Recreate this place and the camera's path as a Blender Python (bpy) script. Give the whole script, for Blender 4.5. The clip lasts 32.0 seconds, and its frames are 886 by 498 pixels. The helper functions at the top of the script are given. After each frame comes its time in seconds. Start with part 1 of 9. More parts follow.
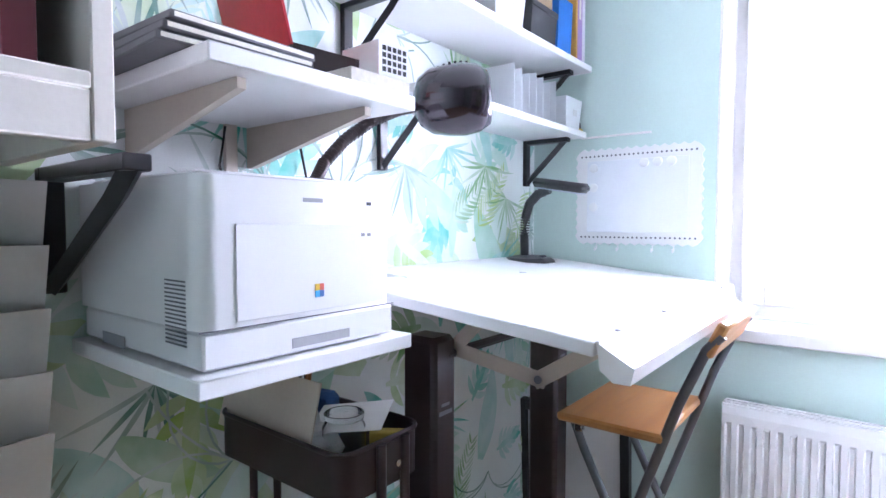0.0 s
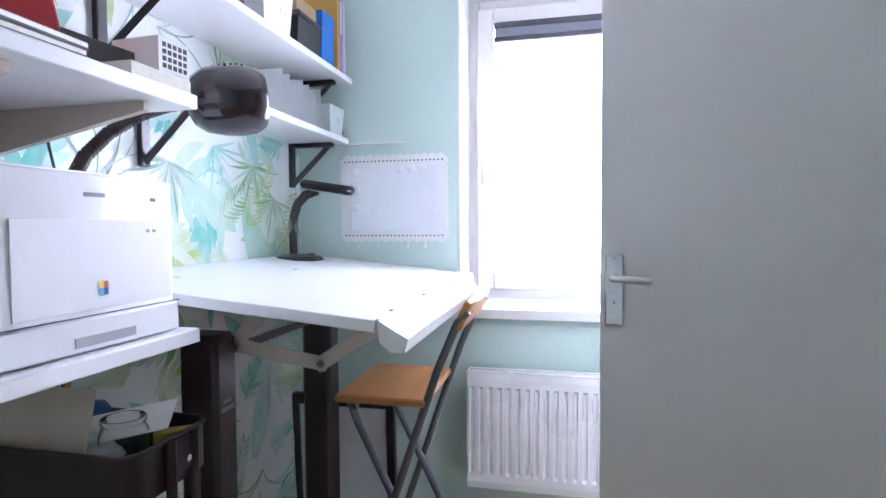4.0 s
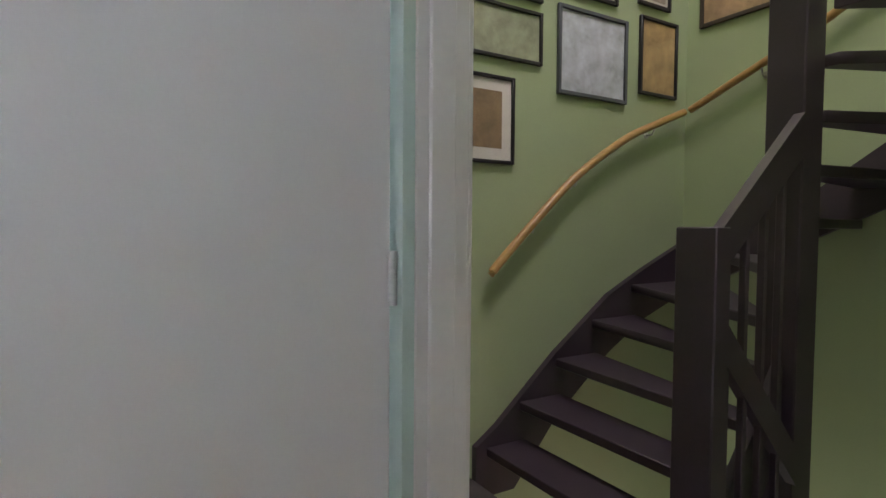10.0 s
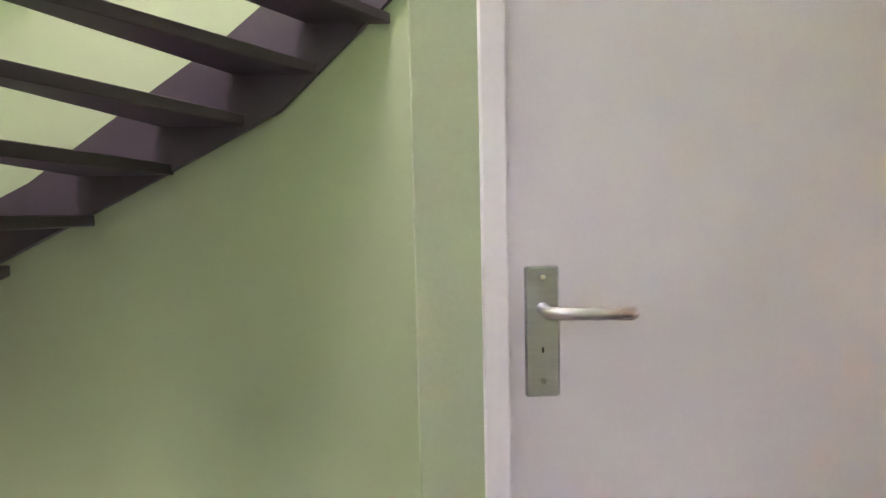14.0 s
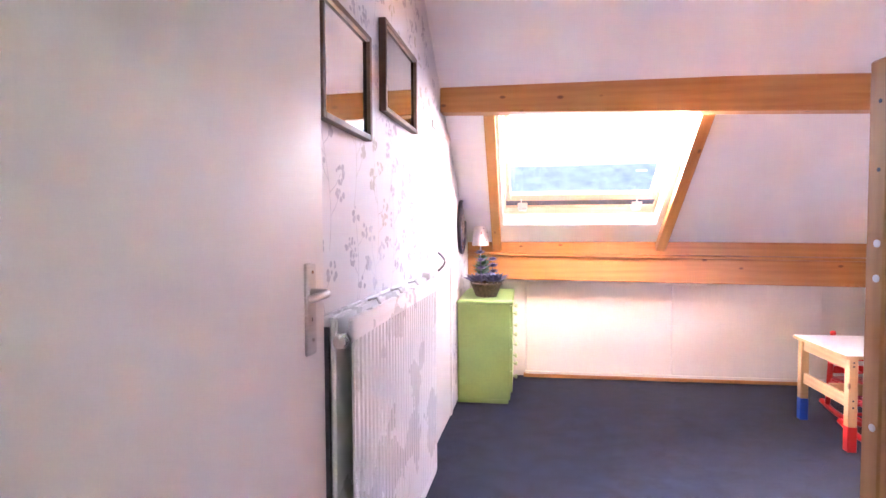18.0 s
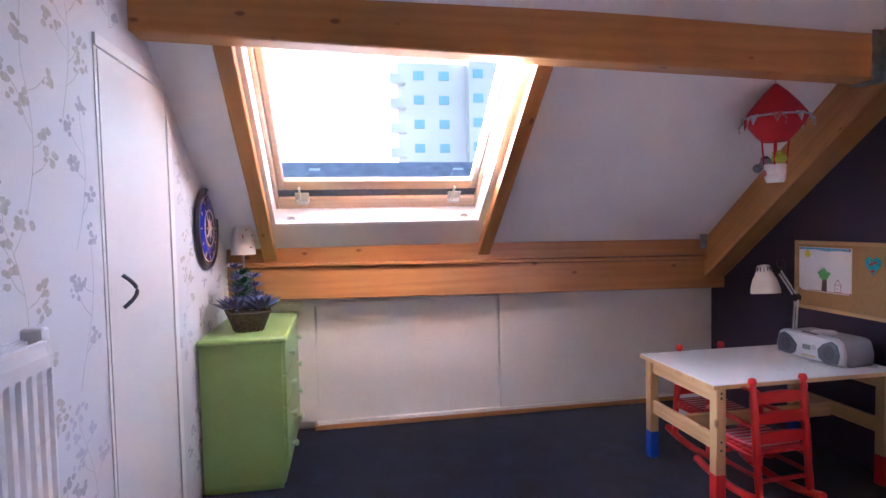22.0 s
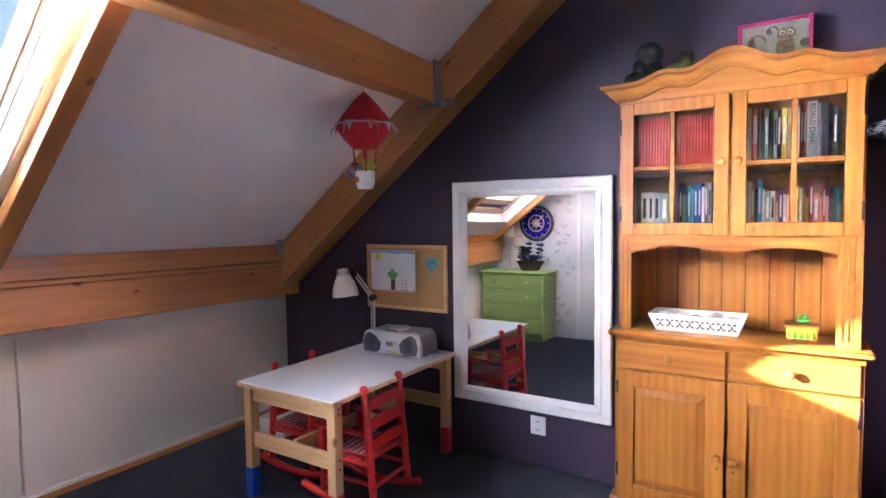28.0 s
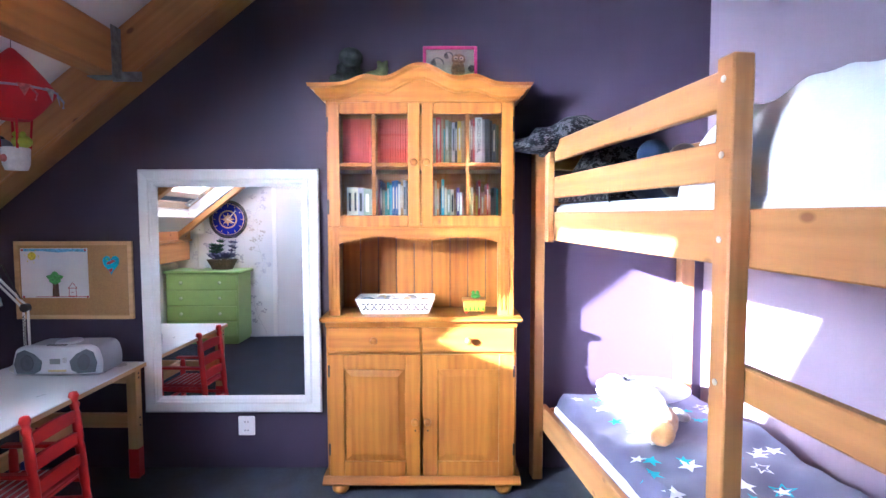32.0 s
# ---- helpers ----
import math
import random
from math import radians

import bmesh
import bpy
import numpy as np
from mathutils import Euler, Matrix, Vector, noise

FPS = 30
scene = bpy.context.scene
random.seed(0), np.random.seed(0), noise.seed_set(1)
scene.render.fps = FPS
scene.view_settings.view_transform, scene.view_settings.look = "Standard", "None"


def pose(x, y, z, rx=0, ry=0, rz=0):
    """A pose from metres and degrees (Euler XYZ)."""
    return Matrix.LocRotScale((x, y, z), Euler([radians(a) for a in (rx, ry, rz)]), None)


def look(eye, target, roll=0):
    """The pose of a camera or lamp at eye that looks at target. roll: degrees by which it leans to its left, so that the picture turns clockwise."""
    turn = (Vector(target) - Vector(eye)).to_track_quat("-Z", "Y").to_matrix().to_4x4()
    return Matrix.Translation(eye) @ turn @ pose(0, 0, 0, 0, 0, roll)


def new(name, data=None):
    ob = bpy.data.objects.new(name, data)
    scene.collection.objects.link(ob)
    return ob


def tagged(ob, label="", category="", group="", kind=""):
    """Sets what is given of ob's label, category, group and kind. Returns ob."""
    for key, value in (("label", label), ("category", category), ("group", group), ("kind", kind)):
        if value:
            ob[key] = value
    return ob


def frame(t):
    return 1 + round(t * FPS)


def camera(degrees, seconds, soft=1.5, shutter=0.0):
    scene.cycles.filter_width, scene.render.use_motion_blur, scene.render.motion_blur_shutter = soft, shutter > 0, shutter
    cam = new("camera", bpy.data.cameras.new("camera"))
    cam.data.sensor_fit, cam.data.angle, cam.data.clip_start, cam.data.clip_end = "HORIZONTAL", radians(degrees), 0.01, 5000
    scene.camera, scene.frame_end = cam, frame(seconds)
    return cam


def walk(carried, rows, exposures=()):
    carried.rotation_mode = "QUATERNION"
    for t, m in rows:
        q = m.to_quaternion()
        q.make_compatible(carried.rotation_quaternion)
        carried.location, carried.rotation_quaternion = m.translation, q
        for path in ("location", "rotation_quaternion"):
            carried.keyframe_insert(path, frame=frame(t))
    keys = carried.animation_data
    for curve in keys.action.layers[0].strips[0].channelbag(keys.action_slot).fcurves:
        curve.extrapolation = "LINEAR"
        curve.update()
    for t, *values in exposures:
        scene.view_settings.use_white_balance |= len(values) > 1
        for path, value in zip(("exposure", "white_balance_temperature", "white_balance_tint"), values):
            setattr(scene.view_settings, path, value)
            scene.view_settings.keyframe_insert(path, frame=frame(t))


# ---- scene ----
cam = camera(78.0, 32.0)
PATH = [
    (0, (0.05, -0.01, 1.202), (-1.182, 1.563, 1.112), 0.1),
    (0.5, (0.081, -0.032, 1.208), (-1.022, 1.634, 1.124), -0.1),
    (1, (0.087, -0.06, 1.213), (-0.934, 1.658, 1.129), -0.1),
    (1.5, (0.07, -0.087, 1.204), (-0.842, 1.691, 1.12), -0.2),
    (2, (0.06, -0.099, 1.194), (-0.72, 1.74, 1.11), -0.3),
    (2.5, (0.053, -0.114, 1.194), (-0.625, 1.766, 1.112), -0.3),
    (3, (0.047, -0.126, 1.189), (-0.531, 1.787, 1.107), -0.3),
    (3.5, (0.049, -0.136, 1.188), (-0.453, 1.798, 1.108), -0.3),
    (5.5, (0.072, -0.175, 1.189), (-0.139, 1.812, 1.108), -0.4),
    (6, (0.077, -0.175, 1.19), (-0.048, 1.819, 1.11), -0.4),
    (6.5, (0.121, -0.156, 1.186), (0.084, 1.842, 1.105), -0.4),
    (7, (0.215, -0.121, 1.185), (0.279, 1.876, 1.105), -0.4),
    (7.5, (0.278, -0.102, 1.185), (0.451, 1.889, 1.102), -0.4),
    (8, (0.328, -0.051, 1.189), (0.655, 1.92, 1.1), -0.3),
    (8.5, (0.356, 0.023, 1.187), (0.895, 1.947, 1.097), -0.2),
    (9, (0.392, 0.112, 1.186), (1.178, 1.949, 1.091), -0.0),
    (9.5, (0.524, 0.186, 1.185), (1.447, 1.958, 1.092), 0.1),
    (10, (0.651, 0.262, 1.182), (1.675, 1.978, 1.097), 0.4),
    (10.5, (0.724, 0.339, 1.185), (1.874, 1.973, 1.095), 0.4),
    (11, (0.838, 0.403, 1.182), (2.222, 1.843, 1.09), 0.6),
    (11.5, (0.958, 0.403, 1.174), (2.513, 1.658, 1.085), 0.6),
    (12, (1.098, 0.389, 1.18), (2.746, 1.519, 1.094), 0.5),
    (12.5, (1.182, 0.38, 1.167), (2.904, 1.394, 1.081), 0.4),
    (13, (1.287, 0.384, 1.163), (3.142, 1.128, 1.083), -0.4),
    (13.5, (1.333, 0.364, 1.188), (3.307, 0.665, 1.081), 0.4),
    (14, (1.441, 0.233, 1.207), (3.433, 0.125, 1.069), -1.3),
    (14.5, (1.512, 0.114, 1.204), (3.447, -0.379, 1.101), 0.3),
    (16.5, (1.572, -0.242, 1.172), (2.406, -2.058, 1.107), -0.2),
    (17, (1.59, -0.405, 1.176), (2.241, -2.295, 1.107), -0.3),
    (17.5, (1.578, -0.536, 1.184), (1.997, -2.49, 1.104), -0.1),
    (18, (1.498, -0.697, 1.184), (1.777, -2.676, 1.102), -0.3),
    (18.5, (1.434, -0.85, 1.182), (1.643, -2.837, 1.104), -0.6),
    (19, (1.426, -0.978, 1.168), (1.564, -2.972, 1.089), -0.7),
    (19.5, (1.443, -1.112, 1.162), (1.458, -3.111, 1.085), -0.8),
    (20, (1.393, -1.257, 1.157), (1.296, -3.253, 1.077), -0.8),
    (20.5, (1.315, -1.395, 1.161), (1.173, -3.388, 1.078), -0.9),
    (21, (1.29, -1.513, 1.164), (1.113, -3.503, 1.081), -1.0),
    (21.5, (1.301, -1.662, 1.172), (1.064, -3.646, 1.085), -1.1),
    (22, (1.271, -1.808, 1.18), (0.919, -3.775, 1.087), -1.2),
    (22.5, (1.229, -1.97, 1.17), (0.781, -3.917, 1.077), -1.1),
    (23, (1.167, -2.094, 1.181), (0.641, -4.021, 1.087), -1.1),
    (23.5, (1.178, -2.151, 1.193), (0.554, -4.049, 1.091), -1.2),
    (24, (1.214, -2.199, 1.199), (0.403, -4.024, 1.091), -1.2),
    (24.5, (1.231, -2.246, 1.19), (0.253, -3.988, 1.079), -1.1),
    (25, (1.203, -2.316, 1.164), (0.116, -3.992, 1.06), -0.9),
    (25.5, (1.186, -2.382, 1.166), (-0.01, -3.982, 1.06), -0.9),
    (26, (1.212, -2.393, 1.174), (-0.098, -3.9, 1.067), -0.8),
    (26.5, (1.264, -2.383, 1.187), (-0.187, -3.756, 1.075), -0.7),
    (28.5, (1.314, -2.31, 1.194), (-0.421, -3.299, 1.084), -0.8),
    (29, (1.327, -2.417, 1.183), (-0.456, -3.316, 1.072), -0.8),
    (29.5, (1.347, -2.478, 1.192), (-0.503, -3.228, 1.07), -0.7),
    (30, (1.354, -2.487, 1.192), (-0.57, -3.021, 1.065), -0.5),
    (30.5, (1.353, -2.482, 1.187), (-0.611, -2.834, 1.058), -0.3),
    (31, (1.367, -2.443, 1.184), (-0.618, -2.651, 1.053), -0.2),
    (31.5, (1.373, -2.414, 1.175), (-0.621, -2.511, 1.045), -0.1),
    (32, (1.369, -2.396, 1.167), (-0.627, -2.403, 1.043), -0.1),
]
walk(cam, [(t, look(eye, target, roll)) for t, eye, target, roll in PATH], [
    (0.0, 4.3, 5650, 29), (1.5, 4.05, 5650, 27), (3.0, 3.8, 5650, 27), (6.0, 4.3, 5950, 33), (7.5, 3.8, 6000, 33), (9.0, 3.45, 6250, 31), (10.0, 4.0, 6350, 32), (11.0, 4.25, 6150, 32), (12.0, 4.15, 5950, 32), (13.0, 4.6, 6000, 33), (13.4, 4.95, 6000, 36), (14.0, 5.7, 6050, 47), (14.5, 6.2, 6050, 54),
    (16.5, 6.7, 5850, 36), (18.0, 5.85, 5700, 33), (20.0, 4.8, 5200, 25), (21.0, 4.3, 5000, 24), (24.0, 4.2, 5150, 20), (26.0, 3.95, 5150, 18), (28.5, 4.25, 5050, 17), (30.0, 4.35, 4750, 15), (32.0, 4.45, 4650, 14),
])


# ---- light ----
world = bpy.data.worlds.new("sky")
scene.world = world
world.use_nodes = True
sky = world.node_tree.nodes.new("ShaderNodeTexSky")
sky.sky_type, sky.sun_disc = "NISHITA", False
sky.dust_density, sky.air_density = 3.0, 1.2
sky.sun_elevation, sky.sun_rotation = radians(16.2), radians(146)
world.node_tree.links.new(sky.outputs["Color"], world.node_tree.nodes["Background"].inputs["Color"])
world.node_tree.nodes["Background"].inputs["Strength"].default_value = 0.065

sun = new("sun", bpy.data.lights.new("sun", "SUN"))
sun.data.energy, sun.data.angle, sun.data.color = 5.0, radians(0.6), (1.0, 0.93, 0.84)
sun.matrix_basis = look((1.611, -2.388, 0.837), (0, 0, 0))


def area_lamp(name, m, w, h, power, colour=(0.90, 0.95, 1.0)):
    lamp = bpy.data.lights.new(name, "AREA")
    lamp.shape, lamp.size, lamp.size_y, lamp.energy, lamp.color = "RECTANGLE", w, h, power, colour
    ob = new(name, lamp)
    ob.matrix_basis = m
    return ob


area_lamp("office_window_sky", look((0.12, 2.30, 1.50), (0.12, 1.0, 1.35)), 0.9, 1.2, 5.3)
area_lamp("roof_window_sky", look((1.95, -7.2, 4.1), (1.04, -4.25, 1.6)), 5.0, 1.4, 20)
# added fill under the unseen stairwell ceiling, aimed at the picture wall
area_lamp("stairwell_fill", look((2.30, 0.95, 4.9), (2.40, 2.34, 3.25)), 1.0, 1.0, 4.0, (1.0, 0.96, 0.87))
# added fill below the landing, brightens the wall behind the lower treads
area_lamp("lower_hall_fill", look((2.35, 1.55, -2.1), (2.65, 2.37, -0.2)), 0.8, 0.8, 0.2)


# ---- building helpers ----
def box(x0, x1, y0, y1, z0, z1, bevel=0.0, bm=None):
    """A box between two corners, with softly broken edges."""
    b = bmesh.new()
    bmesh.ops.create_cube(b, size=1)
    for v in b.verts:
        v.co = Vector((x0 + (v.co.x + 0.5) * (x1 - x0), y0 + (v.co.y + 0.5) * (y1 - y0), z0 + (v.co.z + 0.5) * (z1 - z0)))
    if bevel:
        bmesh.ops.bevel(b, geom=b.edges[:], offset=bevel, segments=1, affect="EDGES")
    return join(bm, b) if bm is not None else b


def join(bm, other, m=None):
    """Adds the mesh other, turned by m, to bm."""
    if m is not None:
        bmesh.ops.transform(other, matrix=m, verts=other.verts[:])
    data = bpy.data.meshes.new("joined")
    other.to_mesh(data)
    other.free()
    bm.from_mesh(data)
    bpy.data.meshes.remove(data)
    return bm


def boxes(*all_boxes, bevel=0.0):
    bm = bmesh.new()
    for b in all_boxes:
        box(*b, bevel=bevel, bm=bm)
    return bm


def moved(bm, m):
    bmesh.ops.transform(bm, matrix=m, verts=bm.verts[:])
    return bm


def cylinder(r, h, seg=20, r2=None, bevel=0.0, base=(0, 0, 0), axis="Z"):
    """A rod or cone from base along an axis."""
    bm = bmesh.new()
    bmesh.ops.create_cone(bm, cap_ends=True, segments=seg, radius1=r, radius2=r if r2 is None else r2, depth=h)
    bmesh.ops.translate(bm, verts=bm.verts[:], vec=(0, 0, h / 2))
    if bevel:
        rims = [e for e in bm.edges if abs(e.verts[0].co.z - e.verts[1].co.z) < 1e-6]
        bmesh.ops.bevel(bm, geom=rims, offset=bevel, segments=2, affect="EDGES", profile=0.5)
    turn = {"Z": Matrix(), "X": Matrix.Rotation(math.pi / 2, 4, "Y"), "Y": Matrix.Rotation(-math.pi / 2, 4, "X")}[axis]
    return moved(bm, Matrix.Translation(base) @ turn)


def tube(points, r, seg=10, closed=False, taper=None):
    """A round bar along a line of points, with its caps."""
    bm = bmesh.new()
    pts = [Vector(p) for p in points]
    n, rings = len(pts), []
    for i, p in enumerate(pts):
        a, c = pts[(i - 1) % n if closed else max(i - 1, 0)], pts[(i + 1) % n if closed else min(i + 1, n - 1)]
        way = (c - a).normalized()
        side = way.cross(Vector((0, 0, 1)))
        side = way.cross(Vector((1, 0, 0))) if side.length < 0.05 else side
        side.normalize()
        up = side.cross(way)
        rr = r if taper is None else r * (1 + (taper - 1) * i / (n - 1))
        rings.append([bm.verts.new(p + rr * (math.cos(k * math.tau / seg) * side + math.sin(k * math.tau / seg) * up)) for k in range(seg)])
    for i in range(n if closed else n - 1):
        p, q = rings[i], rings[(i + 1) % n]
        for k in range(seg):
            bm.faces.new((p[k], p[(k + 1) % seg], q[(k + 1) % seg], q[k]))
    if not closed:
        bm.faces.new(rings[0][::-1])
        bm.faces.new(rings[-1])
    bmesh.ops.recalc_face_normals(bm, faces=bm.faces[:])
    return bm


def lathe(profile, seg=24):
    """Turns a line of (radius, height) about z."""
    bm = bmesh.new()
    rings = []
    for r, z in profile:
        rings.append([bm.verts.new((r * math.cos(k * math.tau / seg), r * math.sin(k * math.tau / seg), z)) for k in range(seg)] if r > 1e-6 else [bm.verts.new((0, 0, z))])
    for p, q in zip(rings, rings[1:]):
        for k in range(seg):
            j = (k + 1) % seg
            if len(p) == 1 and len(q) > 1:
                bm.faces.new((p[0], q[j], q[k]))
            elif len(q) == 1 and len(p) > 1:
                bm.faces.new((p[k], p[j], q[0]))
            elif len(p) > 1:
                bm.faces.new((p[k], p[j], q[j], q[k]))
    bmesh.ops.recalc_face_normals(bm, faces=bm.faces[:])
    return bm


def prism(outline, depth, axis="Y", at=0.0, bevel=0.0):
    """A flat outline of (a, b) pairs, made depth thick. axis Y: a is x, b is z; X: a is y, b is z; Z: a is x, b is y."""
    bm = bmesh.new()
    put = {"Y": lambda a, b, d: (a, d, b), "X": lambda a, b, d: (d, a, b), "Z": lambda a, b, d: (a, b, d)}[axis]
    lo = [bm.verts.new(put(a, b, at)) for a, b in outline]
    hi = [bm.verts.new(put(a, b, at + depth)) for a, b in outline]
    n = len(outline)
    bm.faces.new(lo)
    bm.faces.new(hi[::-1])
    for i in range(n):
        bm.faces.new((lo[i], hi[i], hi[(i + 1) % n], lo[(i + 1) % n]))
    bmesh.ops.recalc_face_normals(bm, faces=bm.faces[:])
    if bevel:
        bmesh.ops.bevel(bm, geom=bm.edges[:], offset=bevel, segments=1, affect="EDGES")
    return bm


def arc(cx, cy, r, a0, a1, n=10):
    return [(cx + r * math.cos(radians(a0 + (a1 - a0) * i / n)), cy + r * math.sin(radians(a0 + (a1 - a0) * i / n))) for i in range(n + 1)]


def ball(r, base=(0, 0, 0), seg=14, scale=(1, 1, 1)):
    bm = bmesh.new()
    bmesh.ops.create_uvsphere(bm, u_segments=seg, v_segments=max(6, seg // 2), radius=r)
    return moved(bm, Matrix.Translation(base) @ Matrix.Diagonal((*scale, 1)))


def bm_from(verts, faces):
    bm = bmesh.new()
    vs = [bm.verts.new(v) for v in verts]
    for f in faces:
        bm.faces.new([vs[i] for i in f])
    return bm


def mesh_of(name, bm, material, smooth=None):
    data = bpy.data.meshes.new(name)
    bm.to_mesh(data)
    bm.free()
    for m in material if isinstance(material, (list, tuple)) else [material]:
        data.materials.append(m)
    if smooth:
        data.polygons.foreach_set("use_smooth", [True] * len(data.polygons))
        data.set_sharp_from_angle(angle=radians(smooth))
    return data


def part(name, bm, material, parent=None, label="", smooth=40):
    """One mesh under a thing or a part, built in the thing's own space."""
    ob = new(name, mesh_of(name, bm, material, smooth))
    ob.parent = parent
    return tagged(ob, label) if label else ob


def thing(name, label, category, at=(0, 0, 0), rz=0.0, group="", kind="", m=None):
    """An Empty at the base of a thing, which carries its parts."""
    ob = new(name)
    ob.empty_display_size = 0.05
    ob.matrix_basis = m if m is not None else pose(*at, 0, 0, rz)
    return tagged(ob, label, category, group, kind)


def solid(name, bm, material, label, category, at=(0, 0, 0), rz=0.0, group="", kind="", smooth=40):
    """A thing that is one mesh."""
    ob = new(name, mesh_of(name, bm, material, smooth))
    ob.matrix_basis = pose(*at, 0, 0, rz)
    return tagged(ob, label, category, group, kind)


# ---- materials ----
def material(name, colour, rough=0.6, metal=0.0, vary=0.06, scale=8.0, fine=120.0, bump=0.05, stretch=(1, 1, 1), dark=None, spec=0.5, rand=0.0, coat=0.0, sheen=0.0):
    """A surface with large patches and fine grain in colour, gloss and relief."""
    m = bpy.data.materials.new(name)
    m.use_nodes = True
    n, l = m.node_tree.nodes, m.node_tree.links
    s = n["Principled BSDF"]
    s.inputs["Roughness"].default_value, s.inputs["Metallic"].default_value = rough, metal
    s.inputs["Specular IOR Level"].default_value = spec
    s.inputs["Coat Weight"].default_value, s.inputs["Coat Roughness"].default_value = coat, 0.15
    s.inputs["Sheen Weight"].default_value = sheen
    co, mp = n.new("ShaderNodeTexCoord"), n.new("ShaderNodeMapping")
    mp.inputs["Scale"].default_value = stretch
    l.new(co.outputs["Object"], mp.inputs["Vector"])
    big, small = n.new("ShaderNodeTexNoise"), n.new("ShaderNodeTexNoise")
    big.inputs["Scale"].default_value, big.inputs["Detail"].default_value = scale, 5
    small.inputs["Scale"].default_value, small.inputs["Detail"].default_value = fine, 3
    for t in (big, small):
        l.new(mp.outputs["Vector"], t.inputs["Vector"])
    add = n.new("ShaderNodeMath")
    add.operation = "MULTIPLY_ADD"
    add.inputs[1].default_value = 0.35
    l.new(small.outputs["Fac"], add.inputs[0])
    l.new(big.outputs["Fac"], add.inputs[2])
    mix = n.new("ShaderNodeMix")
    mix.data_type = "RGBA"
    low = [max(0.0, c * (1 - vary * 1.6)) for c in colour] if dark is None else dark
    high = [min(1.0, c * (1 + vary)) for c in colour]
    mix.inputs[6].default_value, mix.inputs[7].default_value = (*low, 1), (*high, 1)
    ramp = n.new("ShaderNodeMapRange")
    ramp.inputs["From Min"].default_value, ramp.inputs["From Max"].default_value = 0.42, 0.92
    l.new(add.outputs[0], ramp.inputs["Value"])
    l.new(ramp.outputs["Result"], mix.inputs[0])
    out = mix.outputs[2]
    if rand:
        info, hsv, mul = n.new("ShaderNodeObjectInfo"), n.new("ShaderNodeHueSaturation"), n.new("ShaderNodeMapRange")
        mul.inputs["To Min"].default_value, mul.inputs["To Max"].default_value = 1 - rand, 1 + rand
        l.new(info.outputs["Random"], mul.inputs["Value"])
        l.new(mul.outputs["Result"], hsv.inputs["Value"])
        l.new(out, hsv.inputs["Color"])
        out = hsv.outputs["Color"]
    l.new(out, s.inputs["Base Color"])
    rr = n.new("ShaderNodeMapRange")
    rr.inputs["To Min"].default_value, rr.inputs["To Max"].default_value = max(0.02, rough - 0.08), min(1.0, rough + 0.08)
    l.new(big.outputs["Fac"], rr.inputs["Value"])
    l.new(rr.outputs["Result"], s.inputs["Roughness"])
    if bump:
        bp = n.new("ShaderNodeBump")
        bp.inputs["Strength"].default_value, bp.inputs["Distance"].default_value = bump, 0.004
        l.new(small.outputs["Fac"], bp.inputs["Height"])
        l.new(bp.outputs["Normal"], s.inputs["Normal"])
    return m


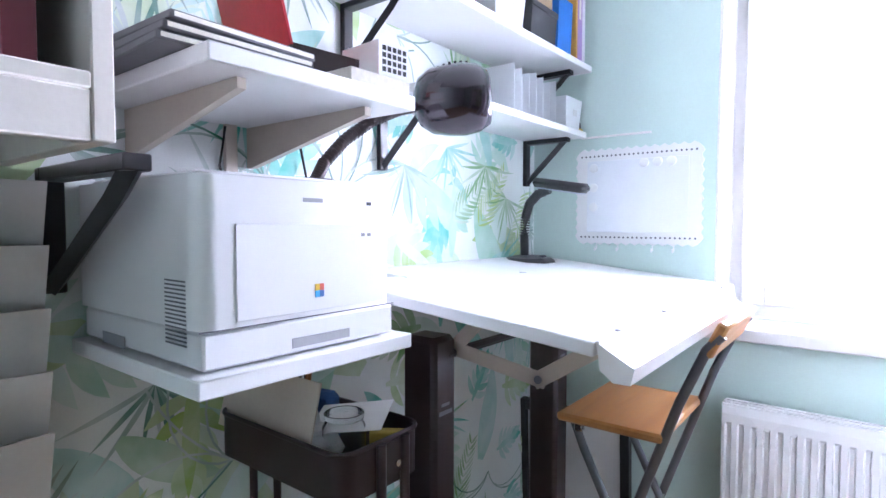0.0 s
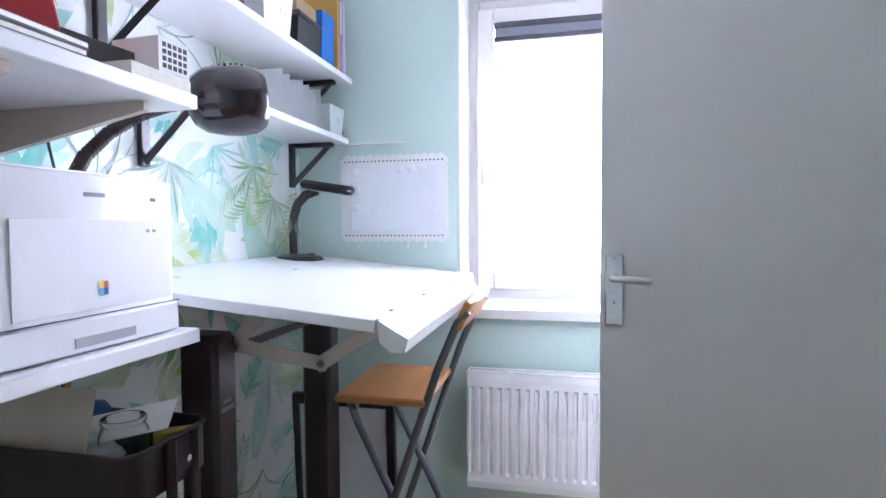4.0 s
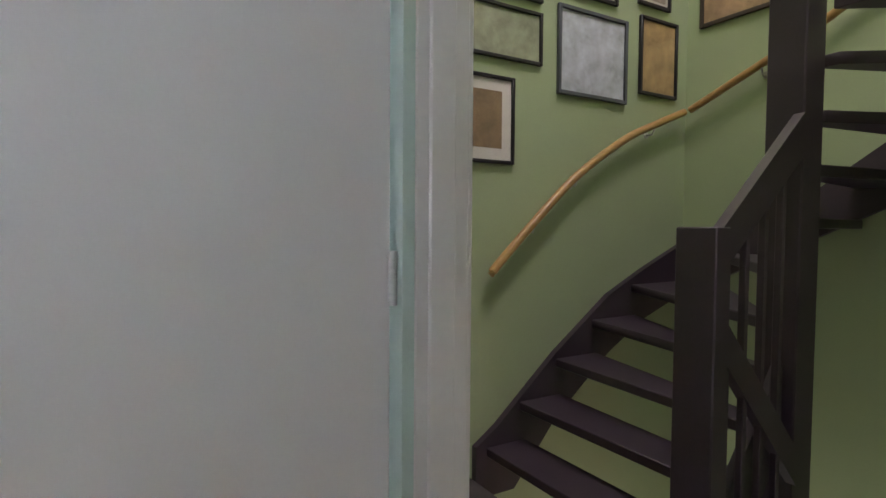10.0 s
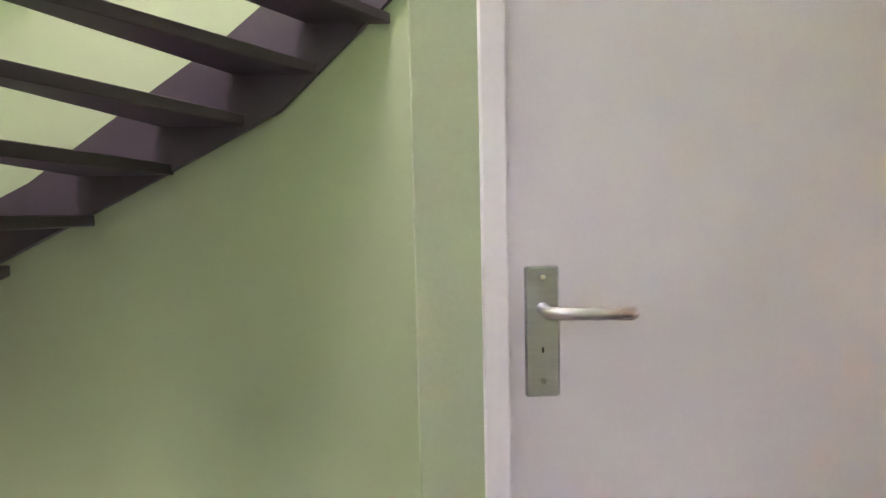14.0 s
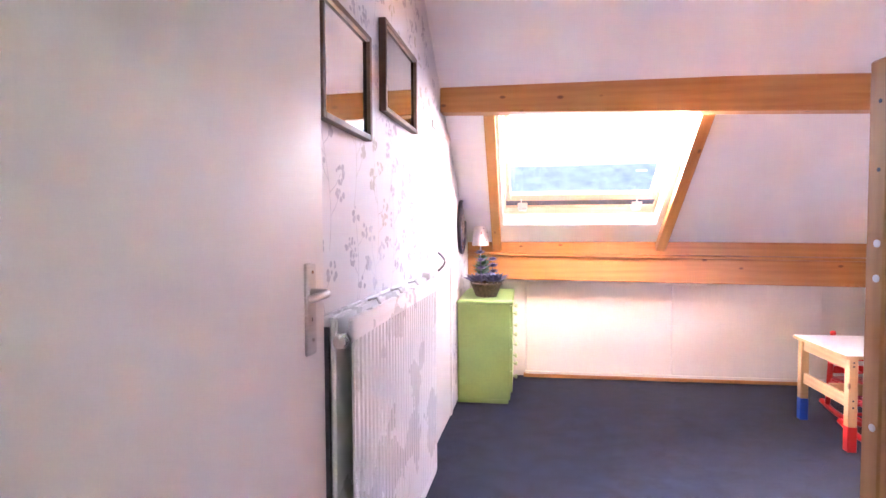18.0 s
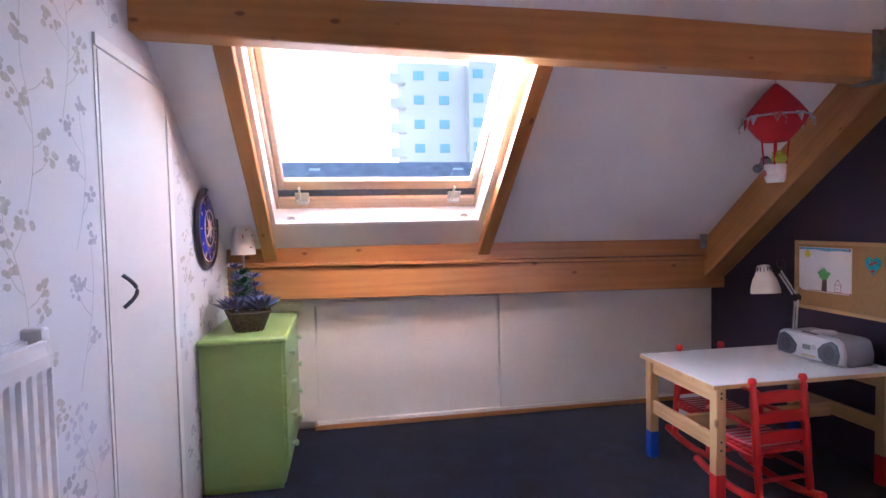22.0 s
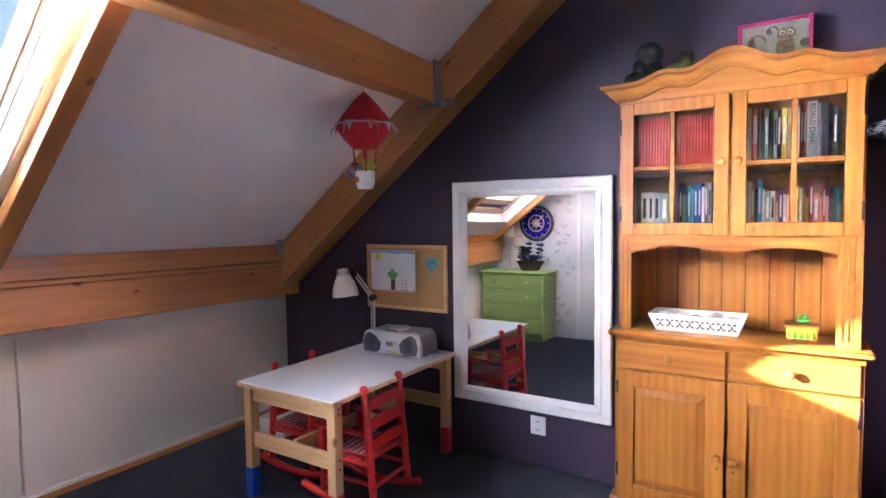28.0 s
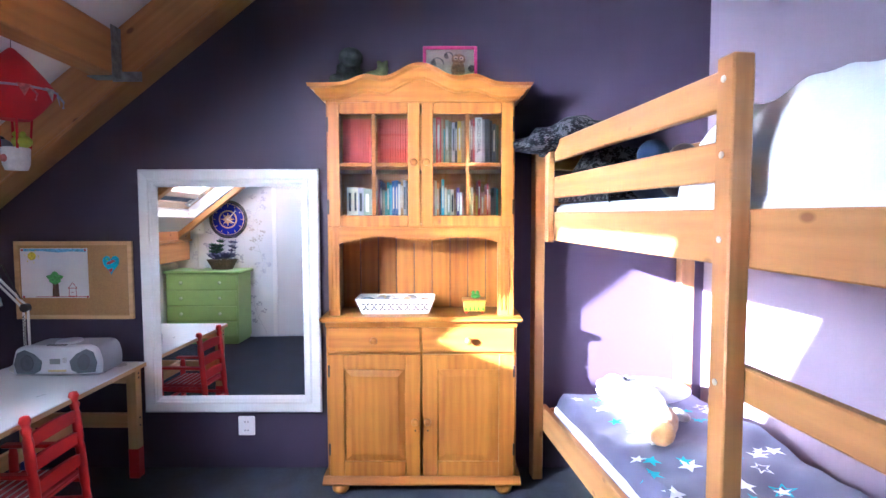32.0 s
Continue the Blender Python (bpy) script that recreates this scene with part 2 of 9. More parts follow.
def pine(name, colour=(0.60, 0.29, 0.085), dark=(0.43, 0.18, 0.045), along="X", rough=0.38, knots=True, coat=0.25, facing=False):
    """Varnished pine: long grain, rings and scattered knots."""
    m = bpy.data.materials.new(name)
    m.use_nodes = True
    n, l = m.node_tree.nodes, m.node_tree.links
    s = n["Principled BSDF"]
    s.inputs["Coat Weight"].default_value, s.inputs["Coat Roughness"].default_value = coat, 0.25
    co, mp, info = n.new("ShaderNodeTexCoord"), n.new("ShaderNodeMapping"), n.new("ShaderNodeObjectInfo")
    mp.inputs["Scale"].default_value = {"X": (0.7, 9, 9), "Y": (9, 0.7, 9), "Z": (9, 9, 0.7)}[along]
    off = n.new("ShaderNodeVectorMath")
    off.operation = "ADD"
    mul = n.new("ShaderNodeMath")
    mul.operation, mul.inputs[1].default_value = "MULTIPLY", 37.0
    l.new(info.outputs["Random"], mul.inputs[0])
    l.new(co.outputs["Object"], off.inputs[0])
    l.new(mul.outputs[0], off.inputs[1])
    l.new(off.outputs[0], mp.inputs["Vector"])
    grain, fine, wave = n.new("ShaderNodeTexNoise"), n.new("ShaderNodeTexNoise"), n.new("ShaderNodeTexWave")
    grain.inputs["Scale"].default_value, grain.inputs["Detail"].default_value, grain.inputs["Distortion"].default_value = 1.6, 4, 0.7
    fine.inputs["Scale"].default_value, fine.inputs["Detail"].default_value = 14, 3
    wave.wave_type, wave.bands_direction = "RINGS", along
    wave.inputs["Scale"].default_value, wave.inputs["Distortion"].default_value, wave.inputs["Detail"].default_value = 1.1, 5.5, 2
    for t in (grain, fine, wave):
        l.new(mp.outputs["Vector"], t.inputs["Vector"])
    a = n.new("ShaderNodeMix")
    a.data_type = "RGBA"
    a.inputs[6].default_value, a.inputs[7].default_value = (*dark, 1), (*colour, 1)
    sm = n.new("ShaderNodeMath")
    sm.operation = "MULTIPLY_ADD"
    sm.inputs[1].default_value = 0.16
    ff = n.new("ShaderNodeMath")
    ff.operation, ff.inputs[1].default_value = "MULTIPLY_ADD", 0.30
    l.new(fine.outputs["Fac"], ff.inputs[0])
    l.new(grain.outputs["Fac"], ff.inputs[2])
    l.new(wave.outputs["Fac"], sm.inputs[0])
    l.new(ff.outputs[0], sm.inputs[2])
    mr = n.new("ShaderNodeMapRange")
    mr.inputs["From Min"].default_value, mr.inputs["From Max"].default_value = 0.42, 0.95
    l.new(sm.outputs[0], mr.inputs["Value"])
    l.new(mr.outputs["Result"], a.inputs[0])
    out = a.outputs[2]
    if knots:
        kp, vo, kr, km = n.new("ShaderNodeMapping"), n.new("ShaderNodeTexVoronoi"), n.new("ShaderNodeMapRange"), n.new("ShaderNodeMix")
        kp.inputs["Scale"].default_value = {"X": (0.55, 1, 1), "Y": (1, 0.55, 1), "Z": (1, 1, 0.55)}[along]
        vo.inputs["Scale"].default_value = 6.5 if facing else 8.5
        if facing:  # branch knots run straight out of the front, along x
            kp.inputs["Scale"].default_value[0] = 0.0
        l.new(off.outputs[0], kp.inputs["Vector"])
        l.new(kp.outputs["Vector"], vo.inputs["Vector"])
        kr.inputs["From Min"].default_value, kr.inputs["From Max"].default_value = (0.028, 0.062) if facing else (0.055, 0.105)
        kr.inputs["To Min"].default_value, kr.inputs["To Max"].default_value = 0.85, 0.0
        l.new(vo.outputs["Distance"], kr.inputs["Value"])
        km.data_type = "RGBA"
        km.inputs[7].default_value = (0.16, 0.055, 0.018, 1)
        l.new(kr.outputs["Result"], km.inputs[0])
        l.new(out, km.inputs[6])
        out = km.outputs[2]
    l.new(out, s.inputs["Base Color"])
    rr = n.new("ShaderNodeMapRange")
    rr.inputs["To Min"].default_value, rr.inputs["To Max"].default_value = rough - 0.08, rough + 0.1
    l.new(fine.outputs["Fac"], rr.inputs["Value"])
    l.new(rr.outputs["Result"], s.inputs["Roughness"])
    bp = n.new("ShaderNodeBump")
    bp.inputs["Strength"].default_value, bp.inputs["Distance"].default_value = 0.08, 0.003
    l.new(fine.outputs["Fac"], bp.inputs["Height"])
    l.new(bp.outputs["Normal"], s.inputs["Normal"])
    return m


def glass(name, colour=(1, 1, 1), rough=0.0):
    m = bpy.data.materials.new(name)
    m.use_nodes = True
    s = m.node_tree.nodes["Principled BSDF"]
    s.inputs["Base Color"].default_value = (*colour, 1)
    s.inputs["Transmission Weight"].default_value, s.inputs["Roughness"].default_value, s.inputs["IOR"].default_value = 1.0, rough, 1.45
    return m


def glow(name, colour, strength):
    m = bpy.data.materials.new(name)
    m.use_nodes = True
    s = m.node_tree.nodes["Principled BSDF"]
    s.inputs["Base Color"].default_value = (*colour, 1)
    s.inputs["Emission Color"].default_value, s.inputs["Emission Strength"].default_value = (*colour, 1), strength
    return m


WHITE = material("white_paint", (0.80, 0.79, 0.77), 0.42, vary=0.03, scale=2.5, fine=90, bump=0.02)
DOOR_WHITE = material("door_lacquer", (0.74, 0.72, 0.70), 0.34, vary=0.035, scale=1.6, fine=240, bump=0.03)
FRAME_WHITE = material("frame_lacquer", (0.80, 0.78, 0.76), 0.35, vary=0.04, scale=3, fine=80, bump=0.02)
PLASTER = material("ceiling_board", (0.86, 0.85, 0.84), 0.85, vary=0.03, scale=2, fine=160, bump=0.08)
MINT = material("mint_wall_paint", (0.58, 0.72, 0.66), 0.75, vary=0.04, scale=1.8, fine=140, bump=0.10)
GREEN = material("green_wall_paint", (0.44, 0.52, 0.32), 0.72, vary=0.05, scale=1.4, fine=120, bump=0.12)
PURPLE = material("purple_wall_paint", (0.047, 0.028, 0.056), 0.62, vary=0.08, scale=1.2, fine=150, bump=0.10)
LILAC = material("lilac_wall_paint", (0.24, 0.19, 0.24), 0.65, vary=0.05, scale=1.3, fine=150, bump=0.10)
PAPER = material("wallpaper_ground", (0.68, 0.68, 0.70), 0.7, vary=0.03, scale=3, fine=220, bump=0.06)
LEAFPAPER = material("leaf_wallpaper_ground", (0.80, 0.84, 0.82), 0.7, vary=0.05, scale=3, fine=220, bump=0.05)
CARPET = material("blue_carpet", (0.0085, 0.0108, 0.026), 0.97, vary=0.55, scale=9, fine=170, bump=0.9, sheen=0.15, spec=0.1)
OAK = pine("laminate_floor", (0.45, 0.28, 0.15), (0.30, 0.17, 0.08), along="Y", knots=False, coat=0.0)
LANDING = material("landing_carpet", (0.10, 0.085, 0.09), 0.95, vary=0.2, scale=6, fine=350, bump=0.6, spec=0.1)
STAIR = material("plum_stair_paint", (0.066, 0.046, 0.064), 0.42, vary=0.16, scale=5, fine=120, bump=0.05)
PINE = pine("varnished_pine")
PINE_Y = pine("varnished_pine_y", along="Y")
PINE_Z = pine("varnished_pine_z", along="Z")
BEAM = pine("beam_pine", (0.56, 0.265, 0.075), (0.42, 0.175, 0.045), along="X", rough=0.42)
BEAM_Y = pine("beam_pine_y", (0.56, 0.265, 0.075), (0.42, 0.175, 0.045), along="Y", rough=0.42)
PALE = pine("pale_pine", (0.72, 0.47, 0.22), (0.55, 0.32, 0.13), along="X", rough=0.45)
PALE_Y = pine("pale_pine_y", (0.72, 0.47, 0.22), (0.55, 0.32, 0.13), along="Y", rough=0.45)
PALE_Z = pine("pale_pine_z", (0.72, 0.47, 0.22), (0.55, 0.32, 0.13), along="Z", rough=0.45)
BUNK = pine("bunk_pine", (0.39, 0.185, 0.056), (0.28, 0.115, 0.030), along="X", rough=0.45)
BUNK_Y = pine("bunk_pine_y", (0.39, 0.185, 0.056), (0.28, 0.115, 0.030), along="Y", rough=0.45)
BUNK_Z = pine("bunk_pine_z", (0.39, 0.185, 0.056), (0.28, 0.115, 0.030), along="Z", rough=0.45)
RAILWOOD = pine("handrail_wood", (0.56, 0.33, 0.13), (0.42, 0.22, 0.07), along="X", rough=0.35, knots=False)
SEATWOOD = pine("seat_wood", (0.60, 0.28, 0.09), (0.44, 0.18, 0.05), along="Y", rough=0.35, knots=False)
STEEL = material("brushed_aluminium", (0.62, 0.61, 0.60), 0.32, metal=1.0, vary=0.06, scale=20, fine=300, bump=0.04, stretch=(1, 1, 8))
CHROME = material("chrome", (0.75, 0.75, 0.76), 0.12, metal=1.0, vary=0.03, bump=0.0)
GREYPIPE = material("grey_tube_lacquer", (0.16, 0.16, 0.18), 0.35, metal=0.6, vary=0.08, bump=0.02)
BLACK = material("black_lacquer", (0.022, 0.020, 0.024), 0.34, vary=0.15, bump=0.03)
DARKBROWN = material("dark_plum_metal", (0.036, 0.019, 0.022), 0.33, vary=0.18, scale=12, bump=0.03)
RADIATOR = material("radiator_enamel", (0.82, 0.82, 0.82), 0.28, vary=0.02, scale=4, bump=0.01)
MELAMINE = material("white_melamine", (0.80, 0.80, 0.80), 0.30, vary=0.03, scale=4, fine=200, bump=0.02)
PRINTER = material("printer_plastic", (0.72, 0.72, 0.72), 0.42, vary=0.03, scale=3, fine=500, bump=0.05)
LIME = material("lime_green_paint", (0.33, 0.49, 0.14), 0.36, vary=0.07, scale=5, fine=60, bump=0.05)
RED = material("red_lacquer", (0.60, 0.020, 0.016), 0.30, vary=0.10, scale=8, fine=60, bump=0.03)
BLUE = material("blue_lacquer", (0.012, 0.075, 0.42), 0.32, vary=0.10, scale=8, fine=60, bump=0.03)
BEIGE = material("beige_metal", (0.55, 0.48, 0.40), 0.42, vary=0.06, bump=0.02)
CLEAR = glass("window_glass")
MIRROR = material("mirror_silver", (0.86, 0.88, 0.88), 0.0, metal=1.0, vary=0.0, bump=0.0)
MIRROR.node_tree.nodes["Principled BSDF"].inputs["Roughness"].default_value = 0.0
for link in list(MIRROR.node_tree.links):
    if link.to_socket.name == "Roughness":
        MIRROR.node_tree.links.remove(link)


# ---- the plan, in metres: office (north-west), landing and stairwell (east), bedroom under the roof (south) ----
XW, YN = -1.0, 1.91            # leaf-papered wall and window wall of the office
XE0, XE1 = 1.05, 1.165          # wall between office and landing
YS0, YS1 = -0.97, -0.83         # wall between landing and bedroom
XD = 2.19                       # landing wall with the closed door
YP, XS, YSS = 2.37, 3.60, 0.23  # stairwell: picture wall, far wall, wall behind the closed door
XP, XF, YK = -1.10, 2.0, -5.03  # bedroom: purple wall, flower-papered wall, knee wall
CEIL, TOP = 2.50, 5.0
TILT = math.atan(0.78)          # pitch of the roof


def roof_z(y):
    return 1.06 + 0.78 * (y + 4.9)


def structure(name, bm, mat, label, category="wall"):
    return solid(name, bm, mat, label, category, kind="structure", smooth=None)


# floors
structure("floor_office", box(XW - 0.1, XE1, YS1, YN + 0.1, -0.12, 0), OAK, "brown wood-look laminate floor of the office", "floor")
structure("floor_landing", boxes((XE1 + 0.003, 2.06, YS0, YP + 0.1, -0.25, -0.002), (2.06, XD + 0.12, YS0, YSS, -0.25, -0.002)), LANDING, "dark carpeted landing floor", "floor")
structure("floor_below", box(XE1, XS + 0.1, YS0, YP + 0.1, -2.75, -2.65), OAK, "wooden floor at the foot of the stairs", "floor")
structure("floor_bedroom", box(XP - 0.1, XD, YK - 0.6, YS0, -0.12, -0.001), CARPET, "dark blue carpet of the bedroom", "floor")

# office walls
structure("wall_leaf_paper", box(XW - 0.1, XW, YS1, YN + 0.35, 0, CEIL), LEAFPAPER, "white wall papered with a watercolour leaf print")
WX0, WX1, WZ0, WZ1 = -0.345, 0.62, 0.885, 2.12
structure("wall_window", boxes((XW, WX0, YN, YN + 0.32, 0, CEIL), (WX1, XE1, YN, YN + 0.32, 0, CEIL), (WX0, WX1, YN, YN + 0.32, 0, WZ0 - 0.045), (WX0, WX1, YN, YN + 0.32, WZ1, CEIL)), MINT, "pale mint painted window wall of the office")
structure("wall_office_door", boxes((XE0, XE1, YS1, 0.10, 0, CEIL), (XE0, XE1, 1.085, YN, 0, CEIL), (XE0, XE1, 0.10, 1.085, 2.14, CEIL)), MINT, "mint painted wall with the office doorway")
structure("wall_office_back", box(XW - 0.1, XE1, YS0 + 0.003, YS1, 0, CEIL), MINT, "mint painted back wall of the office")
structure("ceiling_office", box(XW - 0.1, XE1, YS1, YN + 0.35, CEIL, CEIL + 0.1), PLASTER, "white office ceiling", "ceiling")

# landing and stairwell
structure("wall_picture", box(XE0, XS + 0.12, YP, YP + 0.12, -2.65, TOP), GREEN, "green painted stairwell wall hung with framed pictures")
structure("wall_stair_far", boxes((XS, XS + 0.12, 0.75, YP, -2.65, TOP), (XS - 0.012, XS + 0.12, YSS - 0.12, 0.75, -2.65, TOP)), GREEN, "green painted far wall of the stairwell")
structure("wall_stair_near", box(XD, XS, YSS - 0.12, YSS, -2.65, TOP), GREEN, "green painted wall beside the stairs")
structure("wall_closed_door", boxes((XD, XD + 0.12, YS1, -0.806, -0.25, TOP), (XD, XD + 0.12, 0.14, YSS - 0.12, -0.25, TOP), (XD, XD + 0.12, -0.79, 0.14, 2.14, TOP), (XD + 0.1, XD + 0.12, -0.79, 0.14, -0.25, 2.14)), GREEN, "green painted landing wall with a closed door")
structure("wall_landing_west", boxes((XE1, XE1 + 0.004, YS1, 0.10, 0, TOP), (XE1, XE1 + 0.004, 1.085, YP, 0, TOP), (XE1, XE1 + 0.004, 0.10, 1.085, 2.14, TOP), (XE1 - 0.11, XE1 + 0.004, YN + 0.33, YP, -0.25, TOP), (XE1 - 0.11, XE1, YS0, YN + 0.33, CEIL + 0.11, TOP)), GREEN, "green painted landing wall")
structure("wall_bedroom_door", boxes((2.125, XD, YS0, YS1, -0.1, TOP), (XE1 + 0.004, 1.19, YS0, YS1, 0, TOP), (1.19, 2.125, YS0, YS1, 2.14, TOP)), GREEN, "green painted landing wall with the bedroom doorway")
# this ceiling is out of view; its opening is added to let light in
RX0, RX1, RY0, RY1 = 2.4, 3.4, 0.9, 1.9
structure("ceiling_stairwell", boxes((XE0, RX0, YS0, YP, TOP, TOP + 0.1), (RX1, XS + 0.12, YS0, YP, TOP, TOP + 0.1), (RX0, RX1, YS0, RY0, TOP, TOP + 0.1), (RX0, RX1, RY1, YP, TOP, TOP + 0.1)), PLASTER, "unseen white stairwell ceiling with an opening added for sky light", "ceiling")

# bedroom walls follow the slope of the roof
YTOP = -4.9 + (2.75 - 1.06) / 0.78
side = [(YK - 0.1, -0.1), (YS0, -0.1), (YS0, 2.75), (YTOP, 2.75), (YK - 0.1, roof_z(YK - 0.1))]
structure("wall_purple", prism(side, 0.1, "X", XP - 0.1), PURPLE, "dark purple painted gable wall")
flower_wall = prism([(YK - 0.1, -0.1), (-1.96, -0.1), (-1.96, 2.75), (YTOP, 2.75), (YK - 0.1, roof_z(YK - 0.1))], 0.1, "X", XF)
for v in flower_wall.verts:
    v.co.x += 0.0357 * (v.co.y + 2.1)
wall_end = prism([(-1.96, -0.1), (YS0, -0.1), (YS0, 2.75), (-1.96, 2.75)], 0.1, "X", XF)
for v in wall_end.verts:
    v.co.x += 0.005 + 0.14 * (v.co.y + 1.96)
flower_wall = join(flower_wall, wall_end)
structure("wall_flower_paper", flower_wall, PAPER, "white wall papered with grey flower sprays")
structure("wall_bedroom_north", join(boxes((2.125, XF + 0.30, YS0 - 0.004, YS0, 0, 2.75), (1.19, 2.125, YS0 - 0.004, YS0, 2.14, 2.75)), prism([(XP, -1.225), (1.19, -0.978), (1.19, YS0), (XP, YS0)], 2.75, "Z", 0)), LILAC, "lilac painted bedroom wall behind the bunk bed")
structure("wall_knee", box(XP, XF, YK - 0.1, YK - 0.022, -0.1, 0.90), WHITE, "white knee wall under the roof")
structure("ceiling_bedroom_flat", box(XP - 0.1, XF + 0.1, YTOP, YS0, 2.75, 2.85), PLASTER, "white bedroom ceiling", "ceiling")

# sloping ceiling: u runs up the slope, n out of the roof
SLOPE = Matrix(((1, 0, 0, 0), (0, math.cos(TILT), -math.sin(TILT), -4.9), (0, math.sin(TILT), math.cos(TILT), 1.06), (0, 0, 0, 1)))
UTOP = (YTOP + 4.9) / math.cos(TILT)
VX0, VX1, VU0, VU1 = 0.535, 1.632, 0.205, 1.42
slope = boxes((XP - 0.1, VX0, -0.5, UTOP + 0.1, 0, 0.22), (VX1, XF + 0.1, -0.5, UTOP + 0.1, 0, 0.22), (VX0, VX1, -0.5, VU0, 0, 0.22), (VX0, VX1, VU1, UTOP + 0.1, 0, 0.22))
structure("ceiling_slope", moved(slope, SLOPE), PLASTER, "white sloping ceiling under the roof", "ceiling")




# ---- doors ----
def lever_handle(leaf, x, z, front, way, long_plate=0.17, half=0.021, reach=0.079):
    """Plate, lever and keyhole on one face of a leaf: front is the y of that face, way the side it looks to, x the middle of the plate."""
    s = 1 if front > 0 else -1
    plate = part("handle_plate", box(x - half, x + half, min(front, front + s * 0.009), max(front, front + s * 0.009), z - long_plate * 0.68, z + long_plate * 0.32, bevel=0.003), STEEL, leaf, "brushed aluminium door plate")
    neck = tube([(x, front, z), (x, front + s * 0.045, z), (x + way * 0.012, front + s * 0.052, z), (x + way * (reach - 0.005), front + s * 0.050, z - 0.004), (x + way * reach, front + s * 0.043, z - 0.004)], 0.009, seg=10)
    part("lever", neck, STEEL, leaf, "brushed aluminium lever", smooth=60)
    for dz in (0.045, -0.105):
        part("screw", cylinder(0.004, 0.003, 10, base=(x, front + s * 0.009 - (0.003 if s < 0 else 0), z + dz), axis="Y"), CHROME, plate)
    part("keyhole", box(x - 0.0015, x + 0.0015, min(front + s * 0.0092, front + s * 0.0098), max(front + s * 0.0092, front + s * 0.0098), z - 0.064, z - 0.056), BLACK, plate)


def door(name, label, hinge, turn, width, handle_x, way, height=2.105, z=1.05, sides=(1, -1), long_plate=0.17):
    """A flush leaf hung at hinge; it runs along its own x."""
    d = thing(name, label, "door", (*hinge, 0), turn)
    leaf = part("leaf", box(0.004, width, -0.02, 0.02, 0.012, height, bevel=0.002), DOOR_WHITE, d)
    for s in sides:
        lever_handle(leaf, handle_x, z, 0.02 * s, way, long_plate)
    part("latch_plate", box(width - 0.002, width + 0.001, -0.011, 0.011, z - 0.13, z + 0.09), STEEL, d, "steel latch plate in the edge")
    for hz in (0.25, 1.05, 1.85):
        part("hinge", cylinder(0.008, 0.09, 10, base=(0.0, 0.022, hz)), STEEL, d, "steel butt hinge", smooth=60)
    return d


door("office_door", "open flush white door between office and landing", (1.045, 1.100), 180 - 9.3, 0.914, 0.881, -1, z=1.066)
door("bedroom_door", "open flush white door against the papered bedroom wall", (2.091, -0.986), -97.2, 0.945, 0.872, -1, z=1.04, long_plate=0.205)
cd = thing("landing_door", "closed flush white door on the green landing", "door", (XD + 0.045, -0.775, 0), 90)
leaf = part("leaf", box(0.0, 0.875, -0.02, 0.02, 0.012, 2.105, bevel=0.002), DOOR_WHITE, cd)
lever_handle(leaf, 0.826, 1.065, 0.02, -1, 0.19, 0.025, 0.118)


def door_frame(name, boxes_, label):
    d = tagged(thing(name, label, "door frame"), kind="structure")
    for n, b in boxes_:
        part(n, box(*b, bevel=0.003), FRAME_WHITE, d)


# office doorway: jambs with a rebate and architraves on both sides
door_frame("door_frame_office", [
    ("jamb", (XE0 + 0.022, XE1 + 0.012, 1.056, 1.085, 0, 2.14)), ("stop", (XE0 + 0.045, XE1 - 0.02, 1.047, 1.056, 0, 2.125)),
    ("architrave", (XE1 + 0.012, XE1 + 0.024, 1.062, 1.125, 0, 2.18)),
    ("jamb", (XE0 - 0.012, XE1 + 0.012, 0.10, 0.133, 0, 2.14)), ("stop", (XE0 + 0.045, XE1 - 0.02, 0.133, 0.147, 0, 2.125)),
    ("architrave", (XE1 + 0.012, XE1 + 0.024, 0.06, 0.139, 0, 2.18)),
    ("head", (XE0 - 0.012, XE1 + 0.012, 0.133, 1.056, 2.11, 2.14))], "white lacquered door frame of the office")
structure("wall_office_edge", box(XE0 - 0.002, XE0 + 0.020, 1.055, 1.084, 0, 2.138), MINT, "mint painted wall edge beside the door hinges", "wall")
door_frame("door_frame_landing", [
    ("jamb", (XD - 0.012, XD + 0.10, 0.104, 0.14, 0, 2.14)), ("jamb", (XD - 0.012, XD + 0.10, -0.806, -0.778, 0, 2.14)),
    ("head", (XD - 0.012, XD + 0.10, -0.778, 0.104, 2.11, 2.14))], "white lacquered frame of the closed landing door")
door_frame("door_frame_bedroom", [
    ("jamb", (2.098, 2.125, -0.915, YS1 + 0.002, 0, 2.14)), ("rebate", (2.121, 2.125, YS0 - 0.010, -0.915, 0, 2.14)), ("bead", (2.095, 2.121, -0.980, -0.934, 0, 2.125)), ("architrave", (2.100, 2.150, YS1 + 0.002, YS1 + 0.010, 0, 2.18)),
    ("jamb", (1.19, 1.223, YS0 - 0.012, YS1 + 0.012, 0, 2.14)), ("stop", (1.223, 1.237, YS0 + 0.045, YS1 - 0.02, 0, 2.125)),
    ("head", (1.223, 2.092, YS0 - 0.012, YS1 + 0.012, 2.11, 2.14))], "white lacquered door frame of the bedroom")

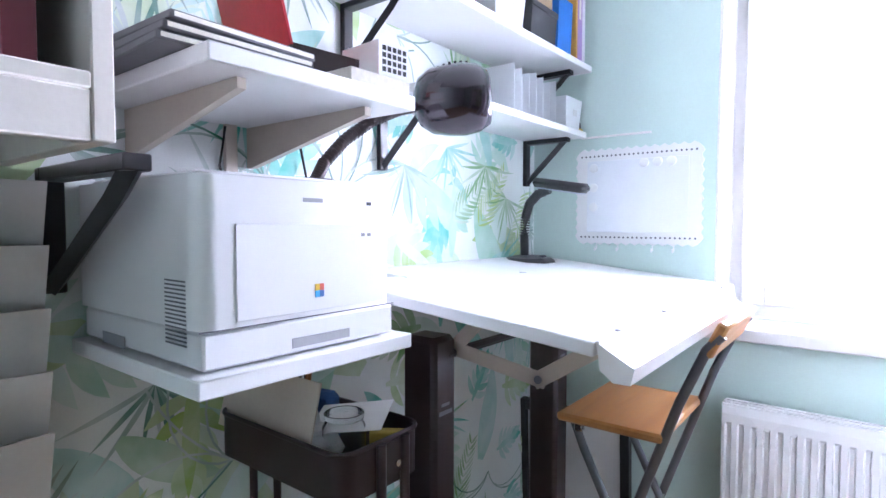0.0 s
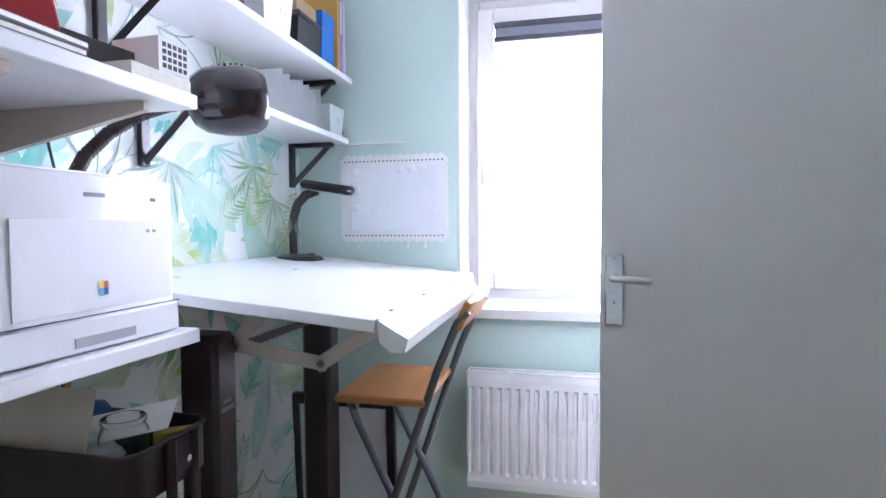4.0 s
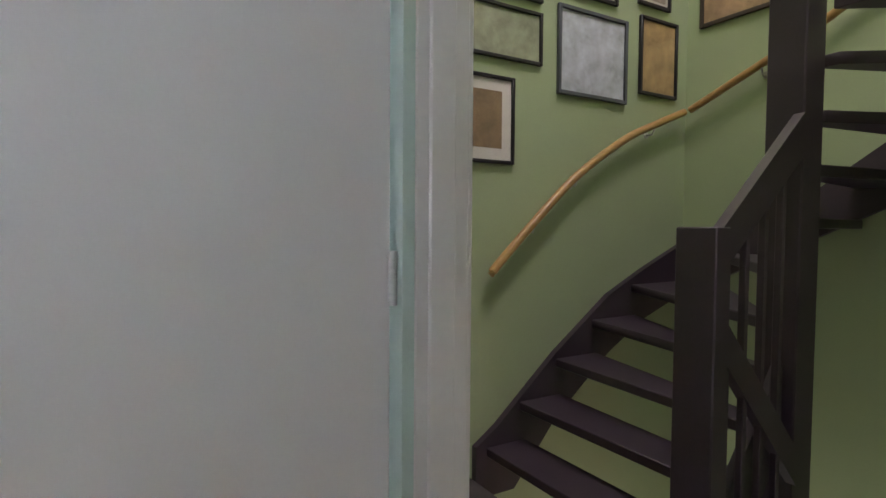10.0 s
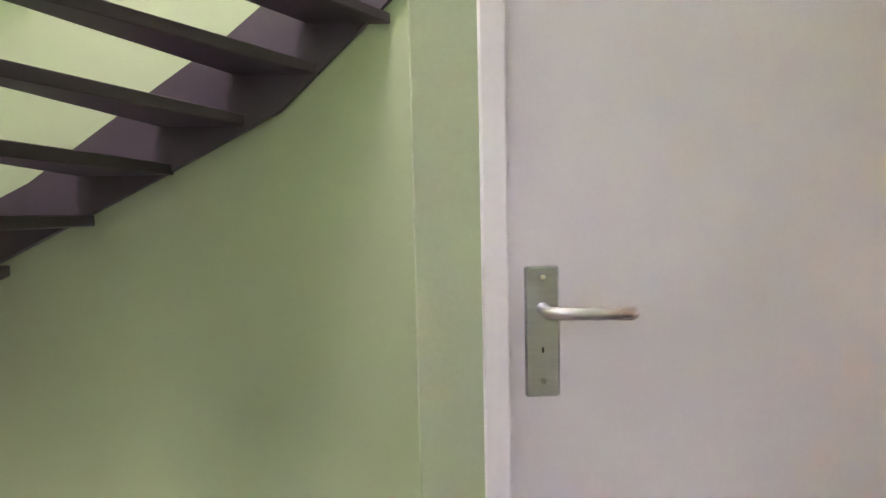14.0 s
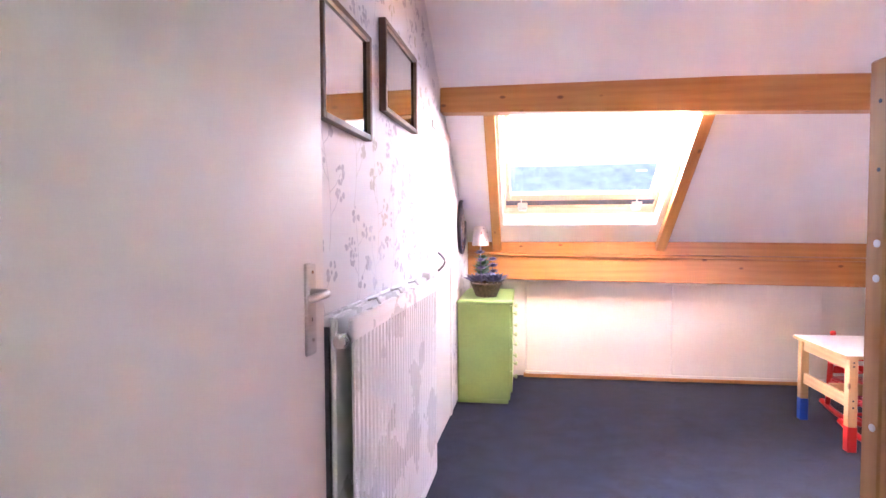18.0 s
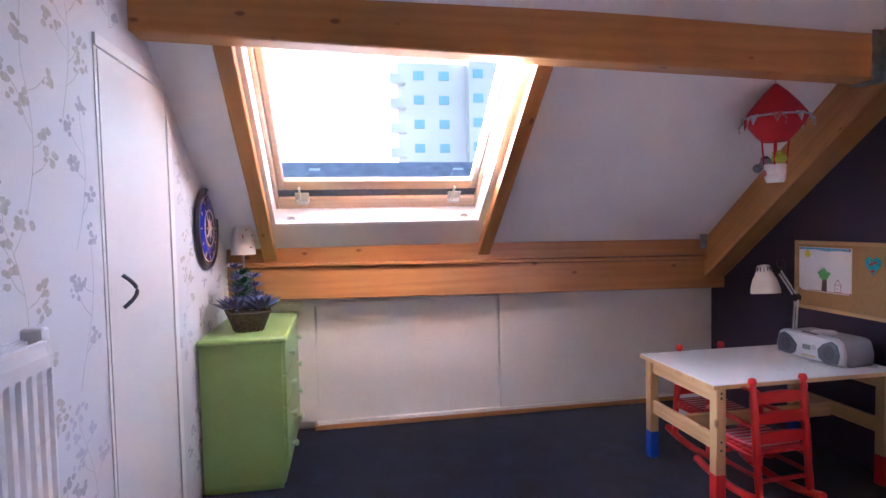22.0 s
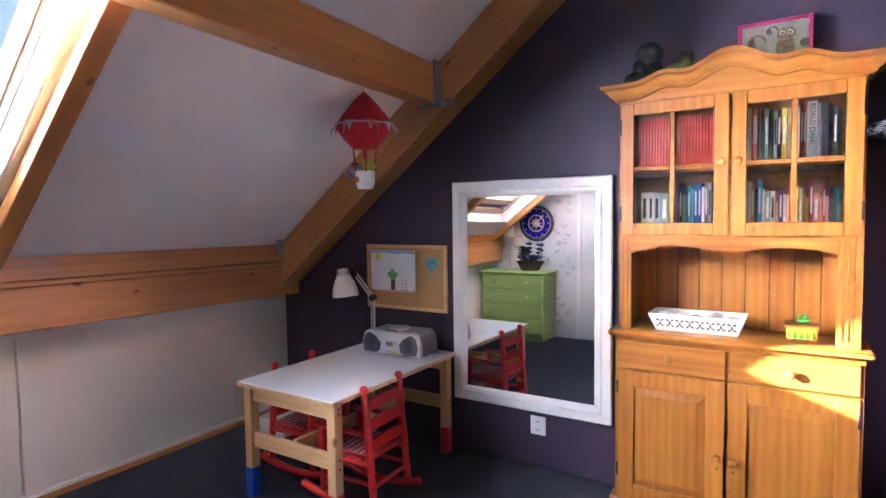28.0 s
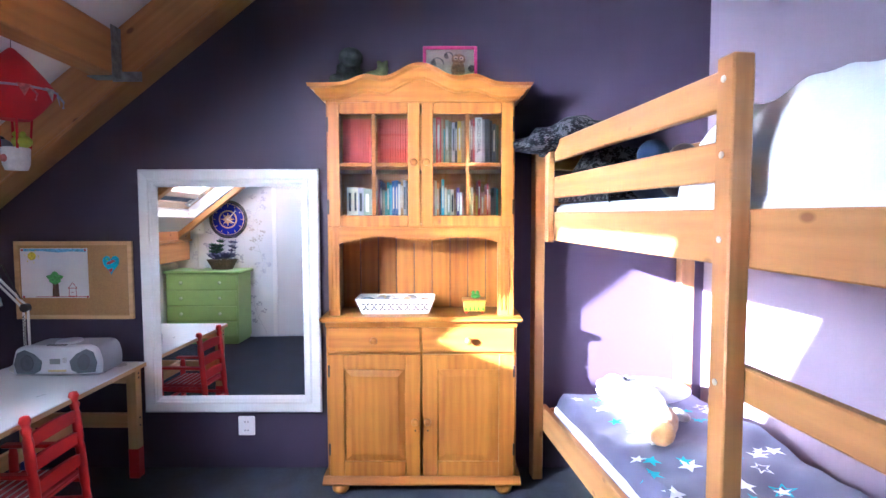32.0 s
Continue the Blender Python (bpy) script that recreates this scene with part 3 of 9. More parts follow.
# ---- office window ----
win = tagged(thing("window_1", "white framed office window with a rolled-up blind", "window"), kind="structure")
GY = 2.15
for n, b in [("frame", (WX0, WX0 + 0.055, GY - 0.03, GY + 0.04, WZ0, WZ1)), ("frame", (WX1 - 0.055, WX1, GY - 0.03, GY + 0.04, WZ0, WZ1)),
             ("frame", (WX0 + 0.055, WX1 - 0.055, GY - 0.03, GY + 0.04, WZ0, WZ0 + 0.05)), ("frame", (WX0 + 0.055, WX1 - 0.055, GY - 0.03, GY + 0.04, WZ1 - 0.05, WZ1)),
             ("reveal", (WX0 - 0.001, WX0 + 0.012, YN - 0.002, GY - 0.03, WZ0, WZ1)), ("reveal", (WX1 - 0.012, WX1, YN - 0.002, GY - 0.03, WZ0, WZ1)), ("reveal", (WX0 + 0.012, WX1 - 0.012, YN, GY - 0.03, WZ1 - 0.012, WZ1))]:
    part(n, box(*b, bevel=0.004), FRAME_WHITE, win)
for n, b in [("sash", (WX0 + 0.045, WX0 + 0.115, GY - 0.055, GY - 0.005, WZ0 + 0.045, WZ1 - 0.045)), ("sash", (WX1 - 0.115, WX1 - 0.045, GY - 0.055, GY - 0.005, WZ0 + 0.045, WZ1 - 0.045)),
             ("sash", (WX0 + 0.115, WX1 - 0.115, GY - 0.055, GY - 0.005, WZ0 + 0.045, WZ0 + 0.115)), ("sash", (WX0 + 0.115, WX1 - 0.115, GY - 0.055, GY - 0.005, WZ1 - 0.115, WZ1 - 0.045))]:
    part(n, box(*b, bevel=0.006), FRAME_WHITE, win)
pane = part("pane", box(WX0 + 0.11, WX1 - 0.11, GY - 0.032, GY - 0.026, WZ0 + 0.11, WZ1 - 0.11), CLEAR, win, "clear window pane")
pane.visible_shadow = False
hd = part("window_handle", box(WX0 + 0.068, WX0 + 0.092, GY - 0.075, GY - 0.055, 1.40, 1.475, bevel=0.004), FRAME_WHITE, win)
part("grip", tube([(WX0 + 0.08, GY - 0.075, 1.455), (WX0 + 0.08, GY - 0.105, 1.455), (WX0 + 0.08, GY - 0.105, 1.36)], 0.009, 8), FRAME_WHITE, hd, smooth=60)
part("sill", box(WX0 - 0.035, WX1 + 0.035, YN - 0.055, GY - 0.03, WZ0 - 0.04, WZ0, bevel=0.004), FRAME_WHITE, win, "white painted window sill")
blind = thing("pleated_blind", "grey pleated blind drawn up at the window head", "blind", (0, 0, 0))
GREYBLIND = material("blind_fabric", (0.30, 0.31, 0.36), 0.8, vary=0.05)
DARKGREY = material("dark_grey_plastic", (0.10, 0.10, 0.12), 0.5, vary=0.08)
part("top_rail", box(WX0 + 0.12, WX1 - 0.12, GY - 0.078, GY - 0.050, 1.985, 2.008, bevel=0.003), DARKGREY, blind)
for i in range(5):
    part("pleat", box(WX0 + 0.125, WX1 - 0.125, GY - 0.076, GY - 0.052, 1.953 + i * 0.0065, 1.957 + i * 0.0065, bevel=0.001), GREYBLIND, blind)
part("bottom_rail", box(WX0 + 0.12, WX1 - 0.12, GY - 0.078, GY - 0.050, 1.930, 1.950, bevel=0.003), DARKGREY, blind)
structure("window_1_skirt", box(WX0 - 0.4, WX1 + 0.4, GY + 0.06, GY + 0.5, WZ0 - 0.3, WZ0 - 0.05), WHITE, "pale outer window ledge of the office", "ledge")


def radiator(name, label, length, height, m, pitch=0.033, covers=True):
    """A panel radiator with pressed channels, side covers and a top grille; it runs along x, its back at y = 0, front at y = -0.1."""
    r = thing(name, label, "radiator", m=m)
    n = int(length / pitch)
    bm = bmesh.new()
    prof = []
    for i in range(n):
        x = i * length / n
        for dx, dy in ((0.0, 0.0), (0.22, 0.0), (0.34, 0.010), (0.66, 0.010), (0.78, 0.0)):
            prof.append((x + dx * length / n, dy))
    prof.append((length, 0.0))
    rows = [(0.0, 0.004), (0.025, 0.0), (0.05, 0.0), (0.06, 1.0), (height - 0.06, 1.0), (height - 0.05, 0.0), (height - 0.025, 0.0), (height, 0.004)]
    grid = []
    for z, k in rows:
        grid.append([bm.verts.new((x, -0.100 + (d if k == 1.0 else 0.0) + (0.004 if k == 0.004 else 0.0), z)) for x, d in prof])
    for a, b in zip(grid, grid[1:]):
        for i in range(len(a) - 1):
            bm.faces.new((a[i], a[i + 1], b[i + 1], b[i]))
    part("front_panel", bm, RADIATOR, r, smooth=None)
    part("back_panel", box(0, length, -0.052, -0.040, 0, height, bevel=0.003), RADIATOR, r)
    for x in (-0.002, length - 0.002) if covers else ():
        part("side_cover", box(x, x + 0.004, -0.094, -0.036, 0.01, height + 0.004), RADIATOR, r)
    part("top_rim", boxes((0, length, -0.100, -0.088, height - 0.002, height + 0.005), (0, length, -0.048, -0.036, height - 0.002, height + 0.005)), RADIATOR, r)
    if not covers:
        for y in (-0.086, -0.056):
            part("panel_edge", box(0.004, length - 0.004, y - 0.002, y + 0.002, height - 0.03, height + 0.004, bevel=0.001), RADIATOR, r)
    for i in range(int(length / 0.045) if covers else 0):
        x = 0.015 + i * 0.045
        part("grille_bar", box(x, x + 0.004, -0.088, -0.048, height - 0.004, height + 0.001), RADIATOR, r)
    for x in (0.12, length - 0.12):
        part("bracket", box(x - 0.012, x + 0.012, -0.040, 0.0, height * 0.2, height * 0.85), RADIATOR, r)
    return r


office_radiator = radiator("radiator", "white panel radiator under the office window", 0.80, 0.425, pose(-0.29, 1.895, 0.235))

# ---- leaf print on the office wall: brushed shapes a hair proud of the paper ----
def wash(name, colour, ground=(0.80, 0.84, 0.82), keep=0.30):
    m = bpy.data.materials.new(name)
    m.use_nodes = True
    n, l = m.node_tree.nodes, m.node_tree.links
    s = n["Principled BSDF"]
    s.inputs["Roughness"].default_value = 0.75
    co, nz, mix, mr, isl = n.new("ShaderNodeTexCoord"), n.new("ShaderNodeTexNoise"), n.new("ShaderNodeMix"), n.new("ShaderNodeMapRange"), n.new("ShaderNodeNewGeometry")
    nz.inputs["Scale"].default_value, nz.inputs["Detail"].default_value, nz.inputs["Distortion"].default_value = 9, 4, 0.6
    l.new(co.outputs["Object"], nz.inputs["Vector"])
    ad = n.new("ShaderNodeMath")
    ad.operation = "MULTIPLY_ADD"
    ad.inputs[1].default_value = 0.5
    l.new(isl.outputs["Random Per Island"], ad.inputs[0])
    l.new(nz.outputs["Fac"], ad.inputs[2])
    mr.inputs["From Min"].default_value, mr.inputs["From Max"].default_value = 0.35, 1.0
    mr.inputs["To Min"].default_value, mr.inputs["To Max"].default_value = 0.0, 1.0 - keep
    l.new(ad.outputs[0], mr.inputs["Value"])
    mix.data_type = "RGBA"
    mix.inputs[6].default_value, mix.inputs[7].default_value = (*colour, 1), (*ground, 1)
    l.new(mr.outputs["Result"], mix.inputs[0])
    l.new(mix.outputs[2], s.inputs["Base Color"])
    return m


def blade(bm, put, a, b, ang, length, width, bend=0.0, n=7):
    """A leaf blade from (a, b) in the direction ang, on the plane that put() maps to."""
    rows, x, y, t = [], a, b, ang
    depth[0] += 0.00003
    for i in range(n + 1):
        k = i / n
        w = width * math.sin(math.pi * min(1.0, 0.06 + k * 0.94)) ** 0.8 * (1 - 0.35 * k)
        rows.append((bm.verts.new(put(x - w * math.sin(t), y + w * math.cos(t))), bm.verts.new(put(x + w * math.sin(t), y - w * math.cos(t)))))
        x, y, t = x + math.cos(t) * length / n, y + math.sin(t) * length / n, t + bend / n
    for p, q in zip(rows, rows[1:]):
        bm.faces.new((p[0], p[1], q[1], q[0]))


def stroke(bm, put, pts, w):
    rows = []
    depth[0] += 0.00003
    for i, (a, b) in enumerate(pts):
        a0, b0 = pts[max(i - 1, 0)]
        a1, b1 = pts[min(i + 1, len(pts) - 1)]
        d = math.hypot(a1 - a0, b1 - b0) or 1.0
        rows.append((bm.verts.new(put(a - (b1 - b0) / d * w, b + (a1 - a0) / d * w)), bm.verts.new(put(a + (b1 - b0) / d * w, b - (a1 - a0) / d * w))))
    for p, q in zip(rows, rows[1:]):
        bm.faces.new((p[0], p[1], q[1], q[0]))


def lobed(bm, put, a, b, ang, size):
    """A large split leaf: lobes left and right of a rib."""
    for i in range(6):
        k = 0.12 + 0.15 * i
        x, y = a + math.cos(ang) * size * k, b + math.sin(ang) * size * k
        for s in (1, -1):
            blade(bm, put, x, y, ang + s * (1.25 - 0.14 * i), size * (0.50 - 0.045 * i), size * 0.085, -s * 0.5, 5)
    blade(bm, put, a, b, ang, size * 1.1, size * 0.10, 0, 6)


rng = random.Random(7)
prints = {n: bmesh.new() for n in ("teal", "green", "lime", "wash", "dark")}
depth = [0.0008]


def on_leaf_wall(a, b):
    return (XW + depth[0], a, b)


big = [(-0.75 + 0.26 * i + rng.uniform(-0.1, 0.1), -0.05 + 0.27 * j + (0.13 if i % 2 else 0) + rng.uniform(-0.09, 0.09)) for i in range(11) for j in range(10)]
for a, b in big:
    depth[0] = 0.0006 + rng.random() * 0.0006
    ang = rng.uniform(0, math.tau)
    if rng.random() < 0.55:
        lobed(prints[rng.choice(("lime", "wash", "teal", "wash"))], on_leaf_wall, a, b, ang, rng.uniform(0.20, 0.34))
    else:
        blade(prints[rng.choice(("wash", "lime", "teal"))], on_leaf_wall, a, b, ang, rng.uniform(0.26, 0.42), rng.uniform(0.05, 0.085), rng.uniform(-0.9, 0.9), 10)
spots = [(-0.75 + 0.19 * i + rng.uniform(-0.08, 0.08), -0.05 + 0.20 * j + (0.10 if i % 2 else 0) + rng.uniform(-0.07, 0.07)) for i in range(15) for j in range(13)]
for a, b in spots:
    kind = rng.choice(("fan", "fan", "fan", "lobed", "frond", "frond", "lines", "palm"))
    ang = rng.uniform(0, math.tau)
    depth[0] = 0.0014 + rng.random() * 0.0022
    if kind == "fan":
        bm = prints[rng.choice(("teal", "dark", "dark", "green"))]
        for i in range(rng.randint(10, 14)):
            blade(bm, on_leaf_wall, a, b, ang - 1.6 + 3.2 * i / 12 + rng.uniform(-0.08, 0.08), rng.uniform(0.10, 0.19), 0.0062, rng.uniform(-0.3, 0.3), 5)
    elif kind == "palm":
        bm = prints[rng.choice(("teal", "green", "lime"))]
        for i in range(12):
            for s_ in (1, -1):
                x, y = a + math.cos(ang) * 0.022 * i, b + math.sin(ang) * 0.022 * i
                blade(bm, on_leaf_wall, x, y, ang + s_ * 0.8, 0.10 - 0.005 * i, 0.006, -s_ * 0.4, 4)
    elif kind == "lobed":
        lobed(prints[rng.choice(("lime", "green", "teal"))], on_leaf_wall, a, b, ang, rng.uniform(0.14, 0.22))
    elif kind == "frond":
        bm = prints[rng.choice(("lime", "green", "teal", "wash"))]
        blade(bm, on_leaf_wall, a, b, ang, rng.uniform(0.18, 0.30), rng.uniform(0.022, 0.042), rng.uniform(-0.8, 0.8), 9)
    else:
        bm = prints[rng.choice(("dark", "green", "dark"))]
        for i in range(6):
            c = rng.uniform(-1.5, 1.5)
            t0 = ang + rng.uniform(-0.7, 0.7)
            stroke(bm, on_leaf_wall, [(a + 0.26 * k / 8 * math.cos(t0 + c * k / 8), b + 0.26 * k / 8 * math.sin(t0 + c * k / 8)) for k in range(9)], 0.0024)
for n, c in (("teal", (0.07, 0.46, 0.38)), ("green", (0.12, 0.34, 0.09)), ("lime", (0.30, 0.48, 0.08)), ("wash", (0.36, 0.60, 0.46)), ("dark", (0.045, 0.19, 0.13))):
    bm = prints[n]
    cut = [f for f in bm.faces if any(v.co.y > YN - 0.002 or v.co.y < YS1 + 0.01 or v.co.z < 0.005 or v.co.z > CEIL - 0.01 for v in f.verts)]
    bmesh.ops.delete(bm, geom=cut, context="FACES")
    tagged(solid("wallpaper_print_" + n, bm, wash("print_" + n, c), "watercolour leaf print of the office wallpaper", "wallpaper", smooth=None), kind="stuff")

# ---- shelves with brackets ----
def shelf(name, label, x0, x1, y0, y1, z, brackets=(), tone="black", thick=0.02):
    s = thing(name, label, "shelf", (x0, (y0 + y1) / 2, z))
    at = Matrix.Translation((-x0, -(y0 + y1) / 2, -z))
    part("board", moved(box(x0, x1, y0, y1, z, z + thick, bevel=0.002), at), MELAMINE, s, "white melamine board")
    for y in brackets:
        d = x1 - x0 - 0.04
        if tone == "black":
            b = boxes((x0, x0 + 0.016, y - 0.015, y + 0.015, z - 0.17, z), (x0 + 0.016, x0 + d, y - 0.015, y + 0.015, z - 0.016, z), bevel=0.002)
            strut = tube([(x0 + 0.008, y, z - 0.162), (x0 + d - 0.045, y, z - 0.04), (x0 + d - 0.012, y, z - 0.006)], 0.011, 4)
            part("bracket", moved(join(b, strut), at), BLACK, s, "black steel bracket")
        else:
            o = [(x0, z - 0.085), (x0 + 0.02, z - 0.085), (x0 + d, z - 0.016), (x0 + d, z - 0.001), (x0, z - 0.001)]
            b = prism(o, 0.014, "Y", y - 0.007)
            part("bracket", moved(b, at), BEIGE, s, "cream steel bracket")
    return s


shelf("printer_shelf", "white wall shelf that carries the printer", XW, -0.585, 0.322, 0.712, 0.985, (), thick=0.025)
shelf("wall_shelf", "white wall shelf with files on cream brackets", XW, -0.60, 0.35, 0.74, 1.405, (0.42, 0.66), "cream", 0.025)
shelf("wall_shelf", "white wall shelf with clear boxes on black brackets", XW, -0.78, 0.98, 1.90, 1.517, (0.955 + 0.1, 1.835), thick=0.022)
shelf("wall_shelf", "upper white wall shelf with boxes and books", XW, -0.755, 0.75, 1.88, 1.745, (0.93, 1.80), thick=0.022)
part("upright", box(XW, XW + 0.012, 0.60, 0.625, 1.05, 2.3), BEIGE, None)
tagged(bpy.data.objects["upright"], "cream slotted shelf upright on the papered wall", "shelf rail")

# tall shelf unit at the door side, with books and a black bracket below
unit = thing("book_shelf_unit", "cream shelf unit half full of books", "shelf", m=Matrix.Translation((XW, -0.023, 1.29)) @ Matrix.Diagonal((1.1, 1, 1, 1)))
CREAM = material("cream_board", (0.66, 0.62, 0.56), 0.5, vary=0.05)
part("side_panel", box(0.0, 0.36, 0.245, 0.268, 0, 0.9, bevel=0.002), CREAM, unit)
part("lower_rail", box(0.335, 0.358, -0.62, 0.245, 0.0, 0.055, bevel=0.002), CREAM, unit)
part("shelf_board", box(0.0, 0.36, -0.62, 0.245, 0.055, 0.073, bevel=0.002), CREAM, unit)
part("shelf_board", box(0.0, 0.36, -0.62, 0.245, 0.42, 0.44, bevel=0.002), CREAM, unit)
part("bracket", boxes((0.0, 0.02, 0.30, 0.335, -0.2, 0.0), (0.02, 0.30, 0.30, 0.335, -0.022, 0.0), bevel=0.002), BLACK, unit, "black steel bracket")
part("bracket_strut", tube([(0.01, 0.3175, -0.19), (0.24, 0.3175, -0.05), (0.29, 0.3175, -0.01)], 0.016, 4), BLACK, unit, "black steel strut")


def book(name, x0, y0, z, w, h, d, colour, along="Y", group="books", title=0, lean=0.0):
    """A closed book standing on its tail: a cover round a block of pages, its spine to the front at x0 (along Y) with plain marks for its title."""
    mat = material("cover", colour, 0.5, vary=0.08, scale=20, fine=90, bump=0.02)
    b = thing(name, "", "book", (x0, y0, z), {"Y": 0, "-Y": 180, "X": -90}[along], group=group)
    tagged(b, BOOK_LABELS.get(tuple(colour), "hardback book standing on a shelf"))
    part("cover", boxes((-d, -0.003, 0, 0.0025, 0, h), (-d, -0.003, w - 0.0025, w, 0, h), (-0.003, 0.0, 0, w, 0, h), bevel=0.0006), mat, b)
    part("pages", box(-d + 0.004, -0.003, 0.0025, w - 0.0025, 0.004, h - 0.004), PAGES, b, "pale paper block")
    if title:
        part("title_mark", box(0.0, 0.0006, w * 0.28, w * 0.72, h * (0.45 if title < 0 else 0.35), h * 0.85), PAGES if sum(colour) < 1.2 else BLACK, b)
    return b


PAGES = material("paper_pages", (0.72, 0.68, 0.60), 0.8, vary=0.06, scale=60, bump=0.1)
BOOK_LABELS = {}
for i, c in enumerate([(0.18, 0.03, 0.05), (0.30, 0.05, 0.07), (0.75, 0.70, 0.62), (0.05, 0.07, 0.16), (0.08, 0.10, 0.20), (0.62, 0.60, 0.55), (0.03, 0.04, 0.10), (0.45, 0.08, 0.10)]):
    book("book", -0.64, 0.155 - 0.038 * i, 1.363, 0.030, 0.235, 0.17, c, title=1)

# upright files lying on the shelf, red box, basket, white carton
GREYFILE = material("grey_folder", (0.12, 0.12, 0.13), 0.4, vary=0.1)
REDBOX = material("red_leatherette", (0.50, 0.02, 0.03), 0.4, vary=0.12)
for i, (x1, z1) in enumerate(((-0.635, 0.0), (-0.640, 0.013), (-0.628, 0.026))):
    ob = thing("document_folder", "dark grey document folder lying flat on a shelf", "folder", (-0.82, 0.455, 1.43 + z1), 2 * i - 2, group="folders")
    part("cover", box(-0.15, 0.18, -0.14, 0.09, 0.0, 0.0115, bevel=0.002), GREYFILE, ob)
    part("paper_edge", box(0.1802, 0.1812, -0.135, 0.085, 0.003, 0.009), PAGES, ob)
rb = thing("red_box", "dark red box with its lid standing open on a shelf", "box", (-0.77, 0.615, 1.4547), -6)
part("tray", boxes((-0.10, 0.10, -0.075, 0.06, 0.0, 0.004), (-0.10, 0.10, -0.075, -0.07, 0.0, 0.035), (-0.10, 0.10, 0.055, 0.06, 0.0, 0.035), (-0.10, -0.095, -0.07, 0.055, 0, 0.035), (0.095, 0.10, -0.07, 0.055, 0, 0.035), bevel=0.001), DARKBROWN, rb)
part("lid", moved(box(-0.10, 0.10, -0.003, 0.003, 0.0, 0.12, bevel=0.001), pose(0, -0.072, 0.030, 14)), REDBOX, rb, "red lid")
bk = thing("pen_basket", "white perforated plastic basket", "basket", (-0.665, 0.703, 1.4547), -4)
part("body", boxes((-0.05, 0.05, -0.035, 0.035, 0, 0.004), (-0.05, 0.05, -0.035, -0.032, 0, 0.062), (-0.05, 0.05, 0.032, 0.035, 0, 0.062), (-0.05, -0.047, -0.032, 0.032, 0, 0.062), (0.047, 0.05, -0.032, 0.032, 0, 0.062)), MELAMINE, bk)
for i in range(5):
    for j in range(4):
        part("hole", box(0.0502, 0.0508, -0.027 + i * 0.012, -0.019 + i * 0.012, 0.010 + j * 0.012, 0.018 + j * 0.012), BLACK, bk)
solid("paper_stack", box(-0.17, 0.10, -0.035, 0.105, 0.0, 0.024, bevel=0.001), PAGES, "stack of white paper sheets on a shelf", "paper", (-0.71, 0.63, 1.4304))
solid("carton", box(-0.03, 0.03, -0.02, 0.02, 0, 0.045, bevel=0.001), WHITE, "small white carton on a shelf", "carton", (-0.93, 0.715, 1.4305))

# boxes on the two long shelves
FROST = glass("frosted_plastic", (0.92, 0.95, 0.96), 0.45)
FROST.node_tree.nodes["Principled BSDF"].inputs["Transmission Weight"].default_value = 0.5
LABEL = material("white_label", (0.82, 0.82, 0.80), 0.6, vary=0.02)


def bin_box(name, label, x, y, z, w, d, h, mat, taper=0.85, tag=None, lid=None):
    """An open storage box with thin tapering walls; w along y, d along x, its front at x."""
    b = thing(name, label, "storage box", (x, y, z))
    lo, hi = taper, 1.0
    v = [(-d * lo, -w / 2 * lo), (0, -w / 2 * lo), (0, w / 2 * lo), (-d * lo, w / 2 * lo)]
    u = [(-d * hi, -w / 2), (0.006, -w / 2), (0.006, w / 2), (-d * hi, w / 2)]
    t = 0.003
    verts = [(a, c, 0) for a, c in v] + [(a, c, h) for a, c in u] + [(a * 0.97 - t, c * 0.95, h) for a, c in u] + [(a * 0.97 - t, c * 0.95, t) for a, c in v]
    faces = [(3, 2, 1, 0)] + [(i, (i + 1) % 4, 4 + (i + 1) % 4, 4 + i) for i in range(4)] + [(4 + i, 4 + (i + 1) % 4, 8 + (i + 1) % 4, 8 + i) for i in range(4)] + [(8 + i, 8 + (i + 1) % 4, 12 + (i + 1) % 4, 12 + i) for i in range(4)] + [(12, 13, 14, 15)]
    part("body", bm_from(verts, faces), mat, b, smooth=None)
    if tag:
        part("label", box(0.0062, 0.0072, -0.014 + tag, 0.014 + tag, h * 0.42, h * 0.62), LABEL, b, "white paper label")
    if lid:
        part("lid", box(-d - 0.004, 0.010, -w / 2 - 0.004, w / 2 + 0.004, h, h + 0.02, bevel=0.003), lid, b)
    return b


BLUEBOX = material("blue_card_box", (0.015, 0.16, 0.55), 0.55, vary=0.08)
bin_box("storage_box", "clear plastic box with a white label", -0.79, 1.80, 1.539, 0.13, 0.17, 0.105, FROST, 0.8, 0.005)
for i in range(7):
    solid("sheet_divider", box(-0.14, 0.0, -0.001, 0.001, 0, 0.145 - 0.006 * (i % 3), bevel=0.0005), FROST, "clear plastic sheet divider standing upright", "divider", (-0.80, 1.42 + 0.045 * i, 1.5392), group="sheet dividers")
rl = thing("tape_roll", "small black and yellow tape dispenser on a shelf end", "tape dispenser", (-0.815, 1.865, 1.5395))
part("roll", cylinder(0.018, 0.02, 16, base=(0, 0, 0.018), axis="X"), BLACK, rl, smooth=60)
part("holder", box(-0.005, 0.025, -0.02, 0.025, 0, 0.01, bevel=0.002), material("yellow_plastic", (0.6, 0.45, 0.05), 0.5), rl)
bin_box("storage_box", "clear plastic box with a label on the upper shelf", -0.765, 1.33, 1.7675, 0.17, 0.2, 0.12, FROST, 0.85, 0.02)
bin_box("storage_box", "black card storage box with a lid", -0.765, 1.53, 1.7675, 0.16, 0.2, 0.085, BLACK, 0.98, 0.0, BLACK)
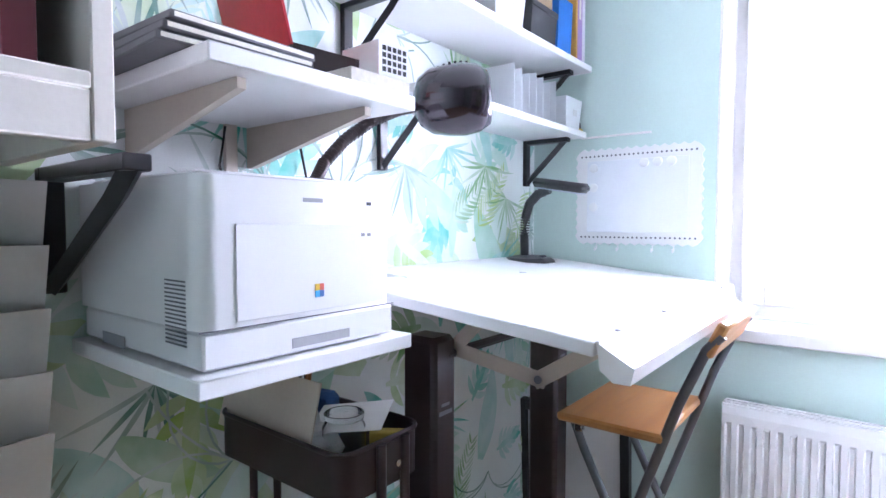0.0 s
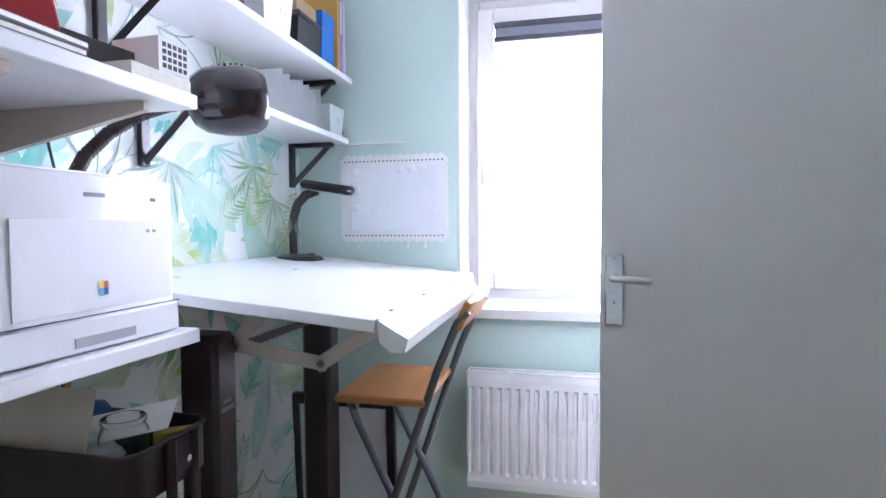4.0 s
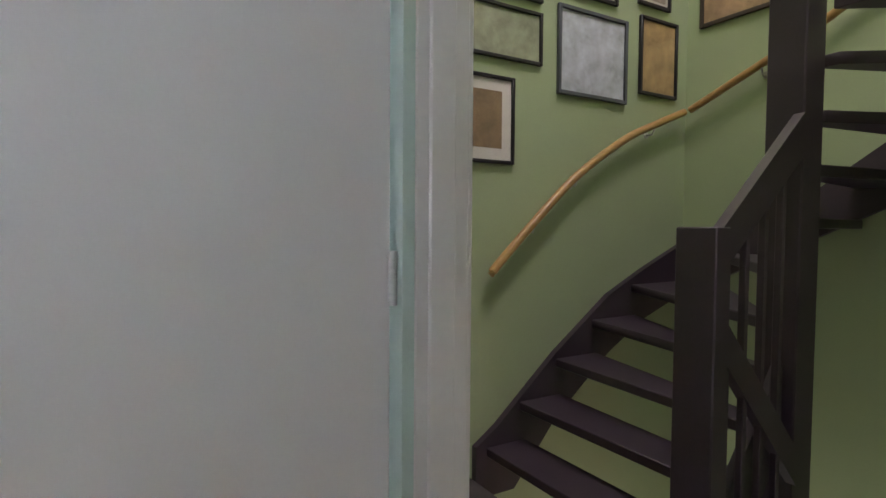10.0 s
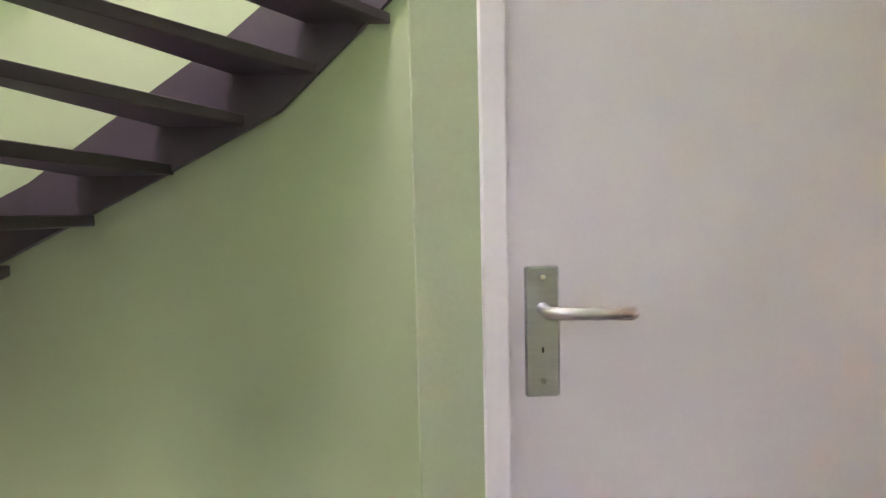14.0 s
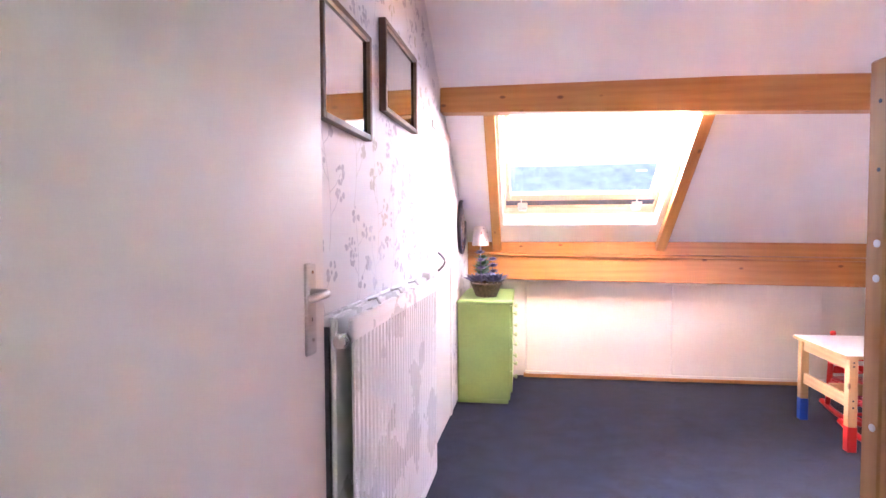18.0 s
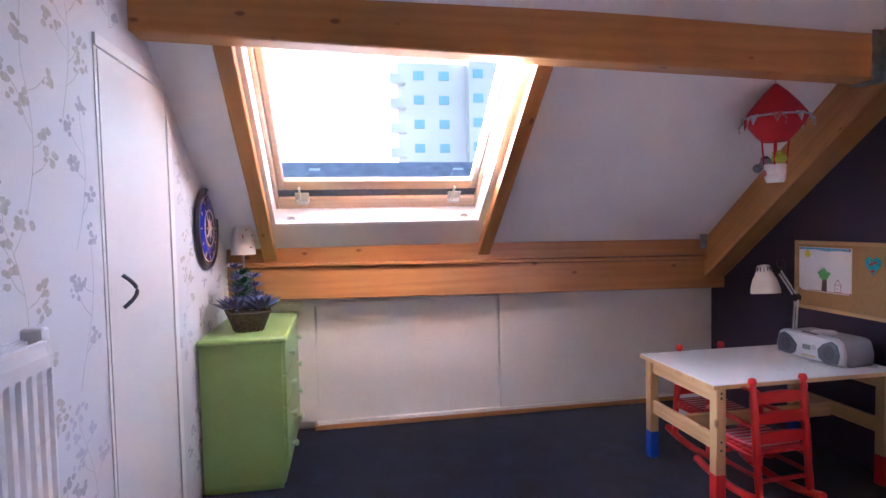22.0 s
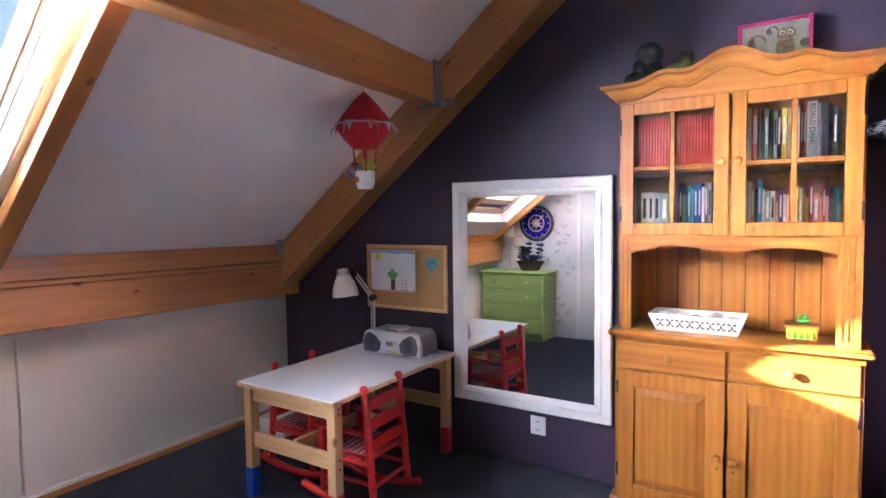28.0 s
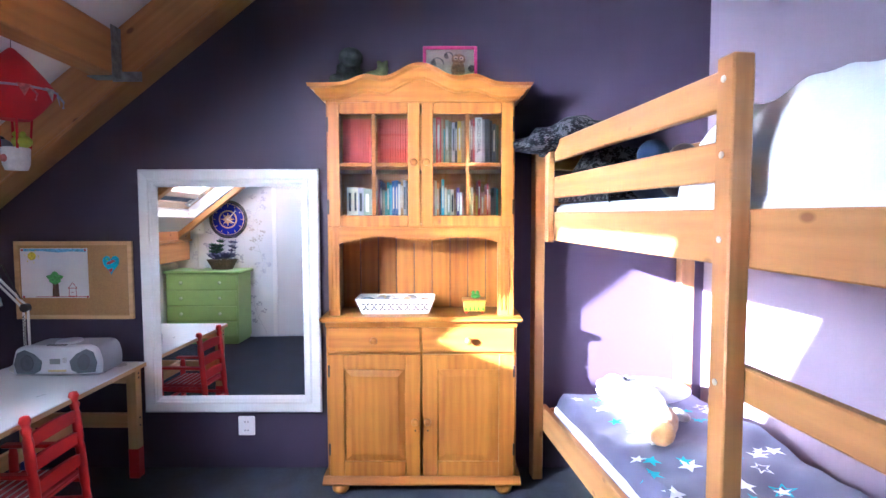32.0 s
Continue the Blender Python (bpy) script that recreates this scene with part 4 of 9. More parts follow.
bin_box("magazine_box", "bright blue magazine box", -0.765, 1.675, 1.7675, 0.10, 0.2, 0.17, BLUEBOX, 1.0)
solid("carton", box(-0.2, 0.0, -0.07, 0.07, 0, 0.05, bevel=0.002), material("brown_card", (0.42, 0.28, 0.16), 0.8, vary=0.1), "flat brown cardboard box lying on another box", "carton", (-0.77, 1.53, 1.8737))
solid("carton", box(-0.16, 0.0, -0.08, 0.08, 0, 0.06, bevel=0.002), material("plum_card", (0.16, 0.06, 0.08), 0.7, vary=0.1), "dark red box on the upper shelf", "carton", (-0.80, 1.14, 1.7675))
for i, (c, w, h) in enumerate([((0.70, 0.38, 0.08), 0.012, 0.29), ((0.36, 0.22, 0.50), 0.034, 0.30), ((0.68, 0.66, 0.72), 0.022, 0.31)]):
    book("book", -0.755, 1.745 + sum((0.014, 0.036, 0.024)[:i]), 1.7675, w, h, 0.21, c, title=-1 if i == 1 else 0)

# hook rail line and scalloped board on the mint wall
solid("picture_ledge", box(-0.80, -0.55, -0.012, 0.0, 0, 0.006), FRAME_WHITE, "thin white picture ledge on the mint wall", "ledge", (0, YN, 1.515))
memo = thing("memo_board", "white scalloped magnetic memo board with small hooks", "memo board", (-0.60, YN, 1.145))
outline, W2, H2, r = [], 0.205, 0.315, 0.0158
top = []
for i in range(13):
    top += [(-W2 + 2 * W2 * (i + 0.5) / 13 + r * math.cos(a), H2 + r * math.sin(a)) for a in (2.6, 1.57, 0.54)]
right = []
for i in range(10):
    right += [(W2 + r * math.cos(a), H2 - H2 * (i + 0.5) / 10 + r * math.sin(a)) for a in (1.0, 0.0, -1.0)]
bottom = [(-a, H2 - b) for a, b in top]
left = [(-a, H2 - b) for a, b in right]
part("board", prism(top + right + bottom + left, 0.006, "Y", -0.008), MELAMINE, memo)
part("writing_field", box(-W2 + 0.03, W2 - 0.03, -0.011, -0.008, 0.03, H2 - 0.03, bevel=0.001), material("enamel_white", (0.80, 0.82, 0.86), 0.25, vary=0.02), memo)
for i in range(26):
    a = -W2 + 2 * W2 * (i + 0.5) / 26
    for z in (0.012, H2 - 0.012):
        part("punched_hole", cylinder(0.0035, 0.0006, 8, base=(a, -0.0087, z), axis="Y"), DARKGREY, memo)
for a, z in ((0.03, 0.27), (0.075, 0.27), (0.12, 0.27), (-0.15, 0.26), (-0.15, 0.19), (-0.15, 0.12)):
    part("magnet", cylinder(0.016, 0.006, 16, bevel=0.002, base=(a, -0.0165, z), axis="Y"), MELAMINE, memo, smooth=50)
for a in (-0.14, -0.06, 0.06, 0.13):
    part("hook", tube([(a, -0.003, 0.0), (a, -0.004, -0.03), (a, -0.018, -0.036), (a, -0.02, -0.024)], 0.0025, 6), MELAMINE, memo)

# ---- printer ----
pr = thing("laser_printer", "pale grey colour laser printer on a wall shelf", "printer", m=Matrix.Translation((-0.606, 0.336, 1.0105)) @ Matrix.Diagonal((1, 0.909, 1, 1)))
body = box(-0.385, 0.0, 0.0, 0.385, 0.055, 0.255)
edges = [e for e in body.edges if all(v.co.x > -0.01 for v in e.verts) and abs(e.verts[0].co.y - e.verts[1].co.y) < 1e-4]
bmesh.ops.bevel(body, geom=edges, offset=0.028, segments=5, affect="EDGES", profile=0.5)
part("body", body, PRINTER, pr, smooth=30)
part("top_cover", box(-0.37, -0.02, 0.015, 0.37, 0.255, 0.262, bevel=0.004), PRINTER, pr)
tray = box(-0.38, 0.002, 0.003, 0.382, 0.004, 0.053, bevel=0.004)
part("paper_tray", tray, PRINTER, pr, "pale grey paper drawer")
# the hollow of the grip is a flat plate with its shade as colour
part("tray_grip_shade", box(-0.004, 0.0035, 0.15, 0.27, 0.012, 0.026), material("grip_shadow_grey", (0.35, 0.35, 0.36), 0.5), pr)
part("front_door", box(0.0, 0.0022, 0.055, 0.36, 0.062, 0.192, bevel=0.0008), PRINTER, pr)
part("seam", box(-0.002, 0.0008, 0.0, 0.385, 0.0535, 0.055), DARKGREY, pr)
part("brand_mark", box(0.0002, 0.001, 0.175, 0.215, 0.224, 0.230), material("mid_grey_print", (0.30, 0.30, 0.32), 0.5), pr)
part("power_mark", box(0.0002, 0.001, 0.315, 0.327, 0.222, 0.228), BLACK, pr)
part("port_mark", boxes((0.0023, 0.003, 0.30, 0.308, 0.172, 0.177), (0.0023, 0.003, 0.315, 0.323, 0.172, 0.177)), material("port_grey", (0.25, 0.25, 0.26), 0.5), pr)
for i, (c, dy, dz) in enumerate((((0.75, 0.50, 0.02), 0, 0.010), ((0.05, 0.35, 0.65), 0.0, 0.0), ((0.65, 0.10, 0.05), 0.009, 0.010), ((0.03, 0.10, 0.30), 0.009, 0.0))):
    part("colour_square", box(0.0023, 0.0032, 0.196 + dy, 0.205 + dy, 0.082 + dz, 0.092 + dz), material("sticker_colour", c, 0.4, vary=0.03), pr)
for i in range(16):
    part("vent_slot", box(-0.090, -0.034, -0.0008, 0.0005, 0.032 + i * 0.0056, 0.0342 + i * 0.0056), DARKGREY, pr)
part("side_latch", box(-0.365, -0.33, -0.0012, 0.0005, 0.158, 0.164), PRINTER, pr)
# no hollow here: a grey plate carries the recess's shade
part("foot_recess_shade", box(-0.30, -0.22, -0.001, 0.0005, 0.004, 0.022), material("recess_shade_grey", (0.28, 0.28, 0.30), 0.6), pr)

# ---- drafting table ----
dt = thing("drafting_table", "white drafting table on two dark columns", "table", (-0.64, 1.345, 0))
tilt = Matrix.Translation((0.35, 0, 1.004)) @ Matrix.Rotation(-0.098, 4, "Y").inverted() @ Matrix.Translation((-0.35, 0, 0))
part("tabletop", moved(box(-0.355, 0.35, -0.535, 0.535, -0.012, 0.012, bevel=0.002), tilt), MELAMINE, dt, "white laminated drawing board")
lip = [(0.350, 0.014), (0.356, 0.014), (0.362, -0.030), (0.385, -0.045), (0.412, -0.042), (0.416, -0.015), (0.413, -0.015), (0.409, -0.038), (0.386, -0.041), (0.366, -0.026), (0.358, 0.008), (0.350, 0.010)]
part("pencil_lip", moved(prism([(a, b) for a, b in lip], 1.06, "Y", -0.53), tilt), FRAME_WHITE, dt, "white metal pencil tray along the front")
part("lip_end", moved(prism([(0.352, 0.012), (0.362, -0.030), (0.385, -0.045), (0.412, -0.042), (0.416, -0.015)], 0.002, "Y", -0.532), tilt), FRAME_WHITE, dt)
for y in (-0.42, -0.15, 0.15, 0.42):
    part("screw", moved(cylinder(0.005, 0.003, 10, base=(0.345, y, 0.011)), tilt), DARKGREY, dt)
for y0 in (-0.38, 0.225):
    col = part("column", box(-0.17, -0.07, y0 - 0.035, y0 + 0.05, 0.04, 0.945 if y0 < 0 else 0.93, bevel=0.012), DARKBROWN, dt, "dark plum steel lift column")
    part("foot", box(-0.33, 0.22, y0 - 0.03, y0 + 0.045, 0.0, 0.045, bevel=0.006), DARKBROWN, dt)
    part("type_plate", boxes((-0.0695, -0.069, y0 - 0.018, y0 + 0.03, 0.765, 0.775), (-0.0695, -0.069, y0 - 0.01, y0 + 0.02, 0.785, 0.792)), material("plate_grey", (0.22, 0.22, 0.24), 0.5), col)
for y in (-0.33, 0.30):
    a, b, c, d = (-0.08, y, 0.91), (0.145, y, 0.875), (0.315, y, 0.985), (0.03, y, 1.02)
    for p, q in ((a, b), (b, c), (a, d)):
        v = Vector(q) - Vector(p)
        arm = box(-0.015, v.length + 0.015, -0.003, 0.003, -0.017, 0.017, bevel=0.002)
        part("scissor_arm", moved(arm, Matrix.Translation(p) @ Matrix.Rotation(-math.atan2(v.z, v.x), 4, "Y")), BEIGE, dt, "beige steel scissor arm")
    part("pivot", cylinder(0.009, 0.012, 12, base=(b[0], y - 0.006, b[2]), axis="Y"), GREYPIPE, dt, smooth=60)
part("cross_bar", tube([(-0.08, -0.36, 0.90), (-0.08, 0.26, 0.90)], 0.012, 8), DARKBROWN, dt)

# ---- folding bar stool ----
st = thing("folding_stool", "folding stool with a wooden seat and grey tube legs", "stool", (-0.44, 1.44, 0))
seat = box(-0.135, 0.13, -0.18, 0.19, 0.70, 0.722, bevel=0.006)
part("seat", seat, SEATWOOD, st, "brown varnished wooden seat")
for y in (-0.165, 0.175):
    part("back_leg", tube([(-0.11, y, 0.012), (0.03, y, 0.42), (0.16, y, 0.80), (0.215, y, 0.93), (0.245, y, 0.965)], 0.0115, 10), GREYPIPE, st, smooth=60)
    part("front_leg", tube([(0.23, y * 0.86, 0.012), (0.03, y * 0.86, 0.42), (-0.075, y * 0.86, 0.63), (-0.10, y * 0.86, 0.692)], 0.0115, 10), GREYPIPE, st, smooth=60)
    part("rubber_foot", cylinder(0.015, 0.03, 10, base=(-0.114, y, 0)), BLACK, st)
    part("rubber_foot", cylinder(0.015, 0.03, 10, base=(0.234, y * 0.86, 0)), BLACK, st)
    part("pivot", cylinder(0.01, 0.02, 10, base=(0.03, y * 0.93 - 0.01, 0.42), axis="Y"), CHROME, st, smooth=60)
part("foot_rest", tube([(-0.055, -0.165, 0.17), (-0.055, 0.175, 0.17)], 0.009, 8), GREYPIPE, st, smooth=60)
part("back_slat", moved(box(-0.012, 0.012, -0.175, 0.185, -0.042, 0.042, bevel=0.006), pose(0.232, 0, 0.952, 0, 25, 0)), SEATWOOD, st, "wooden back slat")
part("hanger", box(-0.09, -0.07, -0.17, -0.15, 0.68, 0.70, bevel=0.002), CHROME, st)

# ---- rolling cart with clutter ----
def rounded(x0, x1, y0, y1, r, k=6):
    out = []
    for cx, cy, a0 in ((x1 - r, y1 - r, 0), (x0 + r, y1 - r, 90), (x0 + r, y0 + r, 180), (x1 - r, y0 + r, 270)):
        for i in range(k + 1):
            a = radians(a0 + 90 * i / k)
            out.append((cx + r * math.cos(a), cy + r * math.sin(a)))
    return out


def tray_shell(x0, x1, y0, y1, z0, z1, r, t):
    """An open tray with rounded corners and a wall t thick."""
    outer, inner = rounded(x0, x1, y0, y1, r), rounded(x0 + t, x1 - t, y0 + t, y1 - t, r - t)
    n = len(outer)
    verts = [(x, y, z0) for x, y in outer] + [(x, y, z1) for x, y in outer] + [(x, y, z1) for x, y in inner] + [(x, y, z0 + t) for x, y in inner]
    faces = [tuple(range(n - 1, -1, -1)), tuple(range(3 * n, 4 * n))]
    for ring in range(3):
        faces += [(ring * n + i, ring * n + (i + 1) % n, ring * n + n + (i + 1) % n, ring * n + n + i) for i in range(n)]
    return bm_from(verts, faces)


ct = thing("rolling_cart", "dark brown steel trolley full of craft supplies", "trolley", (-0.80, 0.672, -0.018))
for z in (0.755, 0.42, 0.11):
    part("tray", tray_shell(-0.19, 0.185, -0.10, 0.105, z, z + 0.085, 0.035, 0.003), DARKBROWN, ct, "dark steel tray", smooth=50)
    part("rim", tube([(x, y, z + 0.085) for x, y in rounded(-0.19, 0.185, -0.10, 0.105, 0.035)], 0.0045, 6, closed=True), DARKBROWN, ct, smooth=60)
for x, y in ((0.193, -0.015), (0.193, 0.045), (-0.197, -0.015), (-0.197, 0.045)):
    part("upright", tube([(x, y, 0.06), (x, y, 0.84)], 0.009, 8), DARKBROWN, ct, smooth=60)
    part("castor", cylinder(0.025, 0.018, 14, base=(x, y - 0.009, 0.028), axis="Y"), BLACK, ct, smooth=60)
part("bolt", cylinder(0.006, 0.004, 12, base=(0.202, 0.015, 0.80), axis="X"), CHROME, ct)
part("bolt_strip", box(0.186, 0.19, -0.01, 0.04, 0.775, 0.835), DARKBROWN, ct)
card = moved(box(-0.14, 0.14, -0.002, 0.002, 0.0, 0.13, bevel=0.001), pose(-0.86, 0.585, 0.79, -14, 0, 2))
solid("cardboard_sheet", card, material("grey_card", (0.60, 0.52, 0.44), 0.8, vary=0.06), "beige cardboard sheet standing in the trolley", "cardboard")
solid("blue_pouch", box(-0.06, 0.06, -0.02, 0.02, 0, 0.10, bevel=0.012), material("blue_cloth", (0.03, 0.10, 0.25), 0.8, vary=0.2), "blue cloth pouch in the trolley", "pouch", (-0.86, 0.715, 0.7585), 10)
CLEARJAR = glass("jar_glass", (0.95, 0.97, 0.97), 0.03)
jar = thing("glass_jar", "clear glass jar in the trolley", "jar", (-0.70, 0.655, 0.7585))
part("jar", lathe([(0.0, 0.0), (0.036, 0.0), (0.04, 0.006), (0.04, 0.075), (0.034, 0.088), (0.036, 0.10), (0.033, 0.10), (0.031, 0.088), (0.037, 0.074), (0.037, 0.008), (0.0, 0.006)], 28), CLEARJAR, jar, smooth=50)
part("rim", lathe([(0.0345, 0.089), (0.037, 0.092), (0.037, 0.099), (0.0345, 0.101)], 28), CLEARJAR, jar, smooth=50)
for i in range(3):
    solid("plastic_bag", ball(0.035, seg=10, scale=(1.2, 0.9, 0.55)), FROST, "crumpled clear plastic bag in the trolley", "bag", (-0.79 + 0.035 * i, 0.62 + 0.02 * (i % 2), 0.80), 30 * i, group="plastic bags", smooth=25)
solid("tape_block", box(-0.035, 0.035, -0.012, 0.012, 0, 0.06, bevel=0.003), material("mustard_card", (0.45, 0.33, 0.06), 0.7), "mustard coloured card box in the trolley", "box", (-0.65, 0.72, 0.7585), 35)
glue = thing("glue_bottle", "small white squeeze bottle with a pointed cap in the trolley", "bottle", (-0.765, 0.640, 0.7585))
part("bottle", lathe([(0.0, 0.0), (0.017, 0.0), (0.019, 0.004), (0.019, 0.060), (0.013, 0.072), (0.0, 0.073)], 18), WHITE, glue, smooth=50)
part("cap", lathe([(0.0, 0.073), (0.010, 0.073), (0.009, 0.083), (0.004, 0.098), (0.0, 0.100)], 14), MELAMINE, glue, "pointed white cap", smooth=50)
solid("paper_sheet", moved(box(-0.075, 0.075, -0.045, 0.045, 0.0, 0.0015), pose(-0.72, 0.690, 0.835, 18, -9, 24)), WHITE, "white paper sheet lying across the trolley clutter", "paper")
cup = thing("brush_pot", "pot of brushes and pens in the trolley", "pen pot", (-0.93, 0.73, 0.7585))
part("pot", lathe([(0, 0), (0.03, 0), (0.033, 0.09), (0.03, 0.09), (0.028, 0.005), (0, 0.005)], 18), BLACK, cup, smooth=50)
for i in range(9):
    a = i * 2.4
    part("brush", tube([(0.012 * math.cos(a), 0.012 * math.sin(a), 0.01), (0.034 * math.cos(a), 0.034 * math.sin(a), 0.17 + 0.012 * (i % 4))], 0.0035, 6), [SEATWOOD, BLACK, DARKBROWN, RED][i % 4], cup)

# ---- lamps ----
lamp = thing("gooseneck_lamp", "dark plum gooseneck lamp with a large ribbed head", "lamp", (-0.845, 0.700, 1.2725))
part("base", cylinder(0.05, 0.02, 24, bevel=0.005), DARKBROWN, lamp, smooth=50)
neck = [(0.0, 0.012, 0.02), (0.004, 0.030, 0.055), (0.022, 0.070, 0.105), (0.045, 0.125, 0.150), (0.068, 0.180, 0.178), (0.098, 0.235, 0.198)]
part("neck", tube(neck, 0.012, 10), DARKBROWN, lamp, smooth=60)
for i in range(34):
    k = i / 33 * 4.6
    p, q = Vector(neck[int(k)]), Vector(neck[int(k) + 1])
    c = p.lerp(q, k - int(k))
    part("neck_ring", moved(cylinder(0.0136, 0.005, 10), Matrix.Translation(c) @ (q - p).to_track_quat("Z", "Y").to_matrix().to_4x4()), DARKBROWN, lamp, smooth=60)
head = lathe([(0.0, -0.012), (0.025, -0.010), (0.047, 0.0), (0.062, 0.022), (0.068, 0.055), (0.070, 0.085), (0.065, 0.115), (0.052, 0.135), (0.048, 0.137), (0.0, 0.130)], 32)
aim = Matrix.Translation((0.092, 0.230, 0.200)) @ Vector((0.80, 0.60, 0.08)).to_track_quat("Z", "Y").to_matrix().to_4x4() @ Matrix.Scale(1.14, 4)
hp = part("head", moved(head, aim), material("glossy_plum", (0.022, 0.012, 0.020), 0.12, vary=0.1, bump=0.0, coat=0.5), lamp, "glossy dark plum lamp head", smooth=50)
for i in range(7):
    part("cooling_rib", moved(box(-0.010 - 0.005 * (3 - abs(i - 3)), 0.010 + 0.005 * (3 - abs(i - 3)), 0.045, 0.0632 + 0.0075 * min(1.0, i / 5), 0.028 + i * 0.011, 0.033 + i * 0.011), aim), BLACK, hp)
part("bulb", moved(ball(0.044, (0, 0, 0.118), 18, (1, 1, 0.5)), aim), MELAMINE, hp, "pale lamp bulb", smooth=60)

dl = thing("desk_lamp", "black daylight desk lamp on the drafting table", "lamp", (-0.905, 1.705, 1.0615))
part("base", moved(lathe([(0.0, 0.0), (0.096, 0.0), (0.100, 0.006), (0.098, 0.014), (0.086, 0.024), (0.052, 0.031), (0.0, 0.032)], 8), Matrix.Diagonal((0.90, 1.0, 1.0, 1.0)) @ Matrix.Rotation(math.pi / 8, 4, "Z")), BLACK, dl, "faceted oval base", smooth=20)
part("switch", box(0.045, 0.062, -0.012, 0.012, 0.026, 0.034, bevel=0.002), DARKGREY, dl)
goose = [Vector(p) for p in ((-0.018, 0, 0.028), (-0.020, 0, 0.10), (-0.016, 0, 0.165), (0.0, 0, 0.215), (0.035, 0, 0.248), (0.078, 0, 0.260))]
part("gooseneck", tube(goose, 0.0150, 12), BLACK, dl, smooth=60)
for i in range(26):
    k = 1.0 + i / 25 * 3.4
    p, q = goose[int(k)], goose[int(k) + 1]
    part("neck_ring", moved(cylinder(0.0168, 0.0045, 12), Matrix.Translation(p.lerp(q, k - int(k))) @ (q - p).to_track_quat("Z", "Y").to_matrix().to_4x4()), BLACK, dl, smooth=60)
HEADAT = pose(0.030, 0.010, 0.288, 0, 9, -14)
part("head", moved(box(-0.01, 0.205, -0.033, 0.033, -0.016, 0.016, bevel=0.012), HEADAT), BLACK, dl, "flat black lamp head")
part("tube_light", moved(box(0.012, 0.190, -0.024, 0.024, -0.0195, -0.0155, bevel=0.001), HEADAT), material("tube_white", (0.55, 0.60, 0.70), 0.3), dl, "pale lamp tube cover")

# framed board leaning behind the columns, wall files, cables
fr = thing("framed_board", "large dark framed white board leaning on the wall", "picture frame", m=pose(-0.795, 1.875, 0.0, 3))
part("frame", boxes((-0.215, -0.183, -0.03, 0.0, 0.0, 0.535), (0.183, 0.215, -0.03, 0.0, 0.0, 0.535), (-0.183, 0.183, -0.03, 0.0, 0.0, 0.032), (-0.183, 0.183, -0.03, 0.0, 0.495, 0.535), bevel=0.002), BLACK, fr)
part("board", box(-0.185, 0.185, -0.012, -0.004, 0.02, 0.50), MELAMINE, fr)
wf = thing("wall_file", "pale grey wall file with five stepped pockets", "wall file", (XW, 0.12, 0.74))
POCKET = material("grey_card_pocket", (0.60, 0.57, 0.54), 0.65, vary=0.05)
part("back_panel", box(0.0, 0.012, -0.22, 0.16, 0.0, 0.52), POCKET, wf)
for i in range(5):
    o = [(0.012, 0.02 + i * 0.095), (0.05, 0.03 + i * 0.095), (0.085, 0.145 + i * 0.095), (0.080, 0.145 + i * 0.095), (0.046, 0.036 + i * 0.095), (0.012, 0.03 + i * 0.095)]
    part("pocket", prism(o, 0.36, "Y", -0.21), POCKET, wf)
for i, pts in enumerate([[(XW + 0.01, 0.60, 1.40), (XW + 0.012, 0.585, 1.32), (XW + 0.015, 0.60, 1.26), (XW + 0.03, 0.60, 1.20)], [(XW + 0.01, 0.78, 1.40), (XW + 0.015, 0.80, 1.30), (XW + 0.01, 0.79, 1.02)]]):
    solid("cable", tube(pts, 0.003, 6), BLACK, "black cable hanging down the papered wall", "cable", group="cables")
solid("baseboard_office", boxes((XW, XW + 0.012, YS1, YN - 0.012, 0.0, 0.06), (XW, XE0 - 0.05, YN - 0.012, YN, 0.0, 0.06)), OAK, "wooden baseboard of the office", "baseboard", kind="structure")


# ---- staircase ----
stair = thing("staircase", "open plum painted winder staircase going up", "staircase", (2.1, 1.25, 0))
AT = Matrix.Translation((-2.1, -1.25, 0))
inner = [(2.14, 1.27), (2.34, 1.27), (2.50, 1.28), (2.60, 1.33), (2.63, 1.342), (2.67, 1.342), (2.71, 1.342), (2.727, 1.32), (2.727, 1.28), (2.727, 1.24), (2.727, 1.20), (2.727, 1.00)]
outer = [(2.136, 2.34), (2.33, 2.34), (2.559, 2.34), (2.812, 2.34), (3.117, 2.34), (3.57, 2.12), (3.57, 1.78), (3.57, 1.46), (3.57, 1.16), (3.57, 0.88), (3.57, 0.60), (3.57, 0.33)]
TOPS = [0.135, 0.325, 0.510, 0.690, 0.862, 1.042, 1.222, 1.407, 1.585, 1.772, 1.958]
for i in range(11):
    z = TOPS[i]
    (a, b), (c, d) = (inner[i], outer[i]), (inner[i + 1], outer[i + 1])
    if d[0] == 3.57 and b[1] == 2.34:
        rim = [a, b, (3.57, 2.34), d, c]
    else:
        rim = [a, b, d, c]
    mid = Vector((sum(p[0] for p in rim) / len(rim), sum(p[1] for p in rim) / len(rim)))
    back = [Vector(p) for p in rim]
    over = (Vector(c) - Vector(a)).normalized() * 0.03 if (Vector(c) - Vector(a)).length > 0.01 else Vector((0, 0))
    push = (Vector(d) - Vector(b)).normalized() * 0.035
    back[-1] = back[-1] + over
    back[-2] = back[-2] + push if len(rim) == 4 else back[-2] + Vector((0, -0.03))
    o = [(p.x - 2.1, p.y - 1.25) for p in back]
    part("tread", prism(o, 0.042, "Z", z - 0.042, bevel=0.004), STAIR, stair)
